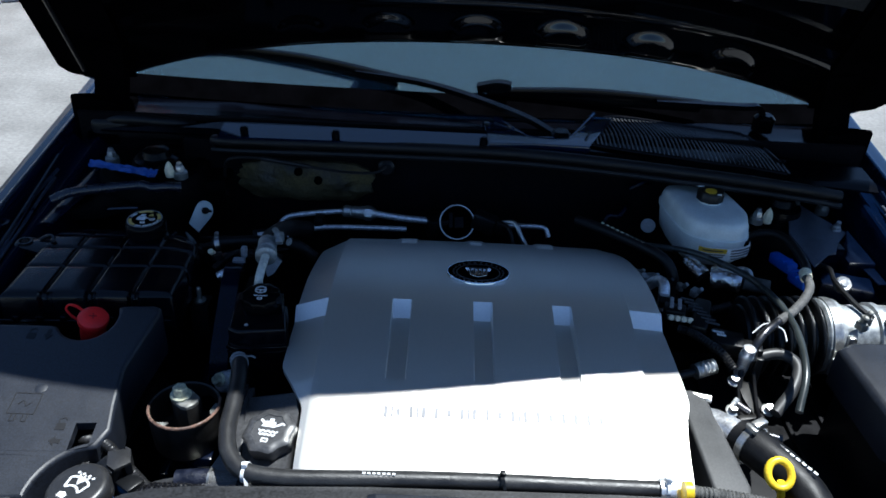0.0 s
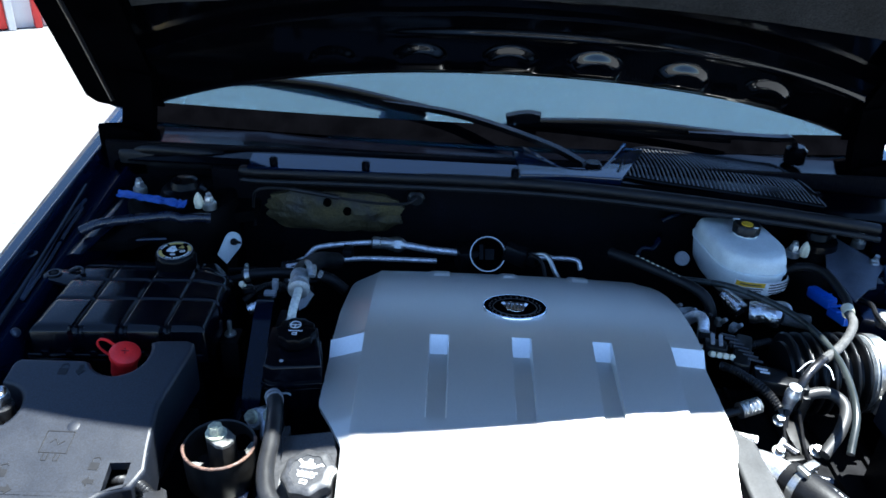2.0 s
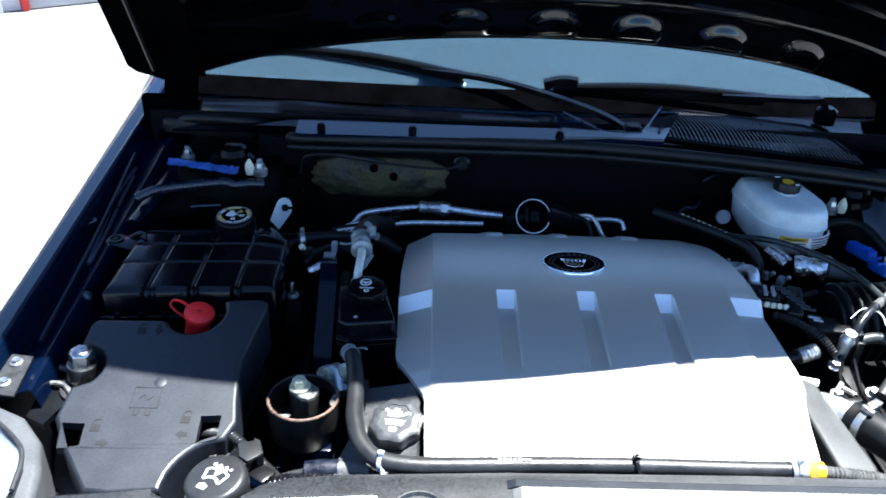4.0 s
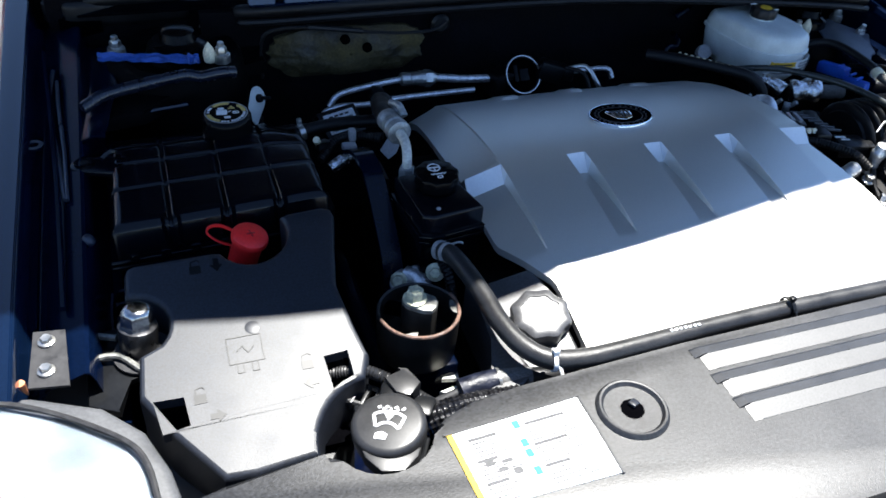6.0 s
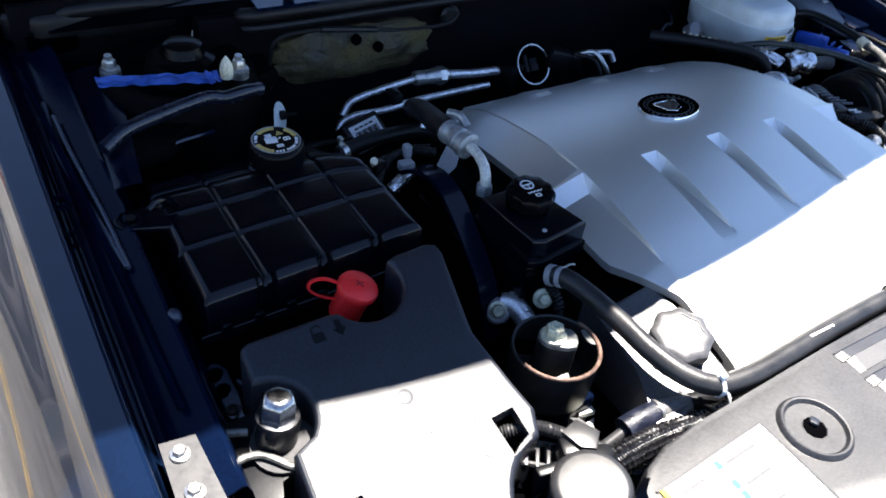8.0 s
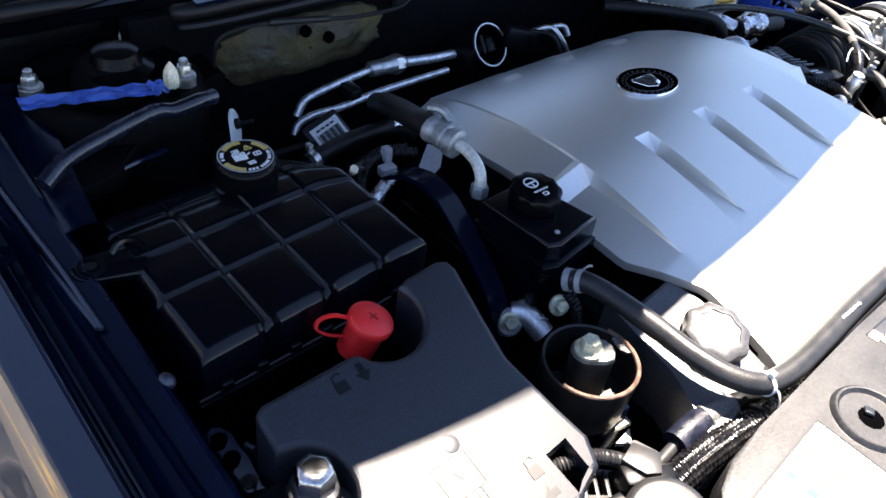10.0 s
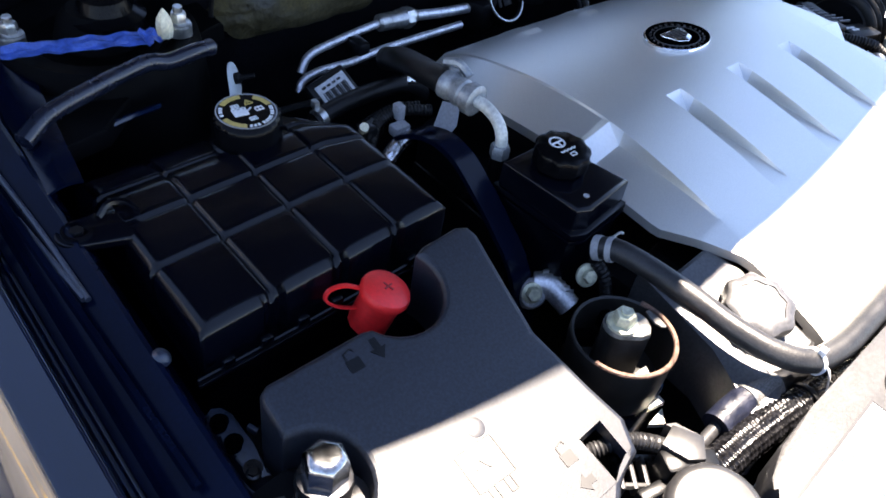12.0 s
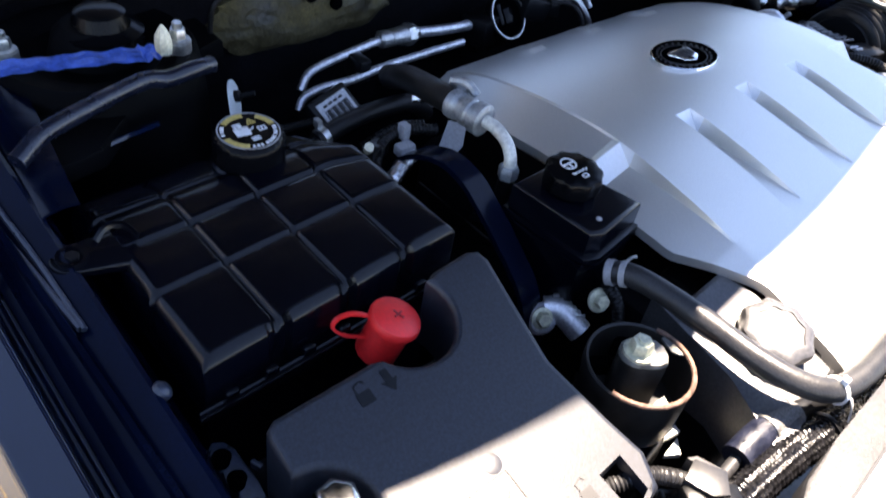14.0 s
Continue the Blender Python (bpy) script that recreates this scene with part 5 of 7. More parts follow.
part("dot", lathe([(0.003, 0), (0.003, 0.0008)], (-0.330, 0.832, 0.939), seg=12), GREY_PRINT, ps)
ps_cap = part("cap", lathe([(0.024, 0.006), (0.028, 0.008), (0.0295, 0.014), (0.0295, 0.023), (0.028, 0.0262), (0.024, 0.0278), (0.0005, 0.0278)], (-0.317, 0.882, 0.934), (0, -0.04, 1), 72, 10, 0.075), SATIN_BLACK, ps, "black scalloped cap")
psym = Matrix.Translation((-0.317, 0.882, 0.934)) @ Vector((0, -0.04, 1)).to_track_quat("Z", "Y").to_matrix().to_4x4()
HP = 0.0283
part("steering_symbol", on(join(ring_piece(0.0068, 0.0085, 0, 178, HP), ring_piece(0.0068, 0.0085, 180, 358, HP), strip(-0.007, 0.0, 0.007, 0.0, 0.002, HP), strip(0, 0, 0, -0.007, 0.002, HP)), psym @ Matrix.Translation((-0.002, 0.008, 0))), WHITE_PRINT, ps_cap, "white steering wheel symbol")
part("wave_symbol", on(join(wave(-0.010, 0.010, -0.005, -0.0022, 8, 0.0014, HP), strip(-0.003, -0.011, 0.003, -0.011, 0.0012, HP), strip(-0.003, -0.015, 0.003, -0.015, 0.0012, HP), strip(-0.003, -0.015, -0.003, -0.011, 0.0012, HP), strip(0.003, -0.015, 0.003, -0.011, 0.0012, HP)), psym), WHITE_PRINT, ps_cap)

# ---- refrigerant line with its fitting ----
ac = thing("refrigerant_line", (-0.335, 0.98, 0.88), "aluminium refrigerant pipe bending from a ribbed hose fitting", "pipe")
part("hose", tube([(-0.30, 1.18, 0.90), (-0.325, 1.12, 0.935), (-0.338, 1.06, 0.953), (-0.338, 1.035, 0.956)], 0.0145, seg=14), RUBBER, ac)
fit_dir = Vector((0.006, -0.045, 0.0)).normalized()
part("fitting", lathe([(0.013, -0.004), (0.0155, -0.002), (0.0155, 0.007), (0.0140, 0.009), (0.0140, 0.015), (0.0155, 0.017), (0.0155, 0.024), (0.0138, 0.026), (0.0138, 0.030), (0.0172, 0.031), (0.0172, 0.041), (0.0155, 0.0425), (0.0085, 0.043)], (-0.339, 1.032, 0.956), fit_dir, 28), DULL_ALU, ac, "dull crimped metal sleeve")
part("pipe", tube([(-0.334, 0.994, 0.957), (-0.333, 0.975, 0.957), (-0.334, 0.957, 0.952), (-0.336, 0.946, 0.942), (-0.337, 0.943, 0.930)], 0.0066, seg=14), PALE_METAL, ac, "pale matt bent pipe")
part("nut", hexhead((-0.337, 0.943, 0.918), (0, 0, 1), 0.0185, 0.014), DULL_ALU, ac)
part("lower_pipe", lathe([(0.009, -0.12), (0.009, 0.0)], (-0.337, 0.943, 0.918), seg=16), DARK, ac)
TAG = Matrix.Translation((-0.333, 1.028, 0.912)) @ Vector((-0.55, -0.45, 0.7)).to_track_quat("Z", "Y").to_matrix().to_4x4()
part("tag", moved(prism([(-0.010, 0.018), (0.010, 0.018), (0.011, -0.006), (0.004, -0.018), (-0.014, -0.011)], 0.001, -0.001), TAG), GREY_PRINT, ac, "small grey tag")
part("bracket", join(tube([(-0.330, 1.05, 0.972), (-0.322, 1.035, 0.974), (-0.318, 1.02, 0.965)], 0.005, seg=8), box(-0.322, 1.04, 0.962, 0.016, 0.02, 0.016, 0.003)), DULL_ALU, ac, "small clamp beside the sleeve")

# ---- front hose with cable ties ----
hose = thing("front_hose", (-0.2, 0.6, 0.88), "worn black rubber hose along the front of the engine", "hose")
HOSE = [(-0.3375, 0.802, 0.899), (-0.330, 0.780, 0.908), (-0.3235, 0.745, 0.909), (-0.319, 0.700, 0.908), (-0.316, 0.655, 0.906), (-0.305, 0.618, 0.903), (-0.282, 0.594, 0.900), (-0.24, 0.586, 0.899), (-0.18, 0.588, 0.898), (-0.08, 0.594, 0.896), (0.03, 0.597, 0.895), (0.15, 0.597, 0.894), (0.24, 0.598, 0.893)]
part("rubber", tube(HOSE, 0.0113, seg=18, n=8), BRAID, hose)
part("clamp", join(tube([(-0.3372, 0.801, 0.8995), (-0.3350, 0.795, 0.902)], 0.0126, seg=18), tube([(-0.3330, 0.789, 0.9045), (-0.3312, 0.784, 0.9065)], 0.0126, seg=18)), GREY_PRINT, hose, "two pale clamp bands")
part("clamp_ears", tube([(-0.324, 0.794, 0.912), (-0.315, 0.793, 0.914), (-0.310, 0.792, 0.912)], 0.0014, seg=6), DULL_ALU, hose)
part("cable", tube([(-0.27, 0.583, 0.889), (-0.15, 0.580, 0.886), (0.0, 0.584, 0.885), (0.26, 0.586, 0.883)], 0.005, seg=10, n=8), BLACK_PLASTIC, hose, "thin cable strapped below the hose")
for x, y in ((-0.279, 0.593), (0.033, 0.597), (0.235, 0.597)):
    tie = part("cable_tie", join(lathe([(0.0128, -0.0022), (0.0128, 0.0022), (0.0110, 0.0022), (0.0110, -0.0022), (0.0128, -0.0022)], (x, y, 0.8985), (1, -0.2 if x < 0 else 0, 0), 20), box(x, y - 0.002, 0.9135, 0.007, 0.006, 0.006, 0.001),
                                 tube([(x, y - 0.006, 0.909), (x + 0.004, y - 0.017, 0.892), (x + 0.006, y - 0.022, 0.874)] if x < 0.1 else [(x, y, 0.914), (x, y - 0.004, 0.918)], 0.0025, seg=6, flat=(0.005, 0.0016))), BLACK_PLASTIC if 0 < x < 0.1 else WHITE_PRINT, hose, "cable tie")
part("print", join(*[box(-0.135 + 0.006 * i, 0.5905, 0.9088, 0.0035, 0.003, 0.001) for i in range(7)]), WHITE_PRINT, hose, "faint white printed bars")

# ---- washer filler ----
washer = thing("washer_filler", (-0.468, 0.560, 0.78), "blue washer fluid neck with black hinged cap", "washer filler")
WC = Vector((-0.470, 0.562, 0.0))
part("neck", lathe([(0.034, 0.70), (0.034, 0.868), (0.033, 0.872)], WC, seg=32), BLUE_TANK, washer, "dark blue filler neck")
wdir = Vector((-0.12, -0.04, 1))
part("cap", lathe([(0.036, -0.012), (0.0375, 0.002), (0.037, 0.010), (0.034, 0.0135), (0.030, 0.0145), (0.0005, 0.0145)], WC + Vector((0, 0, 0.885)), wdir, 44), CAP_PLASTIC, washer, "black domed cap")
wsym = Matrix.Translation(WC + Vector((0, 0, 0.885))) @ wdir.to_track_quat("Z", "Y").to_matrix().to_4x4()
HW = 0.0152
part("lip", prism([(WC.x + 0.97 * a - 0.25 * b, WC.y - 0.25 * a - 0.97 * b) for a, b in ((-0.0345, 0.008), (0.0345, 0.008), (0.027, 0.034), (0.013, 0.051), (-0.009, 0.052), (-0.024, 0.036))], lambda x, y: 0.889 - 0.04 * (x - WC.x) - 0.02 * (y - WC.y), lambda x, y: 0.879, 0.003, 2), CAP_PLASTIC, washer, "cap's lifting tab")
part("hinge", join(box(-0.452, 0.606, 0.872, 0.030, 0.022, 0.035, 0.004, rz=-25), box(-0.470, 0.602, 0.860, 0.05, 0.012, 0.03, 0.003, rz=-10)), BLACK_PLASTIC, washer)
part("latch", box(-0.428, 0.597, 0.858, 0.034, 0.026, 0.03, 0.004, rz=-35), BLACK_PLASTIC, washer, "grey latch block")


def fan():
    """Outline of a windshield with jets over it."""
    top = arc(0, -0.018, 0.030, 56, 124, 6)
    low = arc(0, -0.016, 0.014, 40, 140, 5)
    rim = top + [(-0.0125, -0.008)] + low[::-1] + [(0.0125, -0.008), top[0]]
    jets = [strip(0, 0.002, -0.0085, 0.016, 0.002, HW), strip(0, 0.002, 0.0085, 0.016, 0.002, HW), strip(0, 0.001, 0, 0.017, 0.0022, HW)]
    drops = [strip(x, 0.017 - abs(x) * 0.12, x + 0.003, 0.0195 - abs(x) * 0.12, 0.003, HW) for x in (-0.014, -0.006, 0.004, 0.012)]
    return join(*[strip(*a, *b, 0.003, HW) for a, b in zip(rim, rim[1:])], *jets, *drops)


part("washer_symbol", on(fan(), wsym, 44, 0.92), WHITE_PRINT, washer, "white windshield washer symbol")
part("book_symbol", on(flat([(-0.010, -0.021), (0.001, -0.021), (0.002, -0.0150), (-0.004, -0.0125), (-0.010, -0.015)], HW), wsym, 44), WHITE_PRINT, washer)
part("strap", tube([WC + Vector((0.033, -0.02, 0.885)), WC + Vector((0.02, -0.038, 0.876)), WC + Vector((-0.005, -0.045, 0.87))], 0.003, seg=8), BLACK_PLASTIC, washer)
wash_hose = thing("washer_hose", (-0.46, 0.62, 0.85), "grey corrugated hose by the washer filler", "hose")
part("conduit", tube([(-0.520, 0.668, 0.862), (-0.500, 0.658, 0.874), (-0.470, 0.642, 0.884), (-0.440, 0.620, 0.875), (-0.402, 0.594, 0.856), (-0.380, 0.578, 0.84)], 0.0074, seg=12, n=10, ribs=(0.0034, 0.0013)), BRAID, wash_hose)
hook = thing("hose_hook", (-0.445, 0.612, 0.86), "grey plastic hook bracket over the washer conduit", "bracket")
part("arm", join(prism([(-0.458, 0.622), (-0.436, 0.628), (-0.424, 0.606), (-0.440, 0.592), (-0.452, 0.600)], 0.894, 0.890, 0.001), prism([(-0.440, 0.632), (-0.432, 0.628), (-0.424, 0.606), (-0.432, 0.604)], 0.893, 0.868)), CAP_PLASTIC, hook)
for i in range(5):
    part("rung", box(-0.486 + 0.009 * i, 0.632 - 0.006 * i, 0.862 - 0.001 * i, 0.004, 0.030, 0.012, 0.001, rz=-38), CAP_PLASTIC, hook)
part("side_bar", join(tube([(-0.500, 0.628, 0.866), (-0.462, 0.602, 0.862)], 0.003, seg=6), tube([(-0.482, 0.648, 0.864), (-0.444, 0.622, 0.860)], 0.003, seg=6)), CAP_PLASTIC, hook)


def net(pts, r, cell=0.0055, around=16):
    """A mesh sleeve: a tube whose skin rises and falls in small diamonds."""
    line = [Vector(p) for p in glide(pts, 60)]
    bm = bmesh.new()
    rings, side, run, seg = [], None, 0.0, around * 4
    for i, c in enumerate(line):
        d = (line[min(i + 1, len(line) - 1)] - line[max(i - 1, 0)]).normalized()
        side = d.cross(Vector((0, 0, 1))).normalized() if side is None else (side - d * side.dot(d)).normalized()
        up = side.cross(d)
        run += (c - line[i - 1]).length if i else 0.0
        ring = []
        for j in range(seg):
            a = 2 * math.pi * j / seg
            k = r + 0.0012 * noise.noise(c * 90 + side * math.cos(a) * 1.5) + 0.0011 * math.cos(around * a / 2 + math.pi * run / cell) * math.cos(around * a / 2 - math.pi * run / cell)
            ring.append(bm.verts.new(c + (side * math.cos(a) + up * math.sin(a)) * k))
        rings.append(ring)
    for p, q in zip(rings, rings[1:]):
        for j in range(seg):
            m = (j + 1) % seg
            bm.faces.new((p[j], p[m], q[m], q[j]))
    bm.faces.new(rings[0][::-1])
    bm.faces.new(rings[-1])
    return bm


loom = thing("wiring_loom", (-0.33, 0.58, 0.85), "black mesh-sleeved wiring loom along the radiator support", "wiring loom")
part("sleeve", net([(-0.455, 0.590, 0.828), (-0.413, 0.589, 0.850), (-0.371, 0.588, 0.856), (-0.323, 0.585, 0.856), (-0.261, 0.578, 0.855), (-0.200, 0.571, 0.852), (-0.14, 0.570, 0.848)], 0.0158), MESH_SLEEVE, loom, "glossy black mesh sleeve")
part("tie", lathe([(0.0186, -0.0025), (0.0190, 0.0), (0.0186, 0.0025), (0.0165, 0.0025), (0.0165, -0.0025), (0.0186, -0.0025)], (-0.283, 0.5805, 0.8555), (1, -0.1, 0), 24), BLACK_PLASTIC, loom, "black cable tie")
part("end_wrap", tube([(-0.470, 0.590, 0.819), (-0.455, 0.590, 0.828), (-0.440, 0.5897, 0.836)], 0.0188, seg=20), BLACK_PLASTIC, loom, "taped end of the sleeve")
coolant_pipe = thing("bypass_hose", (-0.33, 0.612, 0.83), "thin pipe entering a wrapped hose with a bright clamp", "hose")
part("pipe", tube([(-0.440, 0.604, 0.825), (-0.406, 0.610, 0.846), (-0.368, 0.613, 0.857)], 0.0058, seg=12), BRACKET_GREY, coolant_pipe)
part("wrap", tube([(-0.374, 0.613, 0.856), (-0.352, 0.6135, 0.859), (-0.330, 0.613, 0.860)], 0.0135, seg=18), BLUE_WRAP, coolant_pipe, "blue-black wrapped sleeve")
part("mesh", tube([(-0.331, 0.613, 0.860), (-0.312, 0.610, 0.861), (-0.294, 0.606, 0.861)], 0.0125, seg=18), GREY_MESH, coolant_pipe, "grey mesh section")
part("tail", tube([(-0.296, 0.6065, 0.861), (-0.275, 0.604, 0.860), (-0.24, 0.602, 0.850)], 0.0115, seg=16), RUBBER, coolant_pipe)
part("clamp", lathe([(0.0146, -0.0016), (0.0146, 0.0016), (0.0130, 0.0016), (0.0130, -0.0016), (0.0146, -0.0016)], (-0.3305, 0.613, 0.860), (1, -0.08, 0.05), 24), STEEL, coolant_pipe, "bright ring clamp")


# ---- radiator shroud ----
def shroud_z(x, y):
    return 0.9 + 0.02 * (y - 0.52)


shroud = thing("radiator_cover", (0.0, 0.50, 0.86), "grained black plastic radiator cover with long grooves and a label", "radiator cover")
GROOVES = [(0.552, 0.533), (0.514, 0.495), (0.480, 0.461)]
rear = [(-0.416, 0.552), (-0.384, 0.563), (-0.331, 0.567), (-0.26, 0.570), (-0.127, 0.576), (0.172, 0.580), (0.36, 0.578), (0.50, 0.56)]
front = [(0.50, 0.40), (0.2, 0.355), (-0.15, 0.355), (-0.50, 0.39), (-0.640, 0.46), (-0.660, 0.525), (-0.63, 0.532), (-0.537, 0.535)]
cut = arc(-0.480, 0.553, 0.056, 196, 352, 11)


def shroud_panel():
    """The panel, with the grooves let into it between strips of skin."""
    bits = [prism((rear + front + cut)[::-1], shroud_z, lambda x, y: shroud_z(x, y) - 0.045, 0.005, 2)]
    return join(*bits)


panel = part("panel", shroud_panel(), SHROUD_PLASTIC, shroud, "grained black panel in full sun")
# Crown keeps the dark grain; the front slope gets the glare-pale material.
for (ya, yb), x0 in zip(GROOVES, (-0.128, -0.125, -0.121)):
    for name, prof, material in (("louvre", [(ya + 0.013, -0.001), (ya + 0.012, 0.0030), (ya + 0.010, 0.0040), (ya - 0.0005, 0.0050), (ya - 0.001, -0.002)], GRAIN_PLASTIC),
                                 ("louvre_slope", [(ya - 0.0008, -0.002), (ya - 0.0008, 0.0050), (yb, 0.0006), (yb - 0.001, -0.002)], GLARE_STRIP)):
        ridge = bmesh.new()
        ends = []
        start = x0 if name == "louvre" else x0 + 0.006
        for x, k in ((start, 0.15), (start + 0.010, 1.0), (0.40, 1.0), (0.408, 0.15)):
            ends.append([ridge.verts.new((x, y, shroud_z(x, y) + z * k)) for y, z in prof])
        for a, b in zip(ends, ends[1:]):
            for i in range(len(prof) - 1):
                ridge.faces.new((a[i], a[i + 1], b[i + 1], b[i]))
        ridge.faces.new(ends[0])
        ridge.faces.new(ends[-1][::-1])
        part(name, ridge, material, shroud, "long raised louvre" if name == "louvre" else "smooth sloping louvre face, sun glare put in its paler colour", sharp=12)
PIN = (-0.231, 0.508)
part("pin_dish", lathe([(0.0385, -0.001), (0.0365, 0.0035), (0.0345, 0.0050), (0.0325, 0.0048), (0.0295, 0.0010), (0.011, 0.0008)], (PIN[0], PIN[1], shroud_z(*PIN)), (0, -0.02, 1), 44), SHROUD_PLASTIC, shroud, "round raised rim and dish for the push pin")
# No real hole here: a black disc paints its shade.
part("push_pin", join(lathe([(0.0125, -0.006), (0.0125, 0.0015), (0.0005, 0.0012)], (PIN[0], PIN[1], shroud_z(*PIN)), (0, -0.02, 1), 10)), VOID, shroud, "black disc for the shade in the push pin's hole")
part("pin_head", box(PIN[0] + 0.004, PIN[1] + 0.005, shroud_z(*PIN) + 0.003, 0.011, 0.009, 0.004, 0.0015, rz=25, ry=12), GRAIN_PLASTIC, shroud)
label = part("label", prism([(-0.424, 0.527), (-0.280, 0.537), (-0.278, 0.444), (-0.418, 0.444)][::-1], lambda x, y: shroud_z(x, y) + 0.0012, lambda x, y: shroud_z(x, y) - 0.001), LABEL_PAPER, shroud, "white information label with grey lines")
part("label_edge", prism([(-0.424, 0.527), (-0.418, 0.527), (-0.412, 0.444), (-0.418, 0.444)][::-1], lambda x, y: shroud_z(x, y) + 0.0016, lambda x, y: shroud_z(x, y)), YELLOW_PRINT, shroud, "yellow edge strip")
part("label_frame", join(*[strip3 for strip3 in [box(-0.352, 0.5335, shroud_z(0, 0.53) + 0.001, 0.15, 0.0022, 0.002, rz=4), box(-0.2775, 0.49, shroud_z(0, 0.49) + 0.001, 0.0022, 0.095, 0.002)]]), DARK_PRINT, shroud)
rnd = random.Random(11)
for i in range(15):
    y = 0.519 - 0.0050 * i
    for x0, x1 in ((-0.406, -0.364), (-0.346, -0.288)):
        w = (x1 - x0) * rnd.uniform(0.45, 1.0)
        dy = 0.0
        part("label_line", box(x0 + w / 2, y + 0.07 * (x0 + w / 2 + 0.36), shroud_z(0, y) + 0.0014, w, 0.0014 if i % 5 else 0.0034, 0.0006, rz=3), LABEL_INK, label)
for y in (0.522, 0.500, 0.488, 0.468):
    part("label_tab", box(-0.354, y, shroud_z(0, y) + 0.0014, 0.007, 0.009, 0.0007, rz=3), CYAN_PRINT, label, "cyan heading bar")
for x, y, w, h in ((-0.395, 0.487, 0.010, 0.006), (-0.378, 0.486, 0.012, 0.004), (-0.385, 0.478, 0.010, 0.005), (-0.372, 0.473, 0.009, 0.007)):
    part("label_block", box(x, y, shroud_z(0, y) + 0.0014, w, h, 0.0007, rz=3), LABEL_INK, label)
part("radiator", box(0.0, 0.47, 0.66, 1.25, 0.06, 0.40, 0.005), DARK, shroud, "dark radiator support under the cover")

# ---- pipes along the firewall ----
lines = thing("firewall_pipes", (-0.2, 1.27, 0.84), "bare aluminium refrigerant pipes with a union along the firewall", "pipes")
part("upper_pipe", tube([(-0.372, 1.262, 0.856), (-0.358, 1.268, 0.871), (-0.335, 1.27, 0.878), (-0.28, 1.27, 0.887), (-0.245, 1.27, 0.891)], 0.0055, seg=12), ALU, lines)
part("union", join(lathe([(0.008, 0), (0.0115, 0.003), (0.0115, 0.016), (0.0095, 0.018), (0.0115, 0.021), (0.0115, 0.034), (0.013, 0.036), (0.013, 0.058), (0.0085, 0.066)], (-0.247, 1.27, 0.8915), (1, 0, -0.05), 24), hexhead((-0.203, 1.27, 0.889), (1, 0, -0.05), 0.026, 0.014)), STEEL, lines, "bright hexagon union")
part("right_pipe", tube([(-0.182, 1.27, 0.888), (-0.13, 1.27, 0.881), (-0.075, 1.27, 0.877)], 0.0072, seg=12), ALU, lines)
part("lower_pipe", tube([(-0.392, 1.235, 0.848), (-0.382, 1.24, 0.860), (-0.355, 1.24, 0.867), (-0.31, 1.24, 0.866), (-0.25, 1.24, 0.872), (-0.12, 1.24, 0.874)], 0.0052, seg=12), ALU, lines)
part("clip", box(-0.29, 1.255, 0.872, 0.018, 0.035, 0.03, 0.003), BLACK_PLASTIC, lines)
valve = thing("vacuum_valve", (-0.025, 1.25, 0.84), "round grey valve housing with a bright rim behind the cover", "valve")
part("housing", lathe([(0.022, -0.06), (0.026, -0.02), (0.031, -0.004), (0.033, 0.0), (0.033, 0.014), (0.031, 0.014), (0.031, 0.005)], (-0.024, 1.262, 0.880), (0.05, -0.75, 0.55), 36), BLACK_PLASTIC, valve)
part("rim", lathe([(0.033, 0.010), (0.0342, 0.012), (0.0342, 0.0155), (0.0322, 0.0155), (0.0322, 0.010), (0.033, 0.010)], (-0.024, 1.262, 0.880), (0.05, -0.75, 0.55), 36), STEEL, valve, "bright turned rim")
# Black disc closes the housing in place of its inner shade.
part("face", lathe([(0.0305, 0.006), (0.0305, 0.009), (0.0005, 0.009)], (-0.024, 1.262, 0.880), (0.05, -0.75, 0.55), 32), VOID, valve, "black disc for the shade inside the valve")
part("face_web", moved(join(box(0.004, 0.0, 0.010, 0.018, 0.022, 0.003, 0.001), box(-0.012, 0.004, 0.010, 0.008, 0.03, 0.003, 0.001)), Matrix.Translation((-0.024, 1.262, 0.880)) @ Vector((0.05, -0.75, 0.55)).to_track_quat("Z", "Y").to_matrix().to_4x4()), SATIN_BLACK, valve)
part("bracket", join(box(-0.062, 1.268, 0.868, 0.04, 0.045, 0.045, 0.006, rz=15), box(-0.03, 1.28, 0.845, 0.07, 0.03, 0.04, 0.005)), DARK, valve)
part("connector", join(box(0.030, 1.252, 0.890, 0.045, 0.028, 0.035, 0.005, rz=-15, ry=15), box(0.058, 1.245, 0.887, 0.03, 0.022, 0.024, 0.004, rz=-30)), BLACK_PLASTIC, valve)
part("wire", tube([(0.06, 1.245, 0.895), (0.085, 1.225, 0.906), (0.10, 1.205, 0.885), (0.115, 1.20, 0.86)], 0.0045, seg=8), STEEL, valve)
part("wire", tube([(0.055, 1.24, 0.90), (0.075, 1.21, 0.90), (0.085, 1.19, 0.87)], 0.0035, seg=8), RUBBER, valve)
part("tail_pipe", tube([(0.05, 1.265, 0.878), (0.10, 1.262, 0.880), (0.145, 1.25, 0.885), (0.155, 1.24, 0.87)], 0.005, seg=10), ALU, valve)
cable = thing("release_cable", (-0.3, 1.30, 0.97), "thin black release cable hanging across the firewall", "cable")
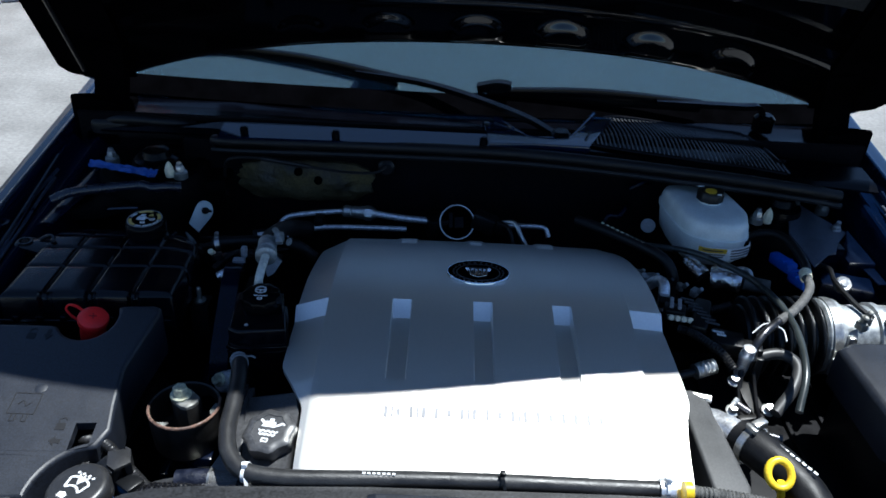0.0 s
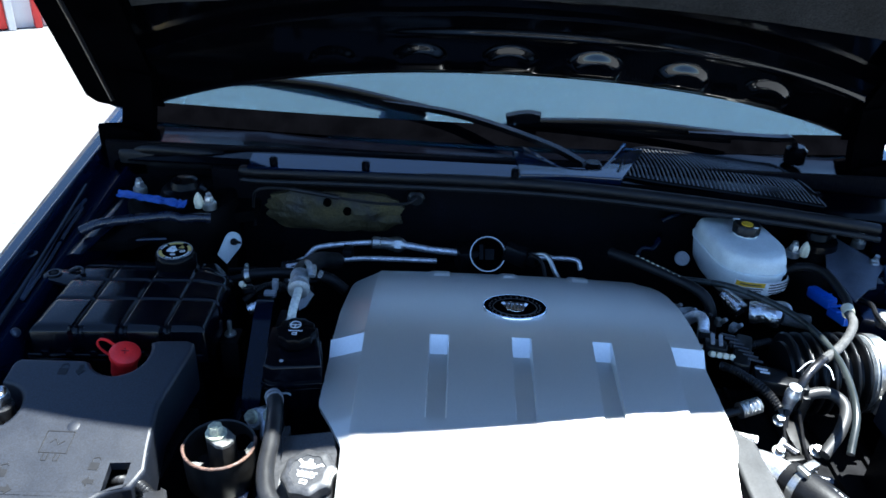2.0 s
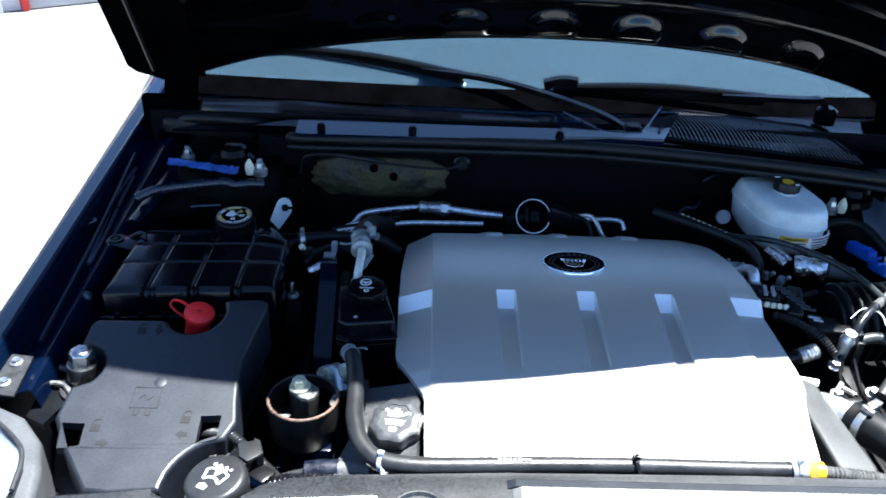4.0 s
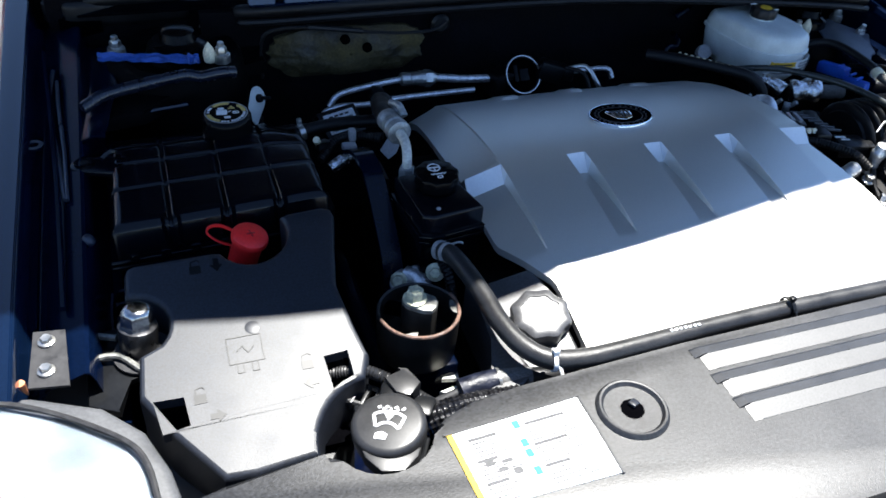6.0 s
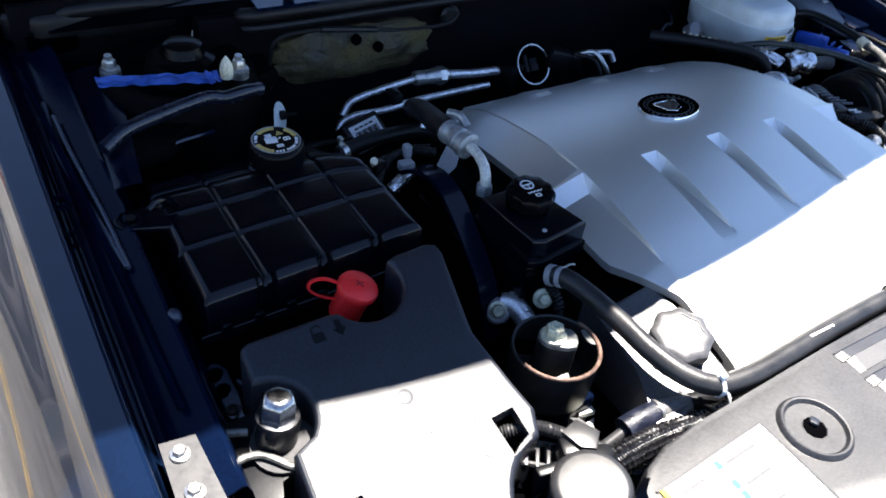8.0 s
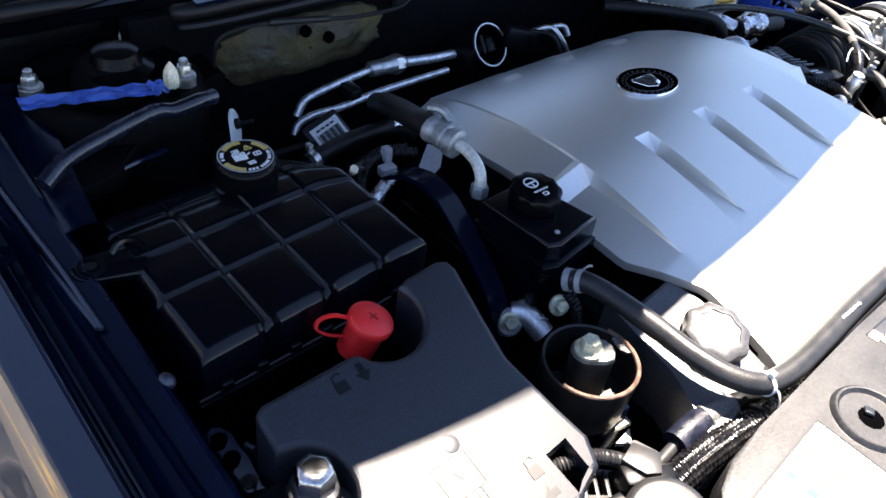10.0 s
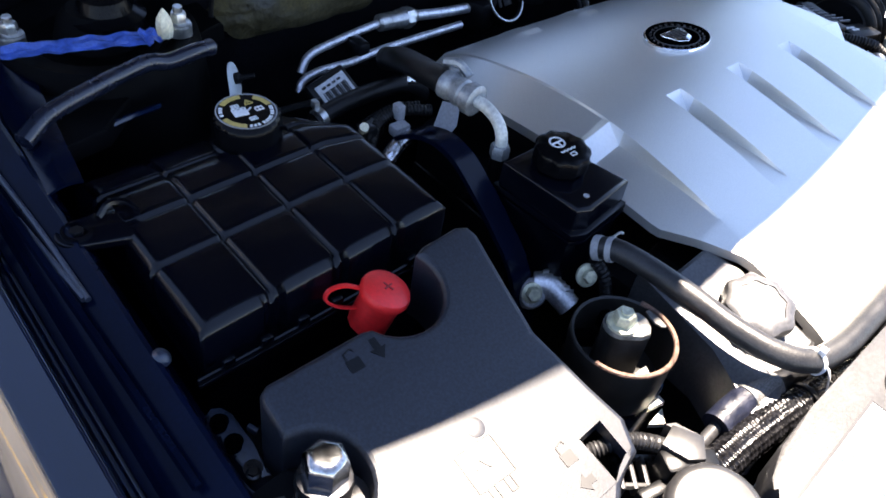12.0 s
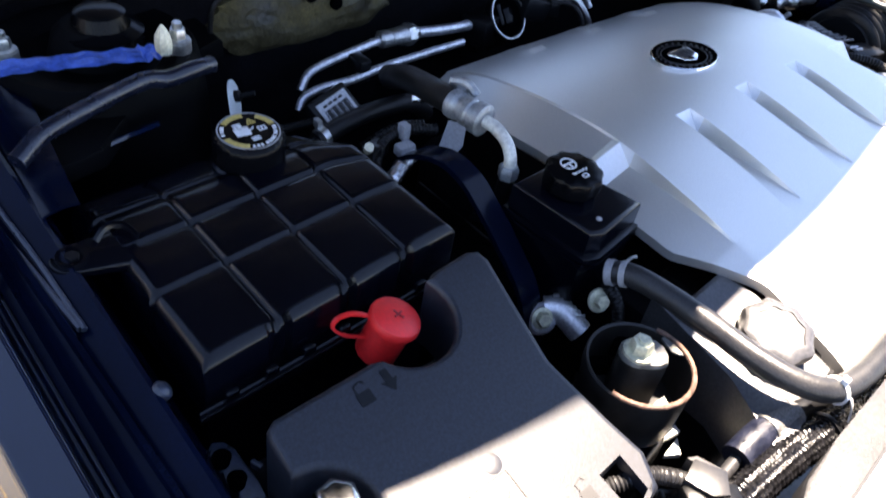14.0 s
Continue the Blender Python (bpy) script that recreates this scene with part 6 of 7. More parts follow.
part("wire", tube([(-0.475, 1.290, 0.905), (-0.474, 1.288, 0.96), (-0.462, 1.286, 0.984), (-0.42, 1.284, 0.990), (-0.36, 1.284, 0.984), (-0.29, 1.284, 0.973), (-0.23, 1.284, 0.968), (-0.185, 1.284, 0.970), (-0.163, 1.29, 0.980)], 0.0028, seg=8, n=8), RUBBER, cable)
part("sleeve", tube([(-0.40, 1.284, 0.9893), (-0.36, 1.284, 0.984), (-0.31, 1.284, 0.9765)], 0.0048, seg=8), RUBBER, cable)

# ---- by the coolant tank ----
tab = thing("wire_clip", (-0.494, 1.196, 0.88), "pale grey plastic clip with a pin behind the tank", "clip")
LEAF_N = Vector((0.75, -0.6, 0.3)).normalized()
LEAF_UP = (Vector((0.12, 0.3, 1)) - LEAF_N * LEAF_N.dot(Vector((0.12, 0.3, 1)))).normalized()
LEAF_X = LEAF_UP.cross(LEAF_N)
LEAF = Matrix(((LEAF_X.x, LEAF_UP.x, LEAF_N.x, -0.496), (LEAF_X.y, LEAF_UP.y, LEAF_N.y, 1.200), (LEAF_X.z, LEAF_UP.z, LEAF_N.z, 0.906), (0, 0, 0, 1)))
part("leaf", moved(prism(arc(0, 0.010, 0.0185, -45, 150, 12) + [(-0.032, -0.012), (-0.013, -0.030)], 0.002, 0.0, 0.0006), LEAF), WHITE_TANK, tab, "pale translucent leaf")
part("pin", moved(lathe([(0.0065, 0), (0.0065, 0.005), (0.003, 0.007), (0.0025, 0.022)], (0, 0.010, 0.002), (0, 0, 1), 12), LEAF), DARK, tab)
part("foot", tube([(-0.497, 1.20, 0.885), (-0.502, 1.204, 0.85), (-0.50, 1.21, 0.80)], 0.009, seg=8), DARK, tab)
tank_hose = thing("tank_hose", (-0.42, 1.11, 0.86), "black rubber coolant hose behind the tank", "hose")
part("rubber", tube([(-0.455, 1.108, 0.902), (-0.43, 1.112, 0.906), (-0.395, 1.120, 0.905), (-0.35, 1.128, 0.900), (-0.31, 1.128, 0.895), (-0.28, 1.13, 0.87)], 0.010, seg=14), RUBBER, tank_hose)
part("spigot", tube([(-0.478, 1.100, 0.898), (-0.452, 1.107, 0.902)], 0.0062, seg=12), DARK, tank_hose)
part("clamp", lathe([(0.0118, -0.004), (0.0118, 0.004)], (-0.447, 1.109, 0.9035), (1, 0.2, 0.15), 20), STEEL, tank_hose, "spring clamp")
part("clamp_ear", box(-0.449, 1.115, 0.918, 0.007, 0.010, 0.010, 0.002), STEEL, tank_hose)
part("tail", tube([(-0.50, 1.18, 0.868), (-0.45, 1.178, 0.874), (-0.40, 1.176, 0.872)], 0.0045, seg=8), BLACK_PLASTIC, tank_hose)
sticker = thing("barcode_box", (-0.368, 1.19, 0.83), "dark box with a pale barcode sticker", "relay box")
part("box", moved(box(0, 0, -0.012, 0.072, 0.050, 0.024, 0.003), Matrix.Translation((-0.367, 1.190, 0.868)) @ pose(0, 0, 0, 38, 0, 20)), BLACK_PLASTIC, sticker)
STK = Matrix.Translation((-0.367, 1.190, 0.868)) @ pose(0, 0, 0, 38, 0, 20)
part("paper", moved(box(0, 0, 0.0008, 0.056, 0.034, 0.001), STK), LABEL_PAPER, sticker, "pale paper sticker")
for i in range(13):
    part("bar", moved(box(-0.022 + 0.0036 * i, -0.004, 0.0016, 0.0014 + 0.0010 * (i * 7 % 3), 0.020, 0.0006), STK), DARK_PRINT, sticker)
part("text_bar", moved(join(*[box(-0.016 + 0.010 * i, 0.011, 0.0016, 0.007, 0.003, 0.0006) for i in range(4)]), STK), DARK_PRINT, sticker)
guard = thing("belt_guard", (-0.385, 0.94, 0.76), "curved glossy black guard beside the engine", "guard")
part("band", tube([(-0.395, 1.06, 0.872), (-0.392, 1.025, 0.915), (-0.387, 0.988, 0.933), (-0.384, 0.955, 0.930), (-0.383, 0.927, 0.915), (-0.383, 0.885, 0.886), (-0.383, 0.848, 0.852), (-0.383, 0.825, 0.79)], 0.01, seg=8, n=10, flat=(0.027, 0.006)), INNER_PAINT, guard, "glossy black curved band")
part("plate", prism([(-0.375, 1.03), (-0.372, 1.03), (-0.372, 0.87), (-0.375, 0.87)], lambda x, y: 0.868, 0.72), DARK, guard)
harness = thing("wire_harness", (-0.37, 1.05, 0.90), "black corrugated wiring with clips behind the guard", "wiring")
part("conduit", tube([(-0.435, 1.035, 0.900), (-0.41, 1.055, 0.915), (-0.38, 1.058, 0.920), (-0.345, 1.045, 0.918)], 0.0065, seg=10, n=8, ribs=(0.004, 0.0014)), RUBBER, harness)
part("conduit", tube([(-0.40, 1.10, 0.880), (-0.36, 1.095, 0.895), (-0.33, 1.08, 0.900)], 0.0055, seg=10, n=8, ribs=(0.004, 0.0012)), RUBBER, harness)
part("clip", join(box(-0.385, 1.052, 0.925, 0.010, 0.012, 0.018, 0.002), box(-0.392, 1.040, 0.912, 0.02, 0.014, 0.012, 0.002)), GREY_PRINT, harness)
part("foil", tube([(-0.425, 1.02, 0.893), (-0.40, 1.03, 0.902), (-0.385, 1.035, 0.905)], 0.009, seg=10), FOIL, harness, "scrap of silver foil wrap")
part("foil", tube([(-0.335, 1.10, 0.925), (-0.315, 1.085, 0.928)], 0.007, seg=8), FOIL, harness)
part("connector", join(box(-0.43, 1.045, 0.918, 0.018, 0.012, 0.012, 0.002, rz=20), box(-0.415, 1.06, 0.905, 0.03, 0.018, 0.016, 0.003, rz=20)), BLACK_PLASTIC, harness)
part("plug", lathe([(0.005, 0), (0.005, 0.010)], (-0.436, 1.046, 0.922), (-0.3, -0.5, 0.8), 10), CREAM, harness)
part("bracket", join(box(-0.362, 0.985, 0.880, 0.014, 0.05, 0.05, 0.003), tube([(-0.36, 0.96, 0.86), (-0.352, 0.945, 0.868)], 0.006, seg=8)), DARK, harness)
part("spring_hose", tube([(-0.335, 0.798, 0.885), (-0.327, 0.785, 0.865), (-0.322, 0.775, 0.83)], 0.007, seg=10, n=10, ribs=(0.005, 0.0018)), BLACK_PLASTIC, harness)
stud = thing("stud_bolt", (-0.455, 0.98, 0.84), "small bright stud on a dark bracket", "stud")
part("thread", join(lathe([(0.004, 0), (0.004, 0.022), (0.003, 0.024)], (-0.448, 0.985, 0.87), seg=10), lathe([(0.010, -0.003), (0.010, 0.0)], (-0.448, 0.985, 0.87), seg=16)), STEEL, stud)
part("foot", box(-0.446, 0.985, 0.83, 0.03, 0.04, 0.075, 0.004), DARK, stud)
side_rail = thing("engine_side_rail", (-0.42, 0.80, 0.62), "dark blue painted rail between battery and engine", "rail")
part("web", join(box(-0.425, 0.84, 0.70, 0.022, 0.30, 0.16, 0.006), box(-0.40, 0.84, 0.625, 0.08, 0.30, 0.02, 0.006)), INNER_PAINT, side_rail)

# ---- strut tower brace and tape ----
bar = thing("tower_brace", (-0.62, 1.18, 0.93), "dark painted brace bar in front of the strut tower", "brace")
part("bar", tube([(-0.735, 1.126, 0.966), (-0.705, 1.144, 0.974), (-0.655, 1.165, 0.974), (-0.628, 1.176, 0.973), (-0.596, 1.185, 0.973), (-0.575, 1.184, 0.969), (-0.549, 1.183, 0.973), (-0.527, 1.189, 0.970)], 0.0085, seg=16), BRACE_PAINT, bar, "glossy dark bar")
part("lip", tube([(-0.69, 1.140, 0.925), (-0.66, 1.15, 0.938), (-0.60, 1.16, 0.94)], 0.003, seg=6), PAINT, bar)
tape = thing("blue_tape", (-0.64, 1.20, 0.97), "crumpled strip of blue masking tape on the brace", "tape")
part("strip", sheet(lambda u, v: (-0.712 + 0.132 * u, 1.236 - 0.034 * u + 0.015 * v + 0.002 * noise.noise(Vector((u * 7, v * 3, 2))), 0.982 + 0.006 * v + 0.0035 * noise.noise(Vector((u * 9, v * 3, 7)))), steps(0, 1, 30), steps(0, 1, 6), 0.0006), TAPE, tape, sharp=20)
part("end", sheet(lambda u, v: (-0.590 + 0.016 * u, 1.196 + 0.020 * v, 0.986 + 0.004 * noise.noise(Vector((u * 3, v * 3, 9))) + 0.004 * v), steps(0, 1, 6), steps(0, 1, 6), 0.0006), TAPE, tape, sharp=20)

# ---- brake fluid reservoir ----
brake = thing("brake_reservoir", (0.432, 1.21, 0.87), "milky white brake fluid reservoir with black cap and warning label", "reservoir")
RES = [(0.372, 1.300), (0.362, 1.262), (0.378, 1.165), (0.395, 1.140), (0.425, 1.126), (0.468, 1.126), (0.495, 1.142), (0.507, 1.19), (0.492, 1.262), (0.480, 1.300)]


def inset(poly, k):
    cx, cy = sum(p[0] for p in poly) / len(poly), sum(p[1] for p in poly) / len(poly)
    return [(cx + (x - cx) * k, cy + (y - cy) * k) for x, y in poly]


def loft(layers):
    """Closed body through polygons with equal corner counts at rising heights."""
    bm = bmesh.new()
    rings = [[bm.verts.new((x, y, z)) for x, y in poly] for poly, z in layers]
    n = len(rings[0])
    for a, b in zip(rings, rings[1:]):
        for i in range(n):
            j = (i + 1) % n
            bm.faces.new((a[i], a[j], b[j], b[i]))
    bm.faces.new(rings[0][::-1])
    bm.faces.new(rings[-1])
    return bm


def rounded(poly, k=3):
    out = []
    n = len(poly)
    for i in range(n):
        a, b, c = Vector(poly[i - 1]), Vector(poly[i]), Vector(poly[(i + 1) % n])
        p, q = b.lerp(a, 0.3), b.lerp(c, 0.3)
        for t in steps(0, 1, k):
            out.append(tuple(p.lerp(b, t).lerp(b.lerp(q, t), t)))
    return out


R2 = rounded(RES)
part("body", loft([(inset(R2, 0.80), 0.885), (inset(R2, 0.93), 0.900), (inset(R2, 0.97), 0.925), (inset(R2, 0.98), 0.938), (inset(R2, 0.985), 0.946), (inset(R2, 0.965), 0.960), (inset(R2, 0.92), 0.969), (inset(R2, 0.84), 0.973), (inset(R2, 0.6), 0.974)]), WHITE_TANK, brake, "milky translucent body", sharp=60)
part("seam", loft([(inset(R2, 0.99), 0.9385), (inset(R2, 1.02), 0.9395), (inset(R2, 1.02), 0.9435), (inset(R2, 0.99), 0.9445)]), WHITE_TANK, brake, "welded seam flange")
part("neck", lathe([(0.022, 0.968), (0.022, 0.980)], (0.440, 1.224, 0), seg=24), WHITE_TANK, brake)
bcap = part("cap", lathe([(0.022, 0.976), (0.0248, 0.978), (0.0248, 0.990), (0.022, 0.995), (0.0005, 0.995)], (0.440, 1.224, 0), (0, 0, 1), 60, 10, 0.06), BLACK_PLASTIC, brake, "black scalloped cap")
part("yellow_mark", lathe([(0.0105, 0.9948), (0.0105, 0.9962)], (0.438, 1.219, 0), seg=24), YELLOW_PRINT, bcap, "round yellow mark")
for x, y, w in ((0.424, 1.238, 0.012), (0.450, 1.206, 0.008)):
    part("white_mark", box(x, y, 0.9955, w, 0.003, 0.001), WHITE_PRINT, bcap)


def res_label(u, v, lift=0.0):
    x = soft_ramp(u, [(0, 0.404), (0.22, 0.424), (0.6, 0.468), (0.9, 0.500), (1, 0.505)])
    y = soft_ramp(u, [(0, 1.131), (0.22, 1.1225), (0.6, 1.1225), (0.9, 1.140), (1, 1.155)])
    return (x + lift * (u - 0.4) * 2, y - lift, 0.908 + 0.024 * v)


part("label", sheet(lambda u, v: res_label(u, v), steps(0, 1, 14), steps(0, 1, 2), 0.001, (0, 1, 0)), LABEL_PAPER, brake, "white warning label")
part("yellow_field", sheet(lambda u, v: res_label(0.03 + 0.45 * u, 0.58 + 0.38 * v, 0.0008), steps(0, 1, 8), steps(0, 1, 2), 0.0008, (0, 1, 0)), YELLOW_PRINT, brake, "yellow warning field")
for k, (u0, u1, v) in enumerate(((0.10, 0.42, 0.74), (0.04, 0.46, 0.42), (0.04, 0.44, 0.24), (0.06, 0.40, 0.08), (0.54, 0.95, 0.80), (0.54, 0.93, 0.56), (0.54, 0.95, 0.32), (0.56, 0.80, 0.10))):
    part("text_bar", sheet(lambda u, v2, u0=u0, u1=u1, v=v: res_label(u0 + (u1 - u0) * u, v + 0.09 * v2, 0.0016), steps(0, 1, 6), steps(0, 1, 1), 0.0006, (0, 1, 0)), DARK_PRINT if k < 1 else LABEL_INK, brake)
part("master_cylinder", join(lathe([(0.026, 0), (0.026, 0.16), (0.020, 0.165)], (0.435, 1.32, 0.865), (0, -1, 0.0), 24), box(0.435, 1.20, 0.878, 0.05, 0.10, 0.02, 0.004)), DARK, brake)
part("sensor", lathe([(0.006, -0.03), (0.009, -0.01), (0.0135, -0.008), (0.0135, 0.004), (0.0115, 0.005), (0.0115, 0.003), (0.0005, 0.003)], (0.340, 1.234, 0.909), (-0.25, -0.85, 0.45), 24), GREY_PRINT, brake, "pale round plug")
part("brake_line", tube([(0.31, 1.30, 0.92), (0.30, 1.27, 0.925), (0.285, 1.25, 0.918), (0.265, 1.245, 0.92), (0.255, 1.24, 0.90)], 0.005, seg=10), INNER_PAINT, brake)
part("brake_line", tube([(0.36, 1.33, 0.955), (0.335, 1.31, 0.962), (0.31, 1.305, 0.950)], 0.006, seg=10), INNER_PAINT, brake)
part("clip_wire", tube([(0.462, 1.10, 0.900), (0.480, 1.10, 0.906), (0.492, 1.092, 0.904), (0.494, 1.08, 0.89)], 0.0038, seg=8), STEEL, brake)

# ---- hoses and wires at the intake side ----


def hose_thing(name, label, category, pts, r, material, **more):
    c = pts[len(pts) // 2]
    t = thing(name, (c[0], c[1], c[2] - r), label, category)
    part("tube", tube(pts, r, **more), material, t)
    return t


purge = hose_thing("printed_hose", "black rubber hose with faint printed lettering bars", "hose", [(0.20, 1.215, 0.925), (0.237, 1.179, 0.930), (0.285, 1.130, 0.934), (0.331, 1.085, 0.930), (0.350, 1.068, 0.905), (0.356, 1.060, 0.86)], 0.0092, RUBBER, seg=16)
part("print_bars", join(*[box(0.240 + 0.0075 * i, 1.176 - 0.0078 * i, 0.9425, 0.005, 0.003, 0.001, rz=-46) for i in range(9)]), CREAM, purge, "row of pale bars")
hose_thing("vacuum_hose", "long thin black hose arching over the intake", "hose", [(0.31, 1.15, 0.915), (0.382, 1.099, 0.936), (0.443, 1.036, 0.941), (0.475, 0.972, 0.942), (0.486, 0.887, 0.940), (0.472, 0.796, 0.930), (0.45, 0.741, 0.90)], 0.0055, mat("aged_grey_hose", (0.022, 0.027, 0.027), 0.3, stain=0.3), seg=12, n=8)
wire_a = hose_thing("sleeved_cable", "black cable running into a grey woven sleeve", "cable", [(0.49, 1.19, 0.90), (0.531, 1.178, 0.935), (0.562, 1.145, 0.945), (0.568, 1.066, 0.942), (0.555, 1.025, 0.940)], 0.0075, RUBBER, seg=12)
part("sleeve", tube([(0.556, 1.030, 0.940), (0.552, 1.00, 0.940), (0.533, 0.967, 0.940), (0.500, 0.928, 0.940), (0.467, 0.900, 0.938)], 0.0072, seg=14, n=8), SLEEVE, wire_a, "grey woven sleeve")
part("tape_end", tube([(0.559, 1.040, 0.941), (0.555, 1.024, 0.940)], 0.0100, seg=14), CREAM, wire_a)
part("stub", tube([(0.467, 0.900, 0.938), (0.442, 0.878, 0.935), (0.425, 0.862, 0.922), (0.420, 0.852, 0.90)], 0.0066, seg=12), DARK_STEEL, wire_a, "grey metal stub")
intake = thing("intake_bellows", (0.49, 0.945, 0.78), "black corrugated air intake bellows", "intake duct")
part("bellows", lathe([q for i in range(7) for q in ((0.050, 0.0175 * i), (0.0515, 0.0175 * i + 0.0045), (0.062, 0.0175 * i + 0.0062), (0.0655, 0.0175 * i + 0.0085), (0.0655, 0.0175 * i + 0.0105), (0.062, 0.0175 * i + 0.0128), (0.0515, 0.0175 * i + 0.0145))], (0.434, 0.951, 0.869), (1, 0.02, 0.045), 40), BLACK_PLASTIC, intake, "glossy corrugated bellows", sharp=60)
part("throttle_tube", lathe([(0.056, 0.0), (0.060, 0.004), (0.060, 0.030), (0.051, 0.032), (0.051, 0.085), (0.056, 0.088), (0.056, 0.098), (0.052, 0.100), (0.052, 0.16), (0.058, 0.162), (0.058, 0.20)], (0.555, 0.955, 0.875), (1, 0.02, 0.0), 36), DULL_ALU, intake, "pale grey satin tube")
for x, y in ((0.604, 0.915), (0.618, 0.930), (0.655, 0.925)):
    part("tab", join(box(x, y, 0.926, 0.012, 0.016, 0.014, 0.002, rz=15), lathe([(0.005, 0), (0.005, 0.012), (0.003, 0.014)], (x, y, 0.932), (0.1, -0.3, 1), 10)), STEEL_CAP, intake, "small bright boss")
part("strap", join(box(0.590, 0.903, 0.895, 0.012, 0.010, 0.036, 0.002), box(0.590, 0.898, 0.880, 0.018, 0.006, 0.012, 0.002)), STEEL, intake, "bright clamp strap end")
part("clamp", lathe([(0.0625, 0.008), (0.0625, 0.022), (0.0605, 0.022), (0.0605, 0.008), (0.0625, 0.008)], (0.555, 0.955, 0.875), (1, 0.02, 0), 36), STEEL, intake, "bright band clamp")
part("clamp_screw", join(lathe([(0.006, 0), (0.006, 0.032)], (0.568, 0.885, 0.880), (0, 0.2, -1), 12), hexhead((0.568, 0.884, 0.884), (0, -0.2, 1), 0.010, 0.006)), STEEL, intake)
part("clamp", lathe([(0.0585, 0.128), (0.0595, 0.136), (0.0585, 0.137)], (0.555, 0.955, 0.875), (1, 0.02, 0), 36), DARK, intake)
airbox = thing("air_filter_box", (0.66, 0.72, 0.70), "grained black air filter box", "air filter box")
part("lid", prism([(0.545, 0.858), (0.555, 0.700), (0.60, 0.640), (0.735, 0.640), (0.735, 0.862), (0.57, 0.872)], lambda x, y: 0.925 + 0.10 * (x - 0.545), 0.86, 0.010, 3), GRAIN_PLASTIC, airbox)
part("base", prism([(0.56, 0.85), (0.565, 0.71), (0.60, 0.655), (0.73, 0.655), (0.73, 0.85)], 0.86, 0.60), BLACK_PLASTIC, airbox)
loop = hose_thing("loop_hose", "black looped breather hose catching the light", "hose", [(0.425, 0.862, 0.895), (0.455, 0.868, 0.900), (0.474, 0.867, 0.900), (0.486, 0.852, 0.898), (0.484, 0.832, 0.892), (0.466, 0.803, 0.880), (0.438, 0.775, 0.865)], 0.0086, mat("grey_rubber", (0.03, 0.03, 0.03), 0.48, stain=0.3), seg=14, n=8)
solenoid = thing("solenoid_valve", (0.42, 0.865, 0.86), "small black solenoid with a grey metal cylinder", "valve")
part("cylinder", lathe([(0.009, -0.03), (0.0095, 0.0), (0.011, 0.002), (0.011, 0.010), (0.0095, 0.012), (0.0095, 0.022), (0.006, 0.024), (0.0005, 0.024)], (0.412, 0.856, 0.898), (0.05, -0.1, 1), 20), ALU, solenoid, "grey metal cylinder")
part("body", join(box(0.428, 0.862, 0.895, 0.016, 0.020, 0.046, 0.003, rz=-12), box(0.430, 0.850, 0.882, 0.012, 0.012, 0.05, 0.002, rz=-12)), BLACK_PLASTIC, solenoid)
part("wire", tube([(0.408, 0.850, 0.88), (0.404, 0.83, 0.86), (0.400, 0.79, 0.84)], 0.0045, seg=8), RUBBER, solenoid)
hose_thing("thin_wire", "thin pale wire loop by the bellows", "wire", [(0.425, 0.885, 0.925), (0.445, 0.893, 0.938), (0.468, 0.885, 0.935), (0.472, 0.868, 0.925)], 0.0011, WHITE_PRINT, seg=6, n=8)
for dx, dz in ((0.018, -0.008),):
    hose_thing("black_cable", "thin black cable dropping beside the throttle", "cable", [(0.60 + dx, 1.16, 0.90 + dz), (0.60 + dx, 1.08, 0.935 + dz), (0.585 + dx, 1.02, 0.945 + dz), (0.595 + dx, 0.96, 0.942 + dz), (0.61 + dx, 0.93, 0.93)], 0.0042, RUBBER, seg=8)
for k, pts in enumerate(([(0.330, 0.928, 0.896), (0.345, 0.913, 0.900), (0.362, 0.888, 0.902), (0.378, 0.866, 0.900), (0.395, 0.846, 0.885)], [(0.35, 1.01, 0.87), (0.40, 1.005, 0.88), (0.44, 1.02, 0.88)])):
    hose_thing("loom_cable", "black corrugated engine wiring conduit", "wiring", pts, 0.0075, RUBBER, seg=10, n=10, ribs=(0.0045, 0.0014))
foil_a = thing("foil_wrap", (0.425, 1.06, 0.87), "crinkled silver foil heat wrap round a sensor", "heat wrap")
part("wrap", tube([(0.420, 1.078, 0.898), (0.440, 1.071, 0.902), (0.466, 1.062, 0.902)], lambda t: 0.0185 + 0.002 * math.sin(9 * t), seg=18, n=8), FOIL, foil_a, sharp=20)
part("collar", tube([(0.470, 1.061, 0.902), (0.512, 1.052, 0.900)], 0.0125, seg=14), SLEEVE, foil_a)
foil_b = thing("foil_wrap", (0.399, 1.10, 0.87), "torn silver foil wrap beside the printed hose", "heat wrap")
part("wrap", tube([(0.384, 1.118, 0.908), (0.397, 1.10, 0.905), (0.408, 1.082, 0.898)], lambda t: 0.010 + 0.004 * t, seg=14, n=8), FOIL, foil_b, sharp=20)
elbow = thing("metal_elbow", (0.318, 0.99, 0.88), "bright cast metal elbow beside the cover", "pipe elbow")
part("pipe", tube([(0.300, 1.045, 0.895), (0.314, 1.035, 0.914), (0.321, 1.018, 0.918), (0.319, 1.000, 0.905), (0.318, 0.990, 0.885)], 0.0095, seg=14), ALU, elbow)
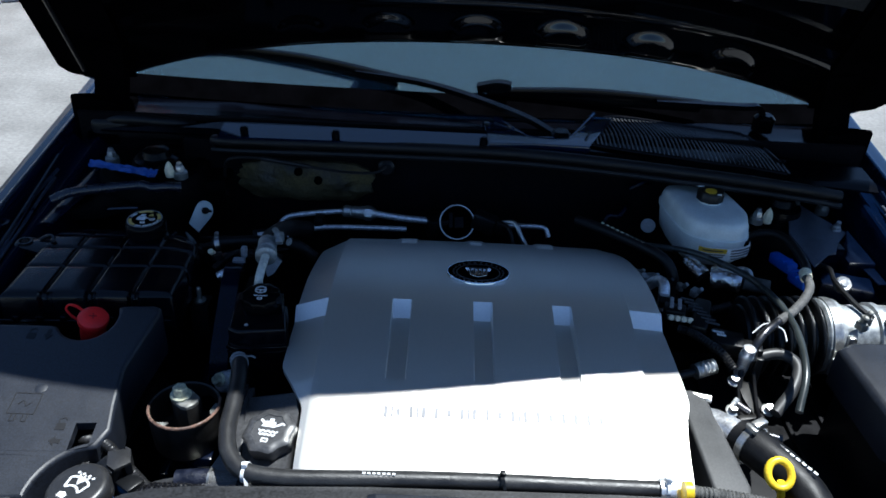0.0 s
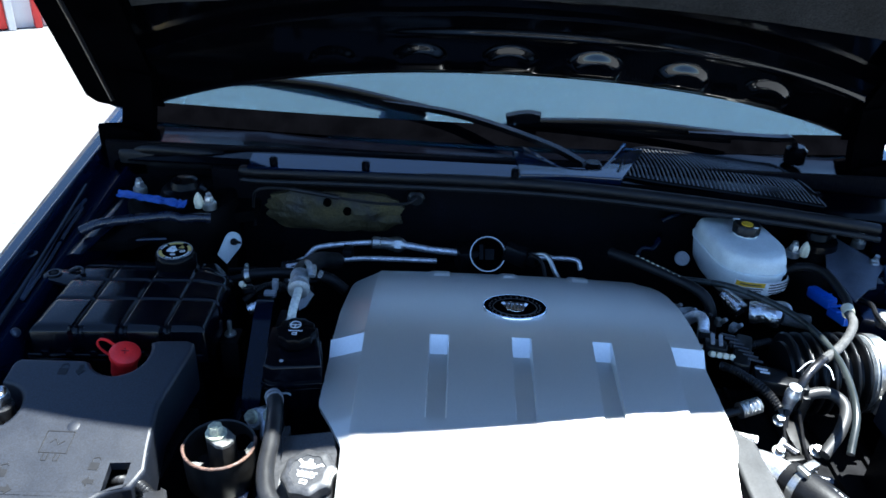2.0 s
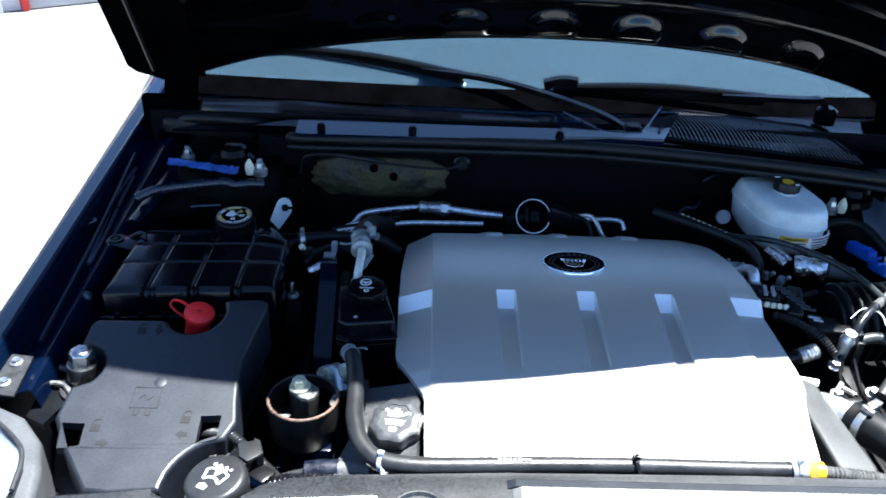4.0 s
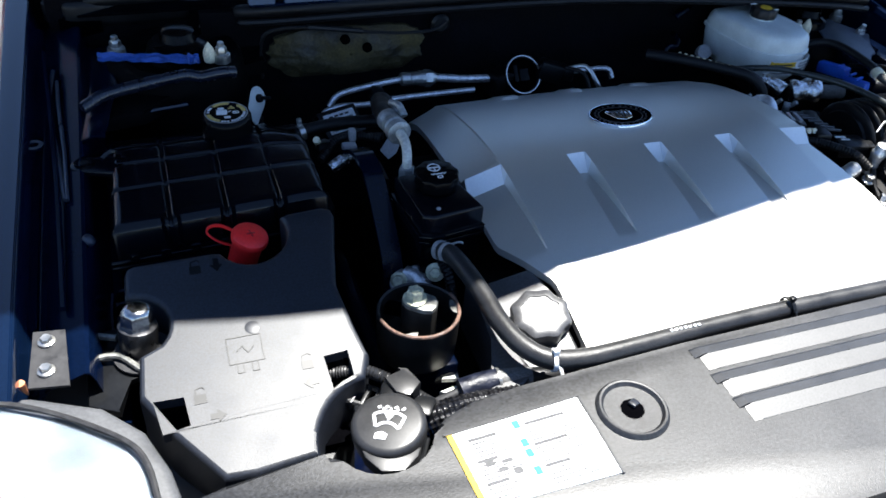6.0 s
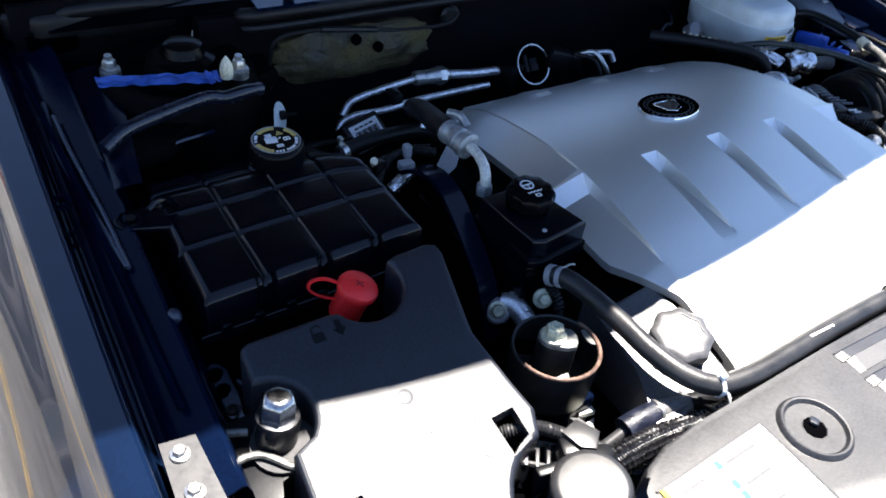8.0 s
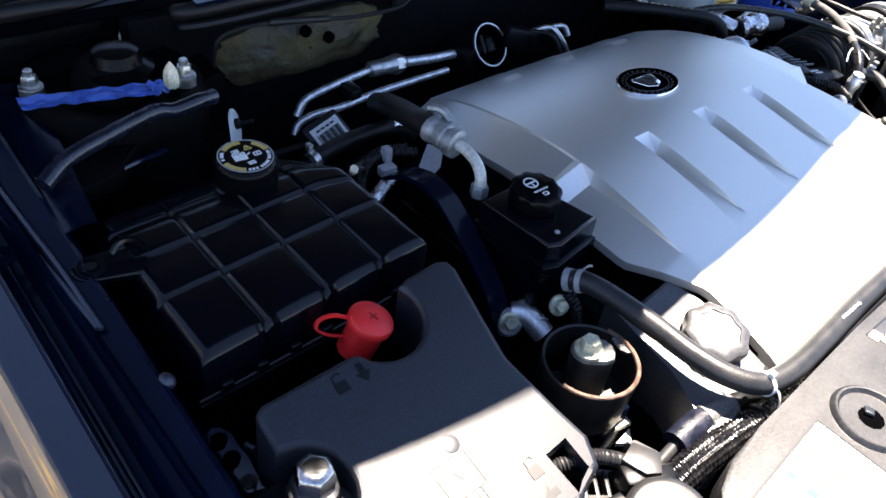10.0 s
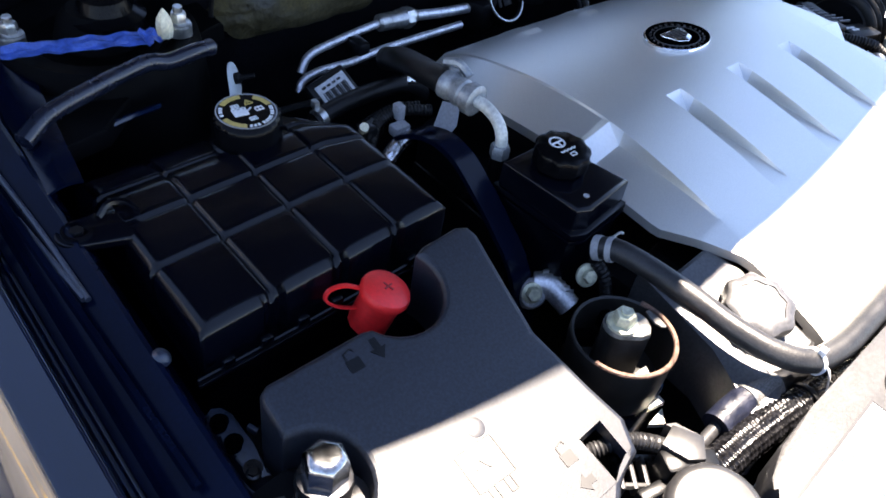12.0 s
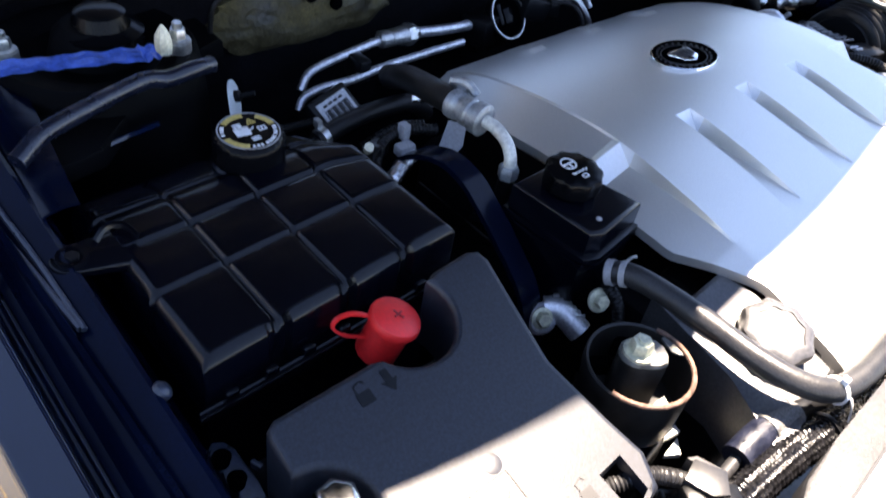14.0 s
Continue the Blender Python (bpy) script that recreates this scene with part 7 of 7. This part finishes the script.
part("bits", join(tube([(0.26, 1.085, 0.895), (0.285, 1.065, 0.902), (0.302, 1.045, 0.898)], 0.010, seg=10), hexhead((0.272, 1.07, 0.908), (0, -0.3, 1), 0.012, 0.008, 0.009), hexhead((0.296, 1.052, 0.908), (0, -0.3, 1), 0.012, 0.008, 0.009)), DULL_ALU, elbow)
clutter = random.Random(5)
for i in range(7):
    x = 0.250 + 0.022 * i
    c = thing("pipe_clip", (x, 1.11 - 0.02 * i, 0.87), "small grey clip on the wiring behind the cover", "clip")
    part("clip", join(box(x, 1.115 - 0.013 * i, 0.892 + 0.004 * clutter.random(), 0.010 + 0.006 * clutter.random(), 0.012, 0.014, 0.002, rz=60 * clutter.random()), lathe([(0.004, 0), (0.004, 0.010), (0.003, 0.012)], (x + 0.004, 1.110 - 0.013 * i, 0.898), (0.3, -0.5, 0.8), 10)), (DULL_ALU, BLACK_PLASTIC, STEEL_CAP)[i % 3], c)
coil = thing("coil_connector", (0.329, 0.945, 0.88), "beige and grey electrical connector by the cover", "connector")
part("body", join(box(0.326, 0.957, 0.908, 0.034, 0.026, 0.018, 0.003, rz=-14), box(0.318, 0.983, 0.908, 0.022, 0.022, 0.014, 0.002, rz=-14)), BLACK_PLASTIC, coil)
part("latch", join(box(0.322, 0.965, 0.9195, 0.006, 0.026, 0.005, 0.001, rz=-14), box(0.334, 0.962, 0.9195, 0.006, 0.026, 0.005, 0.001, rz=-14), box(0.316, 0.990, 0.9165, 0.016, 0.006, 0.003, 0.001, rz=-14)), GREY_PRINT, coil, "grey latch prongs")
part("pins", join(*[lathe([(0.0046, 0), (0.0046, 0.012)], (0.316 + 0.0095 * i, 0.944 - 0.002 * i, 0.906), (0, -0.8, 0.5), 10) for i in range(4)]), CREAM, coil, "beige plug ends")
sensor = thing("map_sensor", (0.375, 0.93, 0.88), "long black sensor module with ribbed top", "sensor")
part("body", join(box(0.368, 0.952, 0.902, 0.026, 0.085, 0.022, 0.005, rz=-20), box(0.398, 0.902, 0.892, 0.050, 0.040, 0.024, 0.005, rz=-14), box(0.425, 0.893, 0.890, 0.026, 0.022, 0.02, 0.003, rz=-14)), BLACK_PLASTIC, sensor)
for i in range(7):
    part("rib", box(0.353 + 0.004 * i, 0.985 - 0.0105 * i, 0.9135, 0.022, 0.0022, 0.003, rz=-20), SLAT, sensor)
part("label_bar", join(box(0.385, 0.912, 0.9050, 0.018, 0.0040, 0.001, rz=-14), box(0.388, 0.904, 0.9050, 0.014, 0.0040, 0.001, rz=-14)), WHITE_PRINT, sensor)
boot = thing("coil_boot", (0.328, 0.826, 0.86), "grey wound coil end beside the cover", "coil")
part("winding", tube([(0.334, 0.838, 0.884), (0.349, 0.843, 0.886), (0.364, 0.848, 0.888)], 0.0125, seg=16, n=14, ribs=(0.0065, 0.0025)), STEEL, boot)
part("stem", tube([(0.28, 0.824, 0.876), (0.334, 0.838, 0.884)], 0.0065, seg=12), BLACK_PLASTIC, boot)
conn_blue = thing("blue_connector", (0.57, 1.13, 0.86), "bright blue electrical connector", "connector")
part("body", box(0.566, 1.135, 0.900, 0.020, 0.060, 0.022, 0.005, rz=14, rx=-8), BLUE_PLASTIC, conn_blue)
part("latch", join(box(0.578, 1.085, 0.894, 0.017, 0.046, 0.016, 0.003, rz=14, rx=-8), *[box(0.566 + 0.003 * i, 1.122 - 0.014 * i, 0.913 - 0.002 * i, 0.02, 0.003, 0.004, rz=14) for i in range(4)]), BLUE_PLASTIC, conn_blue)
shield_plate = thing("module_bracket", (0.63, 1.19, 0.84), "flat grey-blue module bracket with stud nuts", "bracket")
part("plate", prism([(0.624, 1.292), (0.646, 1.300), (0.700, 1.204), (0.668, 1.165), (0.655, 1.135), (0.640, 1.131), (0.601, 1.091), (0.591, 1.196)], lambda x, y: 0.930 + 0.06 * (y - 1.2), lambda x, y: 0.926 + 0.06 * (y - 1.2), 0.0015), mat("grey_sheet", (0.13, 0.145, 0.18), 0.45, 0.3, stain=0.3), shield_plate)
for p in ((0.634, 1.286, 0.937), (0.684, 1.212, 0.933)):
    part("stud", join(hexhead(p, (0, -0.2, 1), 0.013, 0.007, 0.009), lathe([(0.0045, 0), (0.0045, 0.016)], p, (0, -0.2, 1), 10)), STEEL, shield_plate)
part("arm", join(box(0.645, 1.20, 0.89, 0.07, 0.10, 0.07, 0.004), box(0.70, 1.20, 0.90, 0.05, 0.16, 0.03, 0.004)), INNER_PAINT, shield_plate)
disc = thing("cap_nut", (0.645, 1.06, 0.86), "bright round cap nut on a dark bracket", "nut")
part("disc", lathe([(0.014, -0.01), (0.014, 0.002), (0.012, 0.004), (0.006, 0.0035), (0.006, 0.006), (0.0005, 0.0065)], (0.645, 1.065, 0.905), (0, -0.6, 0.8), 24), STEEL, disc)
part("bracket", box(0.66, 1.085, 0.875, 0.09, 0.05, 0.05, 0.006, rz=-15), INNER_PAINT, disc)

# ---- upper radiator hose and engine end ----
rad = thing("radiator_hose", (0.40, 0.66, 0.83), "thick black radiator hose on a cast aluminium neck", "hose")
part("hose", tube([(0.368, 0.722, 0.868), (0.385, 0.695, 0.872), (0.410, 0.660, 0.870), (0.432, 0.620, 0.860), (0.44, 0.575, 0.835), (0.44, 0.54, 0.80)], 0.0265, seg=22, n=8), RUBBER, rad)
part("neck", tube([(0.325, 0.765, 0.850), (0.345, 0.748, 0.862), (0.372, 0.716, 0.869)], 0.0225, seg=20), ALU, rad, "pale cast neck")
part("clamp", join(lathe([(0.0285, -0.005), (0.0285, 0.005)], (0.378, 0.706, 0.8705), (0.55, -0.83, 0.08), 28), box(0.385, 0.712, 0.902, 0.022, 0.012, 0.010, 0.002, rz=30), box(0.372, 0.702, 0.902, 0.006, 0.018, 0.008, 0.001, rz=30)), STEEL, rad, "spring clamp with bright ears")
part("print_bars", join(*[box(0.404 + 0.0048 * i, 0.678 - 0.0075 * i, 0.8965, 0.0035, 0.006, 0.0012, rz=30) for i in range(7)]), WHITE_PRINT, rad, "pale printed bars")
dip = thing("dipstick_ring", (0.388, 0.636, 0.86), "bright yellow dipstick ring handle", "dipstick")
part("ring", tube([(0.386 + 0.0150 * math.cos(a), 0.630 + 0.0125 * math.sin(a), 0.896 + 0.0115 * math.sin(a)) for a in steps(0.3, 0.3 + 2 * math.pi, 16)], 0.0050, seg=10, n=3), YELLOW, dip)
part("stem", tube([(0.388, 0.625, 0.888), (0.392, 0.618, 0.86), (0.395, 0.61, 0.80)], 0.005, seg=8), YELLOW, dip)
side_cover = thing("timing_cover", (0.32, 0.70, 0.80), "dark grey plastic end cover beside the silver cover", "cover")
part("shell", prism([(0.297, 0.790), (0.318, 0.800), (0.338, 0.775), (0.352, 0.62), (0.345, 0.60), (0.302, 0.605)], lambda x, y: 0.884 + 0.03 * min(0, y - 0.72), 0.76, 0.006, 3), mat("grey_moulding", (0.06, 0.06, 0.06), 0.55, stain=0.2, bump=0.3), side_cover)
front_conduit = thing("front_conduit", (0.33, 0.592, 0.87), "pale corrugated conduit with a yellow band", "conduit")
part("conduit", tube([(0.268, 0.597, 0.892), (0.31, 0.594, 0.890), (0.36, 0.588, 0.886), (0.42, 0.575, 0.880)], 0.0095, seg=14, n=12, ribs=(0.0048, 0.002)), SLEEVE, front_conduit)
part("band", lathe([(0.0125, -0.005), (0.0125, 0.005)], (0.262, 0.5975, 0.893), (1, 0, 0), 20), YELLOW, front_conduit, "yellow marker band")
part("collar", lathe([(0.0145, -0.012), (0.0145, 0.006), (0.011, 0.008)], (0.238, 0.598, 0.8935), (1, 0, 0), 20), ALU, front_conduit, "clear crimp collar")
for k, (p, q, r) in enumerate((((0.385, 0.80, 0.862), (0.405, 0.782, 0.858), 0.006), ((0.410, 0.745, 0.852), (0.438, 0.738, 0.850), 0.007), ((0.37, 0.775, 0.852), (0.36, 0.755, 0.850), 0.007))):
    f = thing("pipe_fitting", (p[0], p[1], p[2] - 0.03), "small bright metal pipe fitting in the engine bay", "fitting")
    part("pipe", tube([p, q], r, seg=12), DARK_STEEL, f)
    part("nut", hexhead(p, Vector(q) - Vector(p), r * 2.4, r * 1.2), STEEL, f)
lever = thing("shift_bracket", (0.42, 0.80, 0.80), "pale bent metal bracket and studs above the gearbox", "bracket")
part("plate", join(prism([(0.400, 0.850), (0.422, 0.842), (0.430, 0.800), (0.412, 0.780), (0.404, 0.812)], lambda x, y: 0.858 + 0.2 * (y - 0.8), lambda x, y: 0.854 + 0.2 * (y - 0.8), 0.001), box(0.405, 0.775, 0.852, 0.040, 0.010, 0.012, 0.002, rz=12)), MILD_STEEL, lever)
part("rod", tube([(0.428, 0.868, 0.895), (0.424, 0.835, 0.875), (0.418, 0.79, 0.86), (0.412, 0.755, 0.865)], 0.0028, seg=8), DARK, lever)
for p in ((0.398, 0.842, 0.866), (0.436, 0.792, 0.856), (0.384, 0.792, 0.852)):
    part("stud", hexhead(p, (0, -0.3, 1), 0.012, 0.009, 0.010), STEEL, lever)
trans = thing("transmission", (0.45, 0.85, 0.45), "dark gearbox housing below the intake", "gearbox")
part("case", box(0.46, 0.87, 0.60, 0.32, 0.42, 0.30, 0.04, 3), DARK, trans)
for i in range(5):
    part("case_rib", box(0.34 + 0.06 * i, 0.87, 0.752, 0.008, 0.36, 0.012, 0.003), DARK, trans)
